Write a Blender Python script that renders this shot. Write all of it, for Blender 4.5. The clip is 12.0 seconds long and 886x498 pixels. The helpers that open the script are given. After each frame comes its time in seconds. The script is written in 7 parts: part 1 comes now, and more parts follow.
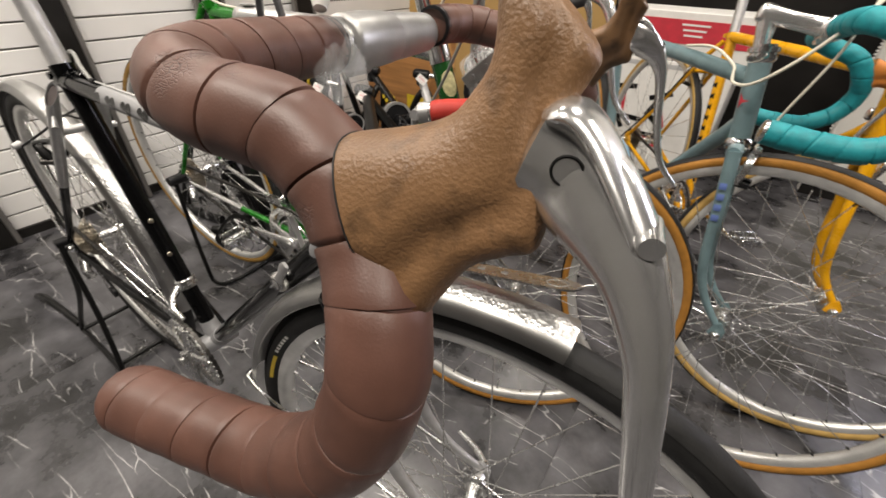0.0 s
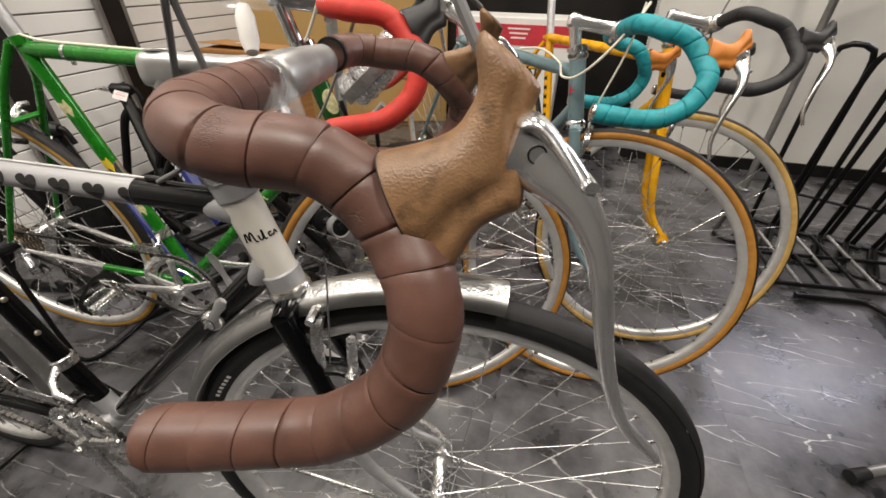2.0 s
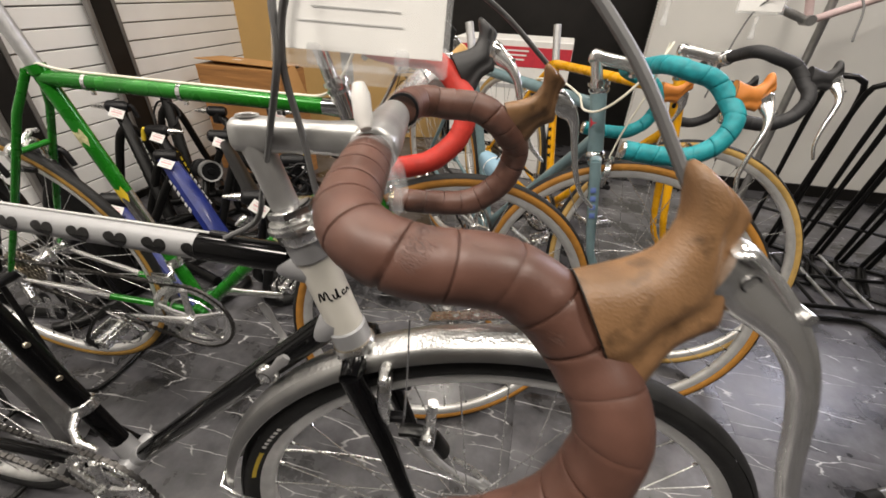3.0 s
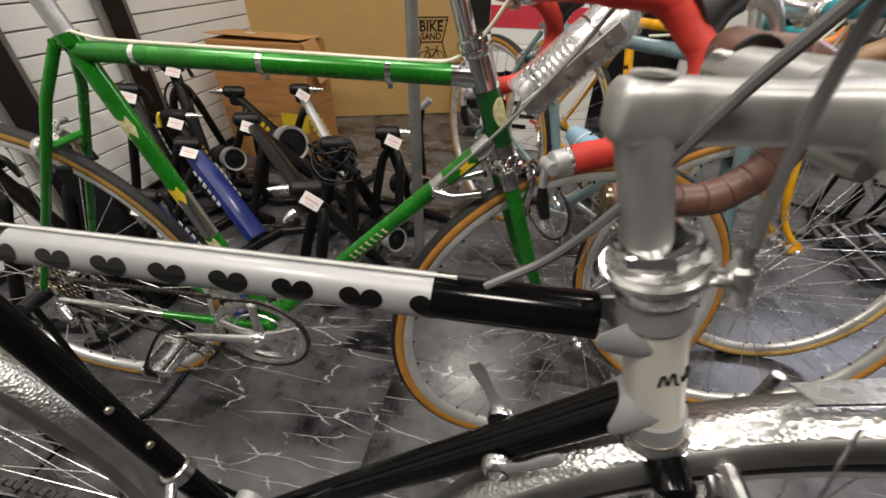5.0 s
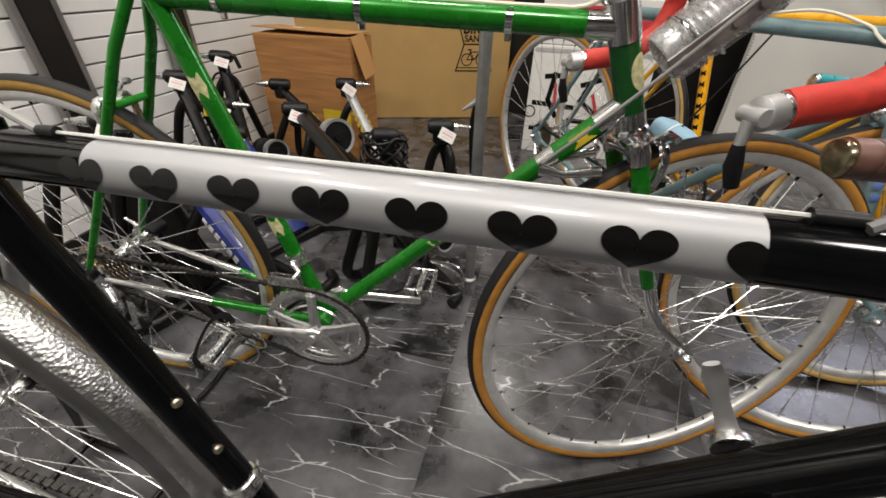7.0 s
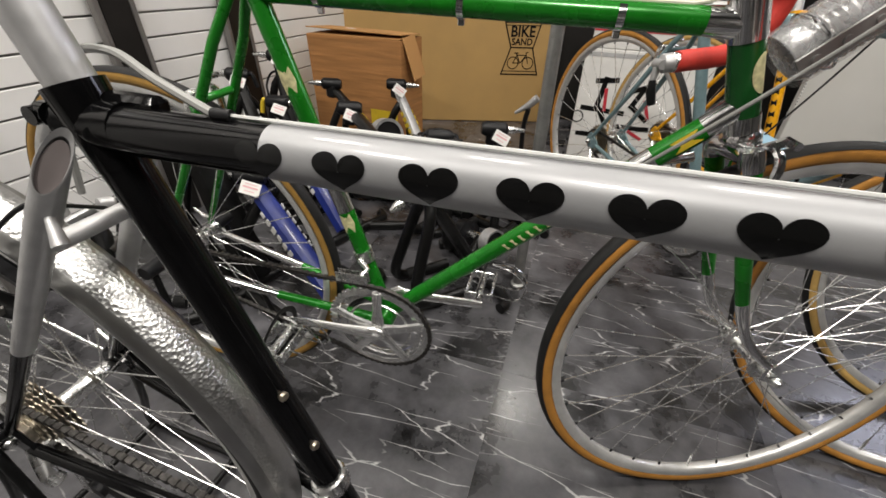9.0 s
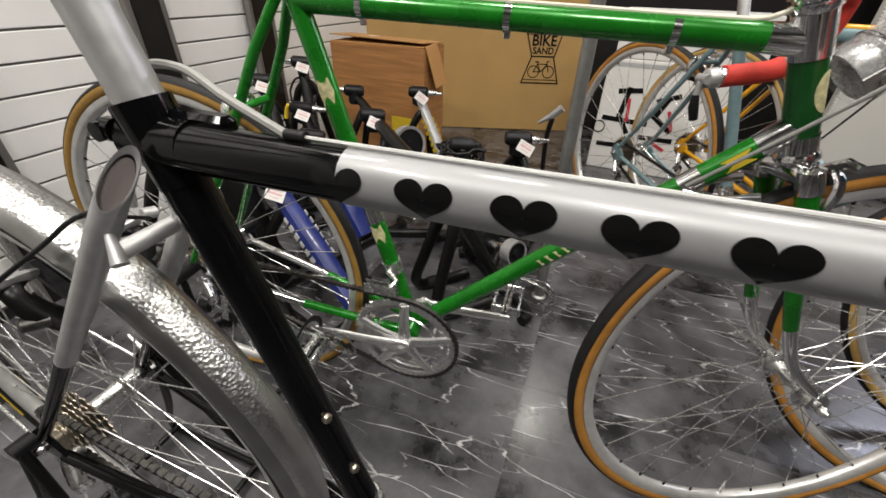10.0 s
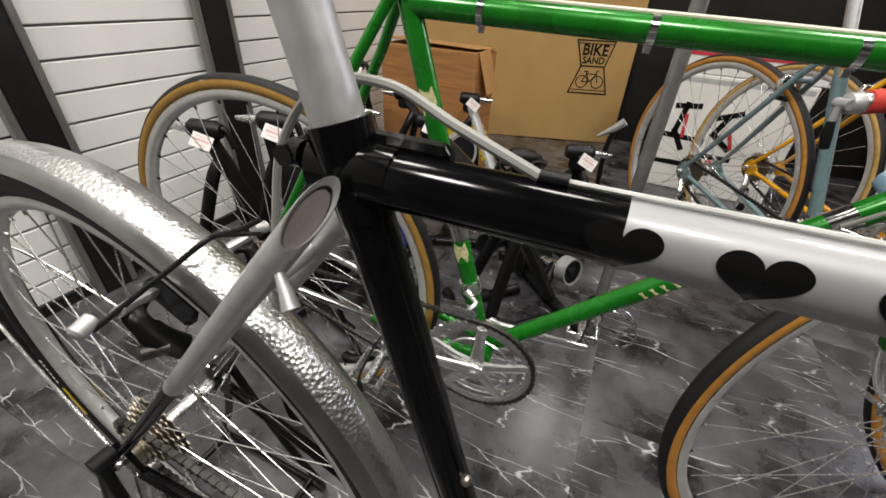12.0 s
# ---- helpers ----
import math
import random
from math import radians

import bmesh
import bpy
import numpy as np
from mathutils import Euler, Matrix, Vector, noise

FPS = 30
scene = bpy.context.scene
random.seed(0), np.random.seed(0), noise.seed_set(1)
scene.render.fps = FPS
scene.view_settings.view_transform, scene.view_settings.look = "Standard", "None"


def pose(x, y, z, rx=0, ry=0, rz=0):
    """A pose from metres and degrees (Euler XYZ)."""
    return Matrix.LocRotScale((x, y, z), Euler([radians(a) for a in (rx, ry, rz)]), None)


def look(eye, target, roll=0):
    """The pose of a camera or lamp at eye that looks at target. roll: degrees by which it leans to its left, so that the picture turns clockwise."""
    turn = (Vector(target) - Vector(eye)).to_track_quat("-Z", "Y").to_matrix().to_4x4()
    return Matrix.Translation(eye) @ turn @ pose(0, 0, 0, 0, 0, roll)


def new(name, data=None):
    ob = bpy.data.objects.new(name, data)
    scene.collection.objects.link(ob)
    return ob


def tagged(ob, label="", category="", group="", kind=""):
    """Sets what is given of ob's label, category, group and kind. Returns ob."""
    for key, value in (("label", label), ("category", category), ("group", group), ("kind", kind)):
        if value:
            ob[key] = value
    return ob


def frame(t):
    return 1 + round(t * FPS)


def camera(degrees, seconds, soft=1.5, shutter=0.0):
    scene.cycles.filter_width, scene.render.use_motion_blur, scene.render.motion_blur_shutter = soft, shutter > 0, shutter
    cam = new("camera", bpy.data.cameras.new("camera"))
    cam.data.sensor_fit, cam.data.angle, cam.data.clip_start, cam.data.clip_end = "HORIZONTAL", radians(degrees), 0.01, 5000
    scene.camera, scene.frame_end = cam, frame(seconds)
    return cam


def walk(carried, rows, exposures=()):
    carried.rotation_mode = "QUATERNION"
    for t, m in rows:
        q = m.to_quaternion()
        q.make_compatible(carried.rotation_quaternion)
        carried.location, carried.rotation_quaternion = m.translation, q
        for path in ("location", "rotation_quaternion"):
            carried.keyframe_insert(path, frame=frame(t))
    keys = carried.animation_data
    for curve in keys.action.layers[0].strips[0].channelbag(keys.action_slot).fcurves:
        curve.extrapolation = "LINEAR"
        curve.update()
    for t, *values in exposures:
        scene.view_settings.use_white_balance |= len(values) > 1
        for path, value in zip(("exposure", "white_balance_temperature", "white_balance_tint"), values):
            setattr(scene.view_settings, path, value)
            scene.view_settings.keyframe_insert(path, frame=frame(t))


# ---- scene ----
cam = camera(95.5, 12.0, soft=1.6, shutter=0.3)
K = 0.96  # true size of the plan's units: 700c wheels
PATH = [
    (0, (1.0672, -0.2028, 0.9124), (0.1620, 1.1418, -0.2591), 1.98),
    (0.5, (1.0583, -0.2174, 0.9149), (0.3543, 1.2419, -0.2577), 1.60),
    (1, (1.0585, -0.2374, 0.9174), (0.5042, 1.2884, -0.2508), 1.12),
    (1.5, (1.0519, -0.2494, 0.9265), (0.5896, 1.3172, -0.2276), 0.84),
    (2, (1.0464, -0.2671, 0.9306), (0.6403, 1.3319, -0.1999), 1.00),
    (2.5, (1.0034, -0.2761, 0.9495), (0.6372, 1.3493, -0.1567), 1.61),
    (3, (0.9586, -0.2616, 0.9632), (0.6193, 1.3818, -0.1249), 2.28),
    (3.2, (0.9344, -0.2494, 0.9713), (0.6089, 1.3971, -0.1164), 2.47),
    (4.8, (0.7389, -0.1887, 0.9421), (0.4191, 1.4093, -0.2173), 0.98),
    (5, (0.7088, -0.1702, 0.9150), (0.4017, 1.4147, -0.2655), 0.49),
    (5.5, (0.6769, -0.1447, 0.8829), (0.3823, 1.4253, -0.3207), 0.02),
    (6, (0.6417, -0.1288, 0.8570), (0.3282, 1.4487, -0.3317), 0.56),
    (6.5, (0.6135, -0.1345, 0.8388), (0.2559, 1.4601, -0.3142), 0.98),
    (7, (0.5884, -0.1472, 0.8336), (0.1923, 1.4520, -0.3002), 1.24),
    (8.8, (0.5203, -0.1596, 0.8233), (0.0158, 1.4133, -0.3043), 1.45),
    (9, (0.5130, -0.1586, 0.8226), (-0.0059, 1.4129, -0.3004), 1.35),
    (9.5, (0.4987, -0.1573, 0.8229), (-0.0469, 1.4120, -0.2905), 1.51),
    (10, (0.4763, -0.1552, 0.8262), (-0.0978, 1.4123, -0.2754), 1.70),
    (10.5, (0.4382, -0.1483, 0.8313), (-0.1636, 1.4153, -0.2610), 2.02),
    (11, (0.3996, -0.1462, 0.8381), (-0.2302, 1.4097, -0.2494), 2.43),
    (11.5, (0.3670, -0.1524, 0.8373), (-0.2817, 1.3942, -0.2523), 2.89),
    (12, (0.3617, -0.1516, 0.8230), (-0.3018, 1.3873, -0.2685), 3.26),
]
walk(cam, [(t, look(eye, target, roll)) for t, eye, target, roll in PATH], exposures=[(0.0, -0.67, 6900, 12.5), (2.5, -0.67, 6850, 12.5), (5.0, -0.86, 6750, 11), (7.0, -0.77, 6600, 11), (12.0, -0.76, 6500, 11)])

# ---- light: a shop under ceiling panels ----
world = bpy.data.worlds.new("world")
scene.world = world
world.use_nodes = True
world.node_tree.nodes["Background"].inputs[0].default_value = (0.9, 0.95, 1.0, 1)
world.node_tree.nodes["Background"].inputs[1].default_value = 0.004
CEILING_Z = 2.7
PANELS = [(0.48, 2.42), (-0.72, 0.45), (0.15, 0.75), (1.35, 0.95), (2.5, 1.5), (0.75, -0.75), (-0.45, -0.7), (2.1, -0.5)]
for k, (px, py) in enumerate(PANELS):
    lamp = bpy.data.lights.new("ceiling_lamp", "AREA")
    lamp.shape, lamp.size, lamp.energy, lamp.color = "DISK", 0.36, 44 if py < 0 else 30 if px > 1 and py < 1 else 21, (1.0, 0.955, 0.885)
    ob = new("ceiling_lamp", lamp)
    ob.matrix_world = pose(px, py, CEILING_Z - 0.06)
# unseen cool lamp, added so the right floor gets its bluish reflection
lamp = bpy.data.lights.new("floor_sheen_lamp", "AREA")
lamp.shape, lamp.size, lamp.size_y, lamp.energy, lamp.color = "RECTANGLE", 1.2, 0.7, 76, (0.74, 0.77, 1.0)
ob = new("floor_sheen_lamp", lamp)
ob.matrix_world = pose(3.2, 2.39, 1.75, 90, 0, 0)

# ---- materials ----
def mat(name, color, rough=0.5, metal=0.0, vary=0.15, scale=30.0, bump=0.0, bscale=200.0, coat=0.0, dirt=0.0, spec=0.5, wear=0.0, bdetail=6.0):
    m = bpy.data.materials.new(name)
    m.use_nodes = True
    nt = m.node_tree
    b = nt.nodes["Principled BSDF"]
    b.inputs["Roughness"].default_value = rough
    b.inputs["Metallic"].default_value = metal
    b.inputs["Specular IOR Level"].default_value = spec
    b.inputs["Coat Weight"].default_value = coat
    b.inputs["Coat Roughness"].default_value = 0.06
    tc = nt.nodes.new("ShaderNodeTexCoord")
    n = nt.nodes.new("ShaderNodeTexNoise")
    n.inputs["Scale"].default_value, n.inputs["Detail"].default_value = scale, 5
    nt.links.new(tc.outputs["Object"], n.inputs["Vector"])
    ramp = nt.nodes.new("ShaderNodeValToRGB")
    lo, hi = 1 - vary, 1 + vary * 0.6
    ramp.color_ramp.elements[0].position, ramp.color_ramp.elements[1].position = 0.3, 0.7
    ramp.color_ramp.elements[0].color = (*[min(1, c * lo) for c in color], 1)
    ramp.color_ramp.elements[1].color = (*[min(1, c * hi) for c in color], 1)
    nt.links.new(n.outputs["Fac"], ramp.inputs["Fac"])
    out = ramp.outputs["Color"]
    if dirt:
        n2 = nt.nodes.new("ShaderNodeTexNoise")
        n2.inputs["Scale"].default_value, n2.inputs["Detail"].default_value = scale * 3.1, 8
        nt.links.new(tc.outputs["Object"], n2.inputs["Vector"])
        r2 = nt.nodes.new("ShaderNodeValToRGB")
        r2.color_ramp.elements[0].position, r2.color_ramp.elements[1].position = 0.55, 0.72
        r2.color_ramp.elements[0].color, r2.color_ramp.elements[1].color = (0, 0, 0, 1), (dirt, dirt, dirt, 1)
        nt.links.new(n2.outputs["Fac"], r2.inputs["Fac"])
        mx = nt.nodes.new("ShaderNodeMix")
        mx.data_type = "RGBA"
        nt.links.new(r2.outputs["Color"], mx.inputs["Factor"])
        nt.links.new(out, mx.inputs["A"])
        mx.inputs["B"].default_value = (*[c * 0.35 for c in color], 1)
        out = mx.outputs["Result"]
    if wear:
        # pale scuffs and rubbed flecks
        n3 = nt.nodes.new("ShaderNodeTexNoise")
        n3.inputs["Scale"].default_value, n3.inputs["Detail"].default_value, n3.inputs["Roughness"].default_value = scale * 2.2, 9, 0.7
        nt.links.new(tc.outputs["Object"], n3.inputs["Vector"])
        r3 = nt.nodes.new("ShaderNodeValToRGB")
        r3.color_ramp.elements[0].position, r3.color_ramp.elements[1].position = 0.62, 0.70
        r3.color_ramp.elements[0].color, r3.color_ramp.elements[1].color = (0, 0, 0, 1), (wear, wear, wear, 1)
        nt.links.new(n3.outputs["Fac"], r3.inputs["Fac"])
        mw = nt.nodes.new("ShaderNodeMix")
        mw.data_type = "RGBA"
        nt.links.new(r3.outputs["Color"], mw.inputs["Factor"])
        nt.links.new(out, mw.inputs["A"])
        mw.inputs["B"].default_value = (*[min(1, c * 1.6 + 0.05) for c in color], 1)
        out = mw.outputs["Result"]
    nt.links.new(out, b.inputs["Base Color"])
    rr = nt.nodes.new("ShaderNodeMapRange")
    rr.inputs["To Min"].default_value, rr.inputs["To Max"].default_value = max(0.02, rough * 0.75), min(1, rough * 1.25)
    nt.links.new(n.outputs["Fac"], rr.inputs["Value"])
    nt.links.new(rr.outputs["Result"], b.inputs["Roughness"])
    if bump:
        nb = nt.nodes.new("ShaderNodeTexNoise")
        nb.inputs["Scale"].default_value, nb.inputs["Detail"].default_value = bscale, bdetail
        nt.links.new(tc.outputs["Object"], nb.inputs["Vector"])
        bp = nt.nodes.new("ShaderNodeBump")
        bp.inputs["Strength"].default_value, bp.inputs["Distance"].default_value = bump, 0.002
        nt.links.new(nb.outputs["Fac"], bp.inputs["Height"])
        nt.links.new(bp.outputs["Normal"], b.inputs["Normal"])
    return m


BLACK_PAINT = mat("black_gloss_paint", (0.003, 0.003, 0.0033), 0.12, coat=0.05, vary=0.3, spec=0.18)
SILVER_PAINT = mat("silver_paint", (0.335, 0.338, 0.345), 0.48, 0.32, vary=0.06, coat=0.25, scale=12)
WHITE_PAINT = mat("cream_white_paint", (0.62, 0.60, 0.54), 0.3, vary=0.08, coat=0.3, scale=20)
GREEN_PAINT = mat("green_paint", (0.006, 0.185, 0.008), 0.27, 0.25, vary=0.20, coat=0.30, scale=25, dirt=0.15)
DARK_GREEN = mat("dark_green_paint", (0.006, 0.075, 0.012), 0.25, 0.1, vary=0.2, coat=0.4)
CELESTE_PAINT = mat("celeste_paint", (0.16, 0.245, 0.265), 0.3, 0.1, vary=0.15, coat=0.3, dirt=0.2)
YELLOW_PAINT = mat("yellow_paint", (0.75, 0.36, 0.006), 0.28, vary=0.1, coat=0.4)
BLUE_PAINT = mat("blue_paint", (0.010, 0.022, 0.16), 0.35, vary=0.2, coat=0.2)
CHROME = mat("chrome", (0.72, 0.72, 0.72), 0.13, 1.0, vary=0.12, scale=60, dirt=0.15)
ALLOY = mat("polished_alloy", (0.76, 0.76, 0.75), 0.27, 1.0, vary=0.14, scale=90, bump=0.05)
SATIN = mat("satin_alloy", (0.50, 0.50, 0.50), 0.46, 0.65, vary=0.12, scale=70, bump=0.04)
STEM_ALLOY = mat("grey_stem_alloy", (0.47, 0.47, 0.46), 0.42, 0.75, vary=0.12, scale=60, bump=0.04)
SPOKE_STEEL = mat("stainless_spoke", (0.66, 0.66, 0.65), 0.26, 0.8, vary=0.05)
GREY_STEEL = mat("grey_metal", (0.30, 0.30, 0.29), 0.42, 0.7, vary=0.2, dirt=0.2)
RIM_ALLOY = mat("rim_alloy", (0.74, 0.74, 0.72), 0.34, 0.60, vary=0.12, scale=50)
STEEL_DARK = mat("oily_steel", (0.10, 0.095, 0.09), 0.4, 0.9, vary=0.5, scale=200, dirt=0.4)
COG_STEEL = mat("cassette_steel", (0.45, 0.40, 0.32), 0.32, 0.95, vary=0.3, scale=150)
RUBBER = mat("black_rubber", (0.014, 0.014, 0.014), 0.62, spec=0.3, vary=0.35, scale=60, bump=0.15, bscale=350)
GUM_OCHRE = mat("ochre_sidewall", (0.36, 0.20, 0.04), 0.62, vary=0.16, scale=60, bump=0.1, bscale=400)
GUM = mat("gum_sidewall", (0.47, 0.21, 0.035), 0.62, vary=0.16, scale=60, bump=0.1, bscale=400)
GUM_PALE = mat("pale_gum_sidewall", (0.52, 0.33, 0.10), 0.62, vary=0.16, scale=60, bump=0.1, bscale=400)
def leather():
    """Brown leather: fine grain, with patches where the skin has cracked and dried."""
    m = mat("brown_leather_tape", (0.108, 0.050, 0.036), 0.45, vary=0.26, scale=45, bump=0.06, bscale=1100, bdetail=3.0, wear=0.30)
    nt = m.node_tree
    b = nt.nodes["Principled BSDF"]
    tc = nt.nodes.new("ShaderNodeTexCoord")
    mp = nt.nodes.new("ShaderNodeMapping")
    mp.inputs["Scale"].default_value = (0.45, 1, 1)
    nt.links.new(tc.outputs["Object"], mp.inputs["Vector"])
    v = nt.nodes.new("ShaderNodeTexVoronoi")
    v.feature = "DISTANCE_TO_EDGE"
    v.inputs["Scale"].default_value = 760
    nt.links.new(mp.outputs[0], v.inputs["Vector"])
    line = nt.nodes.new("ShaderNodeMapRange")
    line.inputs["From Min"].default_value, line.inputs["From Max"].default_value = 0.02, 0.12
    line.inputs["To Min"].default_value, line.inputs["To Max"].default_value = 1.0, 0.0
    nt.links.new(v.outputs["Distance"], line.inputs["Value"])
    n = nt.nodes.new("ShaderNodeTexNoise")
    n.inputs["Scale"].default_value, n.inputs["Detail"].default_value = 26, 4
    nt.links.new(tc.outputs["Object"], n.inputs["Vector"])
    patch = nt.nodes.new("ShaderNodeMapRange")
    patch.inputs["From Min"].default_value, patch.inputs["From Max"].default_value = 0.63, 0.74
    nt.links.new(n.outputs["Fac"], patch.inputs["Value"])
    mu = nt.nodes.new("ShaderNodeMath")
    mu.operation = "MULTIPLY"
    nt.links.new(line.outputs["Result"], mu.inputs[0])
    nt.links.new(patch.outputs["Result"], mu.inputs[1])
    mx = nt.nodes.new("ShaderNodeMix")
    mx.data_type = "RGBA"
    nt.links.new(mu.outputs[0], mx.inputs["Factor"])
    nt.links.new(b.inputs["Base Color"].links[0].from_socket, mx.inputs["A"])
    mx.inputs["B"].default_value = (0.022, 0.012, 0.010, 1)
    nt.links.new(mx.outputs["Result"], b.inputs["Base Color"])
    bp = nt.nodes.new("ShaderNodeBump")
    bp.invert = True
    bp.inputs["Strength"].default_value, bp.inputs["Distance"].default_value = 0.6, 0.0008
    nt.links.new(mu.outputs[0], bp.inputs["Height"])
    nt.links.new(b.inputs["Normal"].links[0].from_socket, bp.inputs["Normal"])
    nt.links.new(bp.outputs["Normal"], b.inputs["Normal"])
    return m


LEATHER = leather()
HOOD_BROWN = mat("gum_brown_rubber", (0.20, 0.108, 0.050), 0.42, vary=0.42, scale=30, bump=0.22, bscale=900, bdetail=2.5, dirt=0.78, wear=0.06)
HOOD_ORANGE = mat("orange_rubber", (0.55, 0.19, 0.035), 0.5, vary=0.12, scale=60, bump=0.1)
HOOD_BLACK = mat("black_hood_rubber", (0.025, 0.025, 0.026), 0.5, vary=0.2)
TAPE_RED = mat("red_cork_tape", (0.54, 0.036, 0.024), 0.66, vary=0.16, scale=80, bump=0.15, bscale=300)
TAPE_TEAL = mat("teal_cork_tape", (0.005, 0.27, 0.305), 0.58, vary=0.22, scale=80, bump=0.15, bscale=300)
TAPE_BLACK = mat("black_tape", (0.02, 0.02, 0.022), 0.6, vary=0.2, bump=0.1)
BLACK_PLASTIC = mat("black_plastic", (0.007, 0.007, 0.008), 0.42, spec=0.28, vary=0.3, bump=0.06)
BLACK_STEEL = mat("black_coated_steel", (0.005, 0.005, 0.005), 0.34, 0.0, vary=0.3, scale=50, spec=0.3)
LEVER_ALLOY = mat("silver_lever_alloy", (0.84, 0.84, 0.83), 0.22, 0.91, vary=0.12, scale=40, bump=0.03)
WIRE_BRIGHT = mat("bright_cable_wire", (0.72, 0.72, 0.70), 0.40, 0.30)
PLUG_BRONZE = mat("dull_bronze_plug", (0.30, 0.25, 0.16), 0.22, 0.90, vary=0.3, scale=60)
HEART_BLACK = mat("black_heart_vinyl", (0.004, 0.004, 0.004), 0.22, spec=0.35)
CABLE_GREY = mat("grey_cable_housing", (0.27, 0.27, 0.255), 0.45, vary=0.05)
CABLE_DARK = mat("dark_cable_housing", (0.12, 0.12, 0.12), 0.45, vary=0.05)
CABLE_WHITE = mat("cream_cable_housing", (0.70, 0.67, 0.56), 0.45, vary=0.05)
PAPER = mat("white_paper", (0.78, 0.77, 0.74), 0.7, vary=0.04)
INK_RED = mat("red_ink", (0.55, 0.03, 0.05), 0.7)
INK_BLACK = mat("black_ink", (0.006, 0.006, 0.006), 0.6, spec=0.12)
INK_PINK = mat("pale_red_ink", (0.74, 0.42, 0.44), 0.7)
INK_GREY = mat("grey_ink", (0.45, 0.45, 0.45), 0.7)
DECAL_BLUE = mat("blue_decal", (0.10, 0.16, 0.40), 0.5)
DECAL_CREAM = mat("cream_decal", (0.62, 0.58, 0.32), 0.5, vary=0.4, scale=120)
DECAL_YELLOW = mat("yellow_decal", (0.70, 0.50, 0.03), 0.5)
PANEL_WHITE = mat("white_partition_paint", (0.72, 0.71, 0.67), 0.5, vary=0.05, scale=3)
SHOP_DARK = mat("dim_shop_wall", (0.10, 0.096, 0.09), 0.7, vary=0.3, scale=2)
WALL_DARK = mat("dark_wall", (0.014, 0.0125, 0.0115), 0.6, spec=0.25, vary=0.4, scale=6)
CEILING_DARK = mat("ceiling_dark", (0.03, 0.03, 0.03), 0.8, vary=0.03, scale=3)
SLAT_WHITE = mat("white_slat", (0.84, 0.83, 0.81), 0.45, vary=0.035, scale=5, bump=0.03)
GROOVE = mat("slat_groove", (0.20, 0.19, 0.18), 0.6)
POST_BLACK = mat("dark_steel_post", (0.012, 0.011, 0.010), 0.4, 0.1, vary=0.25, scale=12, spec=0.3)
PINK_PAINT = mat("pale_pink_paint", (0.66, 0.50, 0.49), 0.4, vary=0.25, scale=15)
LIGHT_BLUE = mat("light_blue_nylon", (0.22, 0.36, 0.46), 0.6, vary=0.1, bump=0.15, bscale=300)
POST_GREY = mat("post_edge_grey", (0.22, 0.21, 0.20), 0.42, 0.6, vary=0.15, scale=14)


def cardboard(name, color, ripple, creased=False):
    m = mat(name, color, 0.75, vary=0.07, scale=7, bump=0.08, bscale=260)
    nt = m.node_tree
    b = nt.nodes["Principled BSDF"]
    w = nt.nodes.new("ShaderNodeTexWave")
    w.bands_direction = "X"
    w.inputs["Scale"].default_value, w.inputs["Distortion"].default_value = ripple, 2
    tc = nt.nodes.new("ShaderNodeTexCoord")
    nt.links.new(tc.outputs["Object"], w.inputs["Vector"])
    bp = nt.nodes.new("ShaderNodeBump")
    bp.inputs["Strength"].default_value, bp.inputs["Distance"].default_value = 0.12, 0.001
    nt.links.new(w.outputs["Fac"], bp.inputs["Height"])
    nt.links.new(bp.outputs["Normal"], b.inputs["Normal"])
    if creased:
        # soft flat-running creases and rubbed streaks across the sheet
        mp = nt.nodes.new("ShaderNodeMapping")
        mp.inputs["Scale"].default_value = (1.6, 1.6, 24)
        nt.links.new(tc.outputs["Object"], mp.inputs["Vector"])
        n = nt.nodes.new("ShaderNodeTexNoise")
        n.inputs["Scale"].default_value, n.inputs["Detail"].default_value = 2.2, 4
        nt.links.new(mp.outputs[0], n.inputs["Vector"])
        cr = nt.nodes.new("ShaderNodeMapRange")
        cr.inputs["From Min"].default_value, cr.inputs["From Max"].default_value = 0.3, 0.7
        cr.inputs["To Min"].default_value, cr.inputs["To Max"].default_value = 0.80, 1.22
        nt.links.new(n.outputs["Fac"], cr.inputs["Value"])
        sc_ = nt.nodes.new("ShaderNodeVectorMath")
        sc_.operation = "SCALE"
        nt.links.new(b.inputs["Base Color"].links[0].from_socket, sc_.inputs[0])
        nt.links.new(cr.outputs["Result"], sc_.inputs["Scale"])
        nt.links.new(sc_.outputs[0], b.inputs["Base Color"])
        bq = nt.nodes.new("ShaderNodeBump")
        bq.inputs["Strength"].default_value, bq.inputs["Distance"].default_value = 0.5, 0.006
        nt.links.new(n.outputs["Fac"], bq.inputs["Height"])
        nt.links.new(bp.outputs["Normal"], bq.inputs["Normal"])
        nt.links.new(bq.outputs["Normal"], b.inputs["Normal"])
    return m


CARD_PALE = cardboard("pale_cardboard", (0.47, 0.295, 0.105), 40)
CARD_BROWN = cardboard("brown_cardboard", (0.40, 0.185, 0.060), 60, creased=True)
CARD_TAN = cardboard("orange_tan_cardboard", (0.47, 0.245, 0.085), 60)


def glassy(name, rough=0.08, color=(0.9, 0.92, 0.93), alpha=0.16):
    m = mat(name, color, rough, vary=0.05, bump=0.25, bscale=40)
    b = m.node_tree.nodes["Principled BSDF"]
    b.inputs["Alpha"].default_value = alpha
    b.inputs["IOR"].default_value = 1.5
    return m


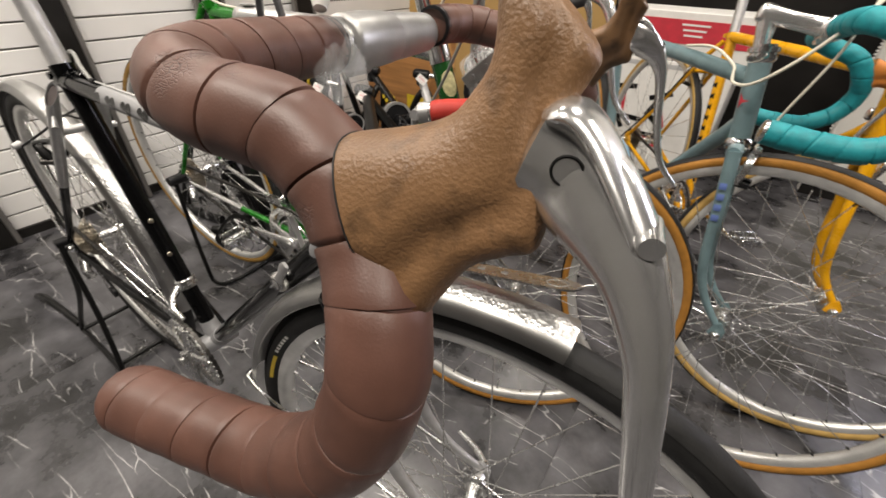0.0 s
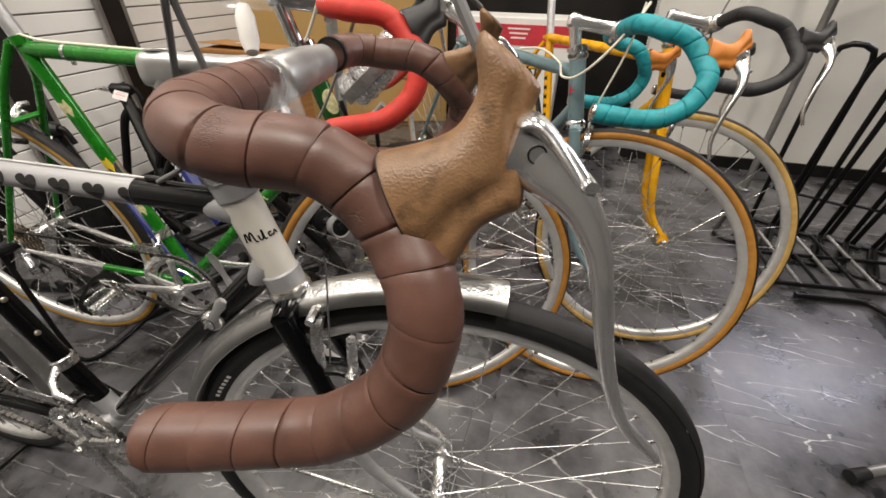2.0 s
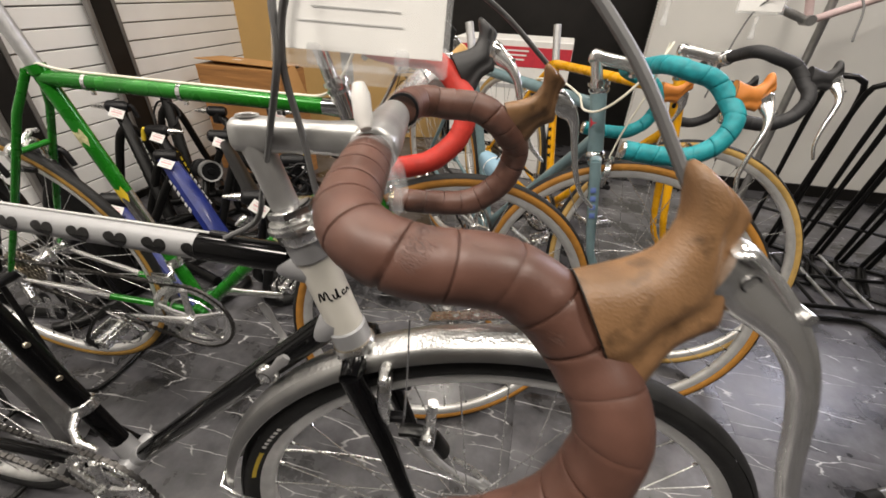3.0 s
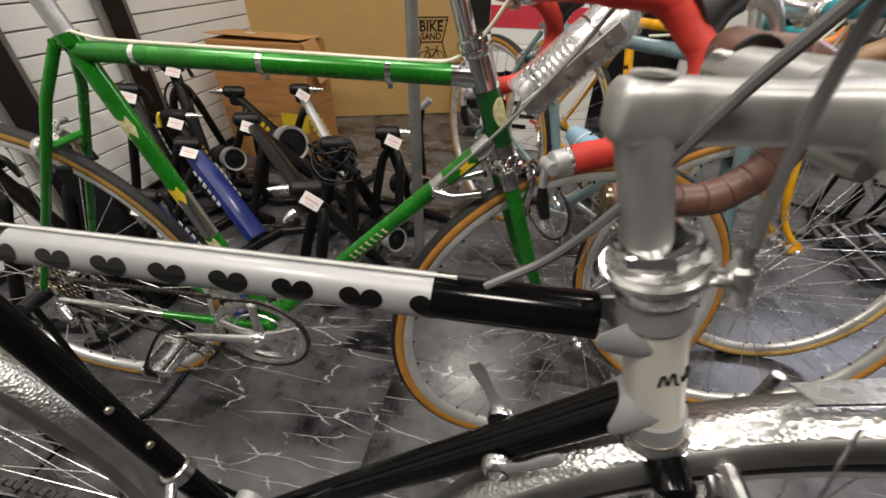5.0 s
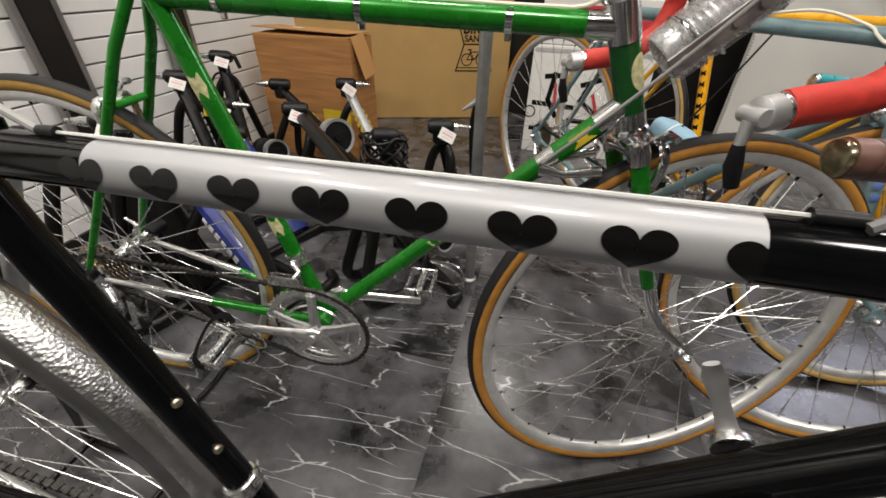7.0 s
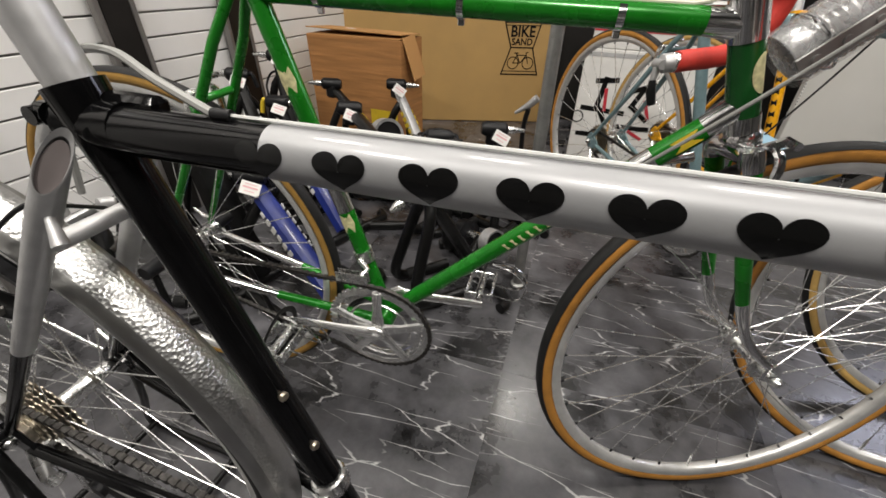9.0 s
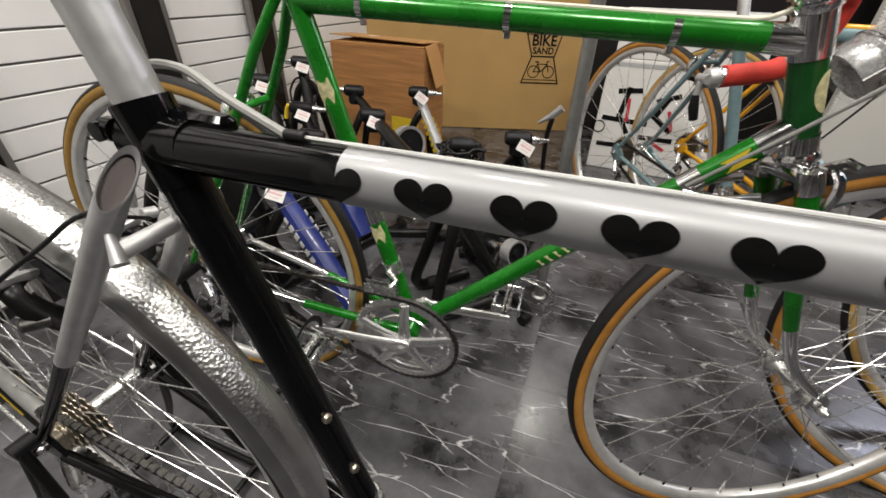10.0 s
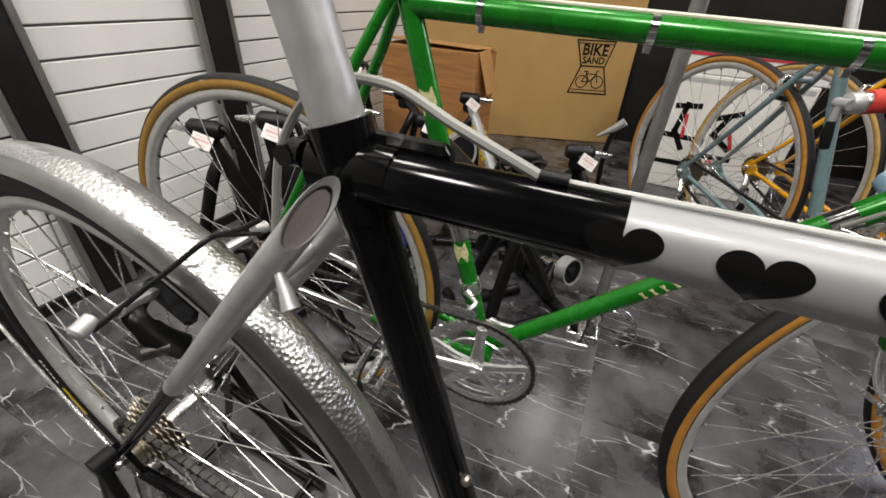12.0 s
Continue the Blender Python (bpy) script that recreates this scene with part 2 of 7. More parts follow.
CLEAR_PLASTIC = glassy("clear_plastic", 0.03, (0.93, 0.95, 0.96), 0.15)
CLEAR_PLASTIC.node_tree.nodes["Principled BSDF"].inputs["Coat Weight"].default_value = 1.0
CLEAR_WRAP = glassy("clear_wrap", 0.12, (0.85, 0.86, 0.88), 0.2)


def hammered():
    m = mat("hammered_alloy", (0.58, 0.58, 0.57), 0.34, 1.0, vary=0.06, scale=40)
    nt = m.node_tree
    b = nt.nodes["Principled BSDF"]
    tc = nt.nodes.new("ShaderNodeTexCoord")
    v = nt.nodes.new("ShaderNodeTexVoronoi")
    v.inputs["Scale"].default_value = 275
    nt.links.new(tc.outputs["Object"], v.inputs["Vector"])
    bp = nt.nodes.new("ShaderNodeBump")
    bp.inputs["Strength"].default_value, bp.inputs["Distance"].default_value = 0.55, 0.0011
    nt.links.new(v.outputs["Distance"], bp.inputs["Height"])
    nt.links.new(bp.outputs["Normal"], b.inputs["Normal"])
    return m


HAMMERED = hammered()
SKIRT = mat("smooth_fender_alloy", (0.40, 0.40, 0.39), 0.34, 1.0, vary=0.12, scale=30)
HOLLOW = mat("stay_hollow_grey", (0.27, 0.235, 0.23), 0.5, 0.3, vary=0.1)


def marble():
    m = bpy.data.materials.new("dark_marble")
    m.use_nodes = True
    nt = m.node_tree
    b = nt.nodes["Principled BSDF"]
    b.inputs["Coat Weight"].default_value, b.inputs["Coat Roughness"].default_value = 0.35, 0.24
    tc = nt.nodes.new("ShaderNodeTexCoord")
    rnd = nt.nodes.new("ShaderNodeObjectInfo")
    off = nt.nodes.new("ShaderNodeVectorMath")
    off.operation = "MULTIPLY_ADD"
    comb = nt.nodes.new("ShaderNodeCombineXYZ")
    for k in range(3):
        nt.links.new(rnd.outputs["Random"], comb.inputs[k])
    off.inputs[1].default_value = (37.0, 91.0, 13.0)
    nt.links.new(comb.outputs[0], off.inputs[0])
    nt.links.new(tc.outputs["Object"], off.inputs[2])
    # clouds
    n = nt.nodes.new("ShaderNodeTexNoise")
    n.inputs["Scale"].default_value, n.inputs["Detail"].default_value, n.inputs["Roughness"].default_value = 5.5, 9, 0.62
    nt.links.new(off.outputs[0], n.inputs["Vector"])
    cr = nt.nodes.new("ShaderNodeValToRGB")
    cr.color_ramp.elements[0].position, cr.color_ramp.elements[1].position = 0.36, 0.72
    cr.color_ramp.elements[0].color, cr.color_ramp.elements[1].color = (0.006, 0.0059, 0.0064, 1), (0.142, 0.140, 0.152, 1)
    nt.links.new(n.outputs["Fac"], cr.inputs["Fac"])

    def veins(scale, turn, width, keep, mscale, seed):
        """Thin broken lightning lines that mostly run one way."""
        mp = nt.nodes.new("ShaderNodeMapping")
        mp.vector_type = "POINT"
        mp.inputs["Location"].default_value = (seed, seed * 2.3, 0)
        mp.inputs["Rotation"].default_value = (0, 0, radians(-turn))
        mp.inputs["Scale"].default_value = (0.22, 1, 1)
        nt.links.new(off.outputs[0], mp.inputs["Vector"])
        jag = nt.nodes.new("ShaderNodeTexNoise")
        jag.inputs["Scale"].default_value, jag.inputs["Detail"].default_value = scale * 2.2, 4
        nt.links.new(mp.outputs[0], jag.inputs["Vector"])
        bent = nt.nodes.new("ShaderNodeVectorMath")
        bent.operation = "MULTIPLY_ADD"
        bent.inputs[1].default_value = (0.34 / scale,) * 3
        nt.links.new(jag.outputs["Color"], bent.inputs[0])
        nt.links.new(mp.outputs[0], bent.inputs[2])
        v = nt.nodes.new("ShaderNodeTexVoronoi")
        v.voronoi_dimensions, v.feature = "2D", "DISTANCE_TO_EDGE"
        v.inputs["Scale"].default_value = scale
        nt.links.new(bent.outputs[0], v.inputs["Vector"])
        r = nt.nodes.new("ShaderNodeMapRange")
        r.inputs["From Min"].default_value, r.inputs["From Max"].default_value = width * 0.35, width
        r.inputs["To Min"].default_value, r.inputs["To Max"].default_value = 1.0, 0.0
        nt.links.new(v.outputs["Distance"], r.inputs["Value"])
        g = nt.nodes.new("ShaderNodeTexNoise")
        g.inputs["Scale"].default_value, g.inputs["Detail"].default_value = mscale, 3
        nt.links.new(mp.outputs[0], g.inputs["Vector"])
        gr = nt.nodes.new("ShaderNodeMapRange")
        gr.inputs["From Min"].default_value, gr.inputs["From Max"].default_value = keep, keep + 0.10
        nt.links.new(g.outputs["Fac"], gr.inputs["Value"])
        mu = nt.nodes.new("ShaderNodeMath")
        mu.operation = "MULTIPLY"
        nt.links.new(r.outputs["Result"], mu.inputs[0])
        nt.links.new(gr.outputs["Result"], mu.inputs[1])
        return mu.outputs[0]

    a = veins(10.0, 50, 0.013, 0.535, 16.0, 0.0)
    c = veins(19.0, 62, 0.018, 0.540, 22.0, 3.7)
    e = veins(13.0, 40, 0.013, 0.545, 18.0, 7.1)
    big = nt.nodes.new("ShaderNodeMath")
    big.operation = "MAXIMUM"
    nt.links.new(a, big.inputs[0])
    nt.links.new(e, big.inputs[1])
    a = big.outputs[0]
    mxm = nt.nodes.new("ShaderNodeMath")
    mxm.operation = "MAXIMUM"
    nt.links.new(a, mxm.inputs[0])
    nt.links.new(c, mxm.inputs[1])
    mx = nt.nodes.new("ShaderNodeMix")
    mx.data_type = "RGBA"
    nt.links.new(mxm.outputs[0], mx.inputs["Factor"])
    nt.links.new(cr.outputs["Color"], mx.inputs["A"])
    mx.inputs["B"].default_value = (0.50, 0.496, 0.492, 1)
    nt.links.new(mx.outputs["Result"], b.inputs["Base Color"])
    rr = nt.nodes.new("ShaderNodeMapRange")
    rr.inputs["To Min"].default_value, rr.inputs["To Max"].default_value = 0.20, 0.40
    rr.inputs["From Min"].default_value, rr.inputs["From Max"].default_value = 0.3, 0.7
    nt.links.new(n.outputs["Fac"], rr.inputs["Value"])
    nt.links.new(rr.outputs["Result"], b.inputs["Roughness"])
    wv = nt.nodes.new("ShaderNodeTexNoise")
    wv.inputs["Scale"].default_value, wv.inputs["Detail"].default_value = 28, 3
    nt.links.new(off.outputs[0], wv.inputs["Vector"])
    bp = nt.nodes.new("ShaderNodeBump")
    bp.inputs["Strength"].default_value, bp.inputs["Distance"].default_value = 0.10, 0.004
    nt.links.new(wv.outputs["Fac"], bp.inputs["Height"])
    nt.links.new(bp.outputs["Normal"], b.inputs["Normal"])
    return m


MARBLE = marble()


# ---- mesh helpers ----
class Geo:
    """Vertices and faces gathered into one mesh."""

    def __init__(self):
        self.v, self.f, self.m = [], [], []

    def add(self, verts, faces, mi=0):
        k = len(self.v)
        self.v += [tuple(p) for p in verts]
        self.f += [tuple(i + k for i in f) for f in faces]
        self.m += [mi] * len(faces)
        return self

    def grid(self, rings, closed=False, caps=True, mi=0):
        n, k = len(rings[0]), len(rings)
        verts = [p for r in rings for p in r]
        faces = []
        for i in range(k if closed else k - 1):
            a, b = i * n, ((i + 1) % k) * n
            faces += [(a + j, a + (j + 1) % n, b + (j + 1) % n, b + j) for j in range(n)]
        if caps and not closed:
            faces += [tuple(range(n - 1, -1, -1)), tuple(range((k - 1) * n, k * n))]
        return self.add(verts, faces, mi)

    def tube(self, pts, r, seg=12, caps=True, flat=1.0, up=None, mi=0):
        """A tube along points; r: a number or a list; flat squeezes it along its second axis."""
        pts = [Vector(p) for p in pts]
        rs = r if isinstance(r, (list, tuple)) else [r] * len(pts)
        rings, u = [], Vector(up) if up else None
        for i, p in enumerate(pts):
            d = (pts[min(i + 1, len(pts) - 1)] - pts[max(i - 1, 0)]).normalized()
            if u is None:
                u = Vector((0, 1, 0)) if abs(d.y) < 0.9 else Vector((1, 0, 0))
            u = (u - d * u.dot(d)).normalized()
            w = d.cross(u)
            rings.append([p + rs[i] * (u * math.cos(a) + flat * w * math.sin(a)) for a in (2 * math.pi * j / seg for j in range(seg))])
        return self.grid(rings, caps=caps, mi=mi)

    def box(self, c, s, rot=None, mi=0, bevel=0.0):
        hx, hy, hz = (a / 2 for a in s)
        m = Matrix.Translation(c) @ (rot.to_4x4() if rot else Matrix())
        if bevel <= 0:
            vs = [m @ Vector((x, y, z)) for x in (-hx, hx) for y in (-hy, hy) for z in (-hz, hz)]
            return self.add(vs, [(0, 1, 3, 2), (4, 6, 7, 5), (0, 4, 5, 1), (2, 3, 7, 6), (0, 2, 6, 4), (1, 5, 7, 3)], mi)
        b = min(bevel, hx * 0.9, hy * 0.9, hz * 0.9)
        rings = []
        for z, k in ((-hz, b), (-hz + b, 0), (hz - b, 0), (hz, b)):
            x, y = hx - k, hy - k
            q = b if k == 0 else b * 0.5
            rings.append([m @ Vector(p) for p in ((-x + q, -y, z), (x - q, -y, z), (x, -y + q, z), (x, y - q, z), (x - q, y, z), (-x + q, y, z), (-x, y - q, z), (-x, -y + q, z))])
        return self.grid(rings, mi=mi)

    def lathe(self, prof, seg=24, at=(0, 0, 0), axis=(0, 1, 0), closed=False, caps=True, mi=0):
        """prof: (distance along the axis, radius)."""
        d = Vector(axis).normalized()
        u = d.orthogonal().normalized()
        w = d.cross(u)
        rings = [[Vector(at) + d * h + r * (u * math.cos(a) + w * math.sin(a)) for a in (2 * math.pi * j / seg for j in range(seg))] for h, r in prof]
        return self.grid(rings, closed=closed, caps=caps, mi=mi)

    def ring(self, R, r, seg=64, rs=8, at=(0, 0, 0), axis=(0, 1, 0), mi=0, squash=1.0):
        prof = [(r * squash * math.sin(2 * math.pi * j / rs), R + r * math.cos(2 * math.pi * j / rs)) for j in range(rs)]
        return self.lathe(prof, seg, at, axis, closed=True, mi=mi)

    def flat(self, outline, thick, m=None, mi=0):
        """A flat plate from an outline in x and z, thick along y."""
        n = len(outline)
        m = m or Matrix()
        vs = [m @ Vector((x, s * thick / 2, z)) for s in (-1, 1) for x, z in outline]
        fs = [tuple(range(n)), tuple(range(2 * n - 1, n - 1, -1))] + [(i + n, (i + 1) % n + n, (i + 1) % n, i) for i in range(n)]
        return self.add(vs, fs, mi)


def smooth_path(pts, n):
    """Catmull-Rom through the points, n steps in all, evenly spaced."""
    P = [Vector(p) for p in pts]
    P = [2 * P[0] - P[1]] + P + [2 * P[-1] - P[-2]]
    fine = []
    for i in range(1, len(P) - 2):
        a, b, c, d = P[i - 1:i + 3]
        for k in range(16):
            t = k / 16
            fine.append(0.5 * (2 * b + (c - a) * t + (2 * a - 5 * b + 4 * c - d) * t * t + (3 * b - a - 3 * c + d) * t ** 3))
    fine.append(P[-2])
    run = [0.0]
    for a, b in zip(fine, fine[1:]):
        run.append(run[-1] + (b - a).length)
    out, j = [], 0
    for k in range(n):
        s = run[-1] * k / (n - 1)
        while j < len(run) - 2 and run[j + 1] < s:
            j += 1
        t = (s - run[j]) / max(1e-9, run[j + 1] - run[j])
        out.append(fine[j].lerp(fine[j + 1], t))
    return out


def mesh_of(name, geo, mats, angle=38):
    me = bpy.data.meshes.new(name)
    me.from_pydata(geo.v, [], geo.f)
    for m in mats if isinstance(mats, (list, tuple)) else [mats]:
        me.materials.append(m)
    me.polygons.foreach_set("material_index", geo.m)
    bm = bmesh.new()
    bm.from_mesh(me)
    bmesh.ops.recalc_face_normals(bm, faces=bm.faces)
    bm.to_mesh(me)
    bm.free()
    me.shade_smooth()
    me.set_sharp_from_angle(angle=radians(angle))
    return me


def part(name, geo, mats, parent=None, label="", m=None, angle=38):
    ob = new(name, geo if isinstance(geo, bpy.types.Mesh) else mesh_of(name, geo, mats, angle))
    if parent:
        ob.parent = parent
    if m is not None:
        ob.matrix_basis = m
    return tagged(ob, label)


def thing(name, label, category, m=None, group="", kind=""):
    ob = new(name)
    ob.empty_display_size = 0.1
    if m is not None:
        ob.matrix_basis = m
    return tagged(ob, label, category, group, kind)


def text_mesh(body, size, depth=0.0004, bold=0.0):
    cu = bpy.data.curves.new("lettering", "FONT")
    cu.body, cu.size, cu.extrude, cu.align_x, cu.align_y = body, size, depth, "CENTER", "CENTER"
    cu.resolution_u, cu.offset = 3, bold
    tmp = new("lettering", cu)
    me = bpy.data.meshes.new_from_object(tmp.evaluated_get(bpy.context.evaluated_depsgraph_get()))
    bpy.data.objects.remove(tmp)
    return me


# ---- the room ----
WALL_X, WALL_Y, PANEL_Y = -1.01, 2.95, 1.55


def room():
    # dark marble floor tiles
    base = part("floor", Geo().box((1.0, 0.5, -0.03), (9.0, 9.0, 0.04)), WALL_DARK)
    tagged(base, "dark grey marble tile floor with white veins", "floor", kind="structure")
    tile = mesh_of("tile", Geo().box((0, 0, 0), (0.5998, 0.5998, 0.02), bevel=0.0003), MARBLE)
    for i in range(-4, 9):
        for j in range(-5, 6):
            part("tile", tile, None, base, m=pose(0.17 + 0.6 * i, 0.25 + 0.6 * j, -0.01, rz=random.choice((0, 180))))
    ceil = part("ceiling", Geo().box((1.0, 0.5, CEILING_Z + 0.05), (9.0, 9.0, 0.1)), CEILING_DARK)
    tagged(ceil, "plain dark grey shop ceiling", "ceiling", kind="structure")
    # slat wall with its boards
    w = part("wall_west", Geo().box((WALL_X - 0.06, 0.5, 1.35), (0.1, 9.0, 2.7)), GROOVE)
    tagged(w, "white slatwall with dark horizontal grooves", "wall", kind="structure")
    pitch = 0.0795
    board = mesh_of("board", Geo().box((0, 0, 0), (0.012, 5.6, pitch - 0.0065), bevel=0.002), SLAT_WHITE)
    for k in range(34):
        part("board", board, None, w, m=pose(WALL_X - 0.004, 0.2, 0.0135 + pitch * (k - 0.5)))
    sk = part("baseboard", Geo().box((WALL_X + 0.006, 0.2, 0.018), (0.02, 5.6, 0.036)), POST_BLACK)
    tagged(sk, "low dark baseboard under the slatwall", "baseboard", kind="structure")
    for y0, wd in ((0.340, 0.075), (0.922, 0.10), (1.44, 0.10), (-0.15, 0.10), (-0.75, 0.1)):
        p = thing("wall_post", "dark steel upright post on the slatwall", "post", pose(WALL_X + 0.03, y0, 0), group="wall posts")
        part("post", Geo().box((0, 0, 1.3), (0.05, wd, 2.6), bevel=0.003), POST_BLACK, p)
        for s in (-1, 1):
            part("edge", Geo().box((0.012, s * (wd / 2 + 0.010), 1.3), (0.03, 0.018, 2.6), bevel=0.003), POST_GREY, p)
    for nm, c, s in (("wall_north", (1.0, WALL_Y + 0.05, 1.35), (9, 0.1, 2.7)), ("wall_east", (5.0, 0.5, 1.35), (0.1, 9, 2.7)), ("wall_south", (1.0, -3.0, 1.35), (9, 0.1, 2.7))):
        o = part(nm, Geo().box(c, s), WALL_DARK if nm == "wall_north" else SHOP_DARK)
        tagged(o, "plain dark shop wall" if nm == "wall_north" else "plain grey shop wall", "wall", kind="structure")
    for px, py in PANELS:
        t = thing("ceiling_light", "round recessed white ceiling downlight", "lamp", pose(px, py, CEILING_Z), group="ceiling lights")
        part("rim", Geo().lathe([(0.0, 0.165), (-0.012, 0.165), (-0.05, 0.158), (-0.05, 0.152), (-0.01, 0.15)], 28, axis=(0, 0, 1), caps=False), PANEL_WHITE, t)
    # added panel behind that cool lamp, out of view; the true source is unknown
    t = thing("floor_sheen_panel", "unseen cool light panel added for the bluish floor reflection", "lamp", pose(3.2, 2.445, 1.75))
    part("housing", Geo().box((0, -0.012, 0), (1.26, 0.03, 0.76), bevel=0.004), PANEL_WHITE, t)
    pn = thing("white_partition", "white painted partition panel with a dark base strip", "wall panel", pose(1.57, 2.45, 0), kind="structure")
    part("panel", Geo().box((1.5, 0.03, 1.35), (3.0, 0.06, 2.69), bevel=0.004), PANEL_WHITE, pn)
    part("base_strip", Geo().box((1.5, -0.008, 0.035), (3.0, 0.014, 0.07), bevel=0.002), POST_BLACK, pn)
    bc = thing("bead_chain", "hanging ball chain of pale metal beads beside the partition", "chain", pose(1.552, 2.41, 0))
    part("cord", Geo().tube([(0, 0, 0.34), (0.0, 0, 2.6)], 0.002, 6), BLACK_PLASTIC, bc)
    bead = mesh_of("bead", Geo().lathe([(-0.005, 0.001), (-0.0035, 0.0042), (0, 0.005), (0.0035, 0.0042), (0.005, 0.001)], 8, axis=(0, 0, 1)), PAPER)
    for k in range(70):
        part("bead", bead, None, bc, m=pose(0, 0, 0.345 + 0.014 * k))


room()
# ---- bicycles ----
def wheel(parent, m, r=0.335, tyre_w=0.013, tread=RUBBER, side=GUM, rim=RIM_ALLOY, spokes=32, label="", hub=ALLOY, rim_w=0.011, front=True, flange=0.022, spoke_mat=SPOKE_STEEL, side_label=""):
    """A spoked wheel about the y axis: rim > tyre, hub, spokes, valve, nipples."""
    rt = tyre_w
    rr = r - 2 * rt + 0.004
    g = Geo()
    prof = [(-rim_w, rr), (-rim_w, rr - 0.005), (-rim_w * 0.95, rr - 0.011), (-rim_w * 0.55, rr - 0.0165), (0, rr - 0.018), (rim_w * 0.55, rr - 0.0165), (rim_w * 0.95, rr - 0.011), (rim_w, rr - 0.005), (rim_w, rr), (rim_w * 0.6, rr - 0.004), (-rim_w * 0.6, rr - 0.004)]
    g.lathe(prof, 72, closed=True)
    w = part("wheel", g, rim, parent, label, m)
    g = Geo()
    c = r - rt
    def pt(a):
        return (rt * 1.03 * math.sin(a), c + rt * math.cos(a))
    tread_a = [math.radians(a) for a in (-62, -45, -30, -15, 0, 15, 30, 45, 62)]
    # tread crown, slightly proud, then sidewalls
    g.lathe([(h * 1.02, q + 0.0012) for h, q in map(pt, tread_a)], 96, caps=False, mi=0)
    for s in (-1, 1):
        g.lathe([(s * h, q) for h, q in map(pt, [math.radians(a) for a in (60, 78, 95, 112, 128, 145)])], 96, caps=False, mi=1)
    part("tyre", g, [tread, side], w, side_label)
    g = Geo()
    hw = 0.05 if front else 0.062
    g.lathe([(-hw, 0.004), (-hw, 0.009), (-hw + 0.008, 0.012), (-0.033, 0.011), (-0.032, flange), (-0.029, flange), (-0.027, 0.013), (-0.015, 0.010), (0.015, 0.010), (0.027, 0.013), (0.029, flange), (0.032, flange), (0.033, 0.011), (hw - 0.008, 0.012), (hw, 0.009), (hw, 0.004)], 20)
    for s in (-1, 1):
        g.lathe([(s * hw, 0.005), (s * (hw + 0.008), 0.0085), (s * (hw + 0.014), 0.0085), (s * (hw + 0.02), 0.004)], 12)
    g.tube([(0.0, hw + 0.016, 0.0), (-0.02, hw + 0.024, 0.012), (-0.05, hw + 0.027, 0.03)], [0.004, 0.005, 0.003], 8)
    part("hub", g, hub, w)
    sp = mesh_of("spoke", Geo().tube([(0, 0, 0), (1, 0, 0)], 0.00098, 5), spoke_mat)
    nip = Geo()
    for k in range(spokes):
        a = 2 * math.pi * k / spokes
        s = 1 if k % 2 else -1
        cross = 0.9 * (1 if (k // 2) % 2 else -1)
        p = Vector((flange * math.cos(a + cross * 1.15), s * 0.030, flange * math.sin(a + cross * 1.15)))
        q = Vector((math.cos(a), 0, math.sin(a))) * (rr - 0.014)
        d = q - p
        part("spoke", sp, None, w, m=Matrix.Translation(p) @ d.to_track_quat("X", "Z").to_matrix().to_4x4() @ Matrix.Diagonal((d.length, 1, 1, 1)))
        e = q.normalized()
        nip.tube([q - e * 0.010, q + e * 0.002], 0.0022, 6)
    tagged(part("nipples", nip, BLACK_PLASTIC if side is not RUBBER else ALLOY, w), kind="stuff")
    g = Geo().tube([(0, 0, -(rr - 0.012)), (0, 0, -(rr - 0.05))], [0.003, 0.0025], 8)
    part("valve", g, ALLOY, w)
    return w


def tyre_mark(w, r, rt, a0, a1, mat_, name="tyre_label", h0=100, h1=118):
    """A printed arc on both sidewalls of a wheel's tyre."""
    c = r - rt
    for s in (-1, 1):
        rings = []
        for k in range(9):
            a = radians(a0 + (a1 - a0) * k / 8)
            rings.append([Vector((math.cos(a), 0, math.sin(a))) * (c + 1.03 * rt * math.cos(radians(h))) + Vector((0, s * (rt * 1.06 * math.sin(radians(h)) + 0.0002), 0)) for h in (h0, (h0 + h1) / 2, h1)])
        g = Geo()
        g.add([p for q in rings for p in q], [(3 * i + j, 3 * i + j + 1, 3 * i + j + 4, 3 * i + j + 3) for i in range(8) for j in range(2)])
        part(name, g, mat_, w)


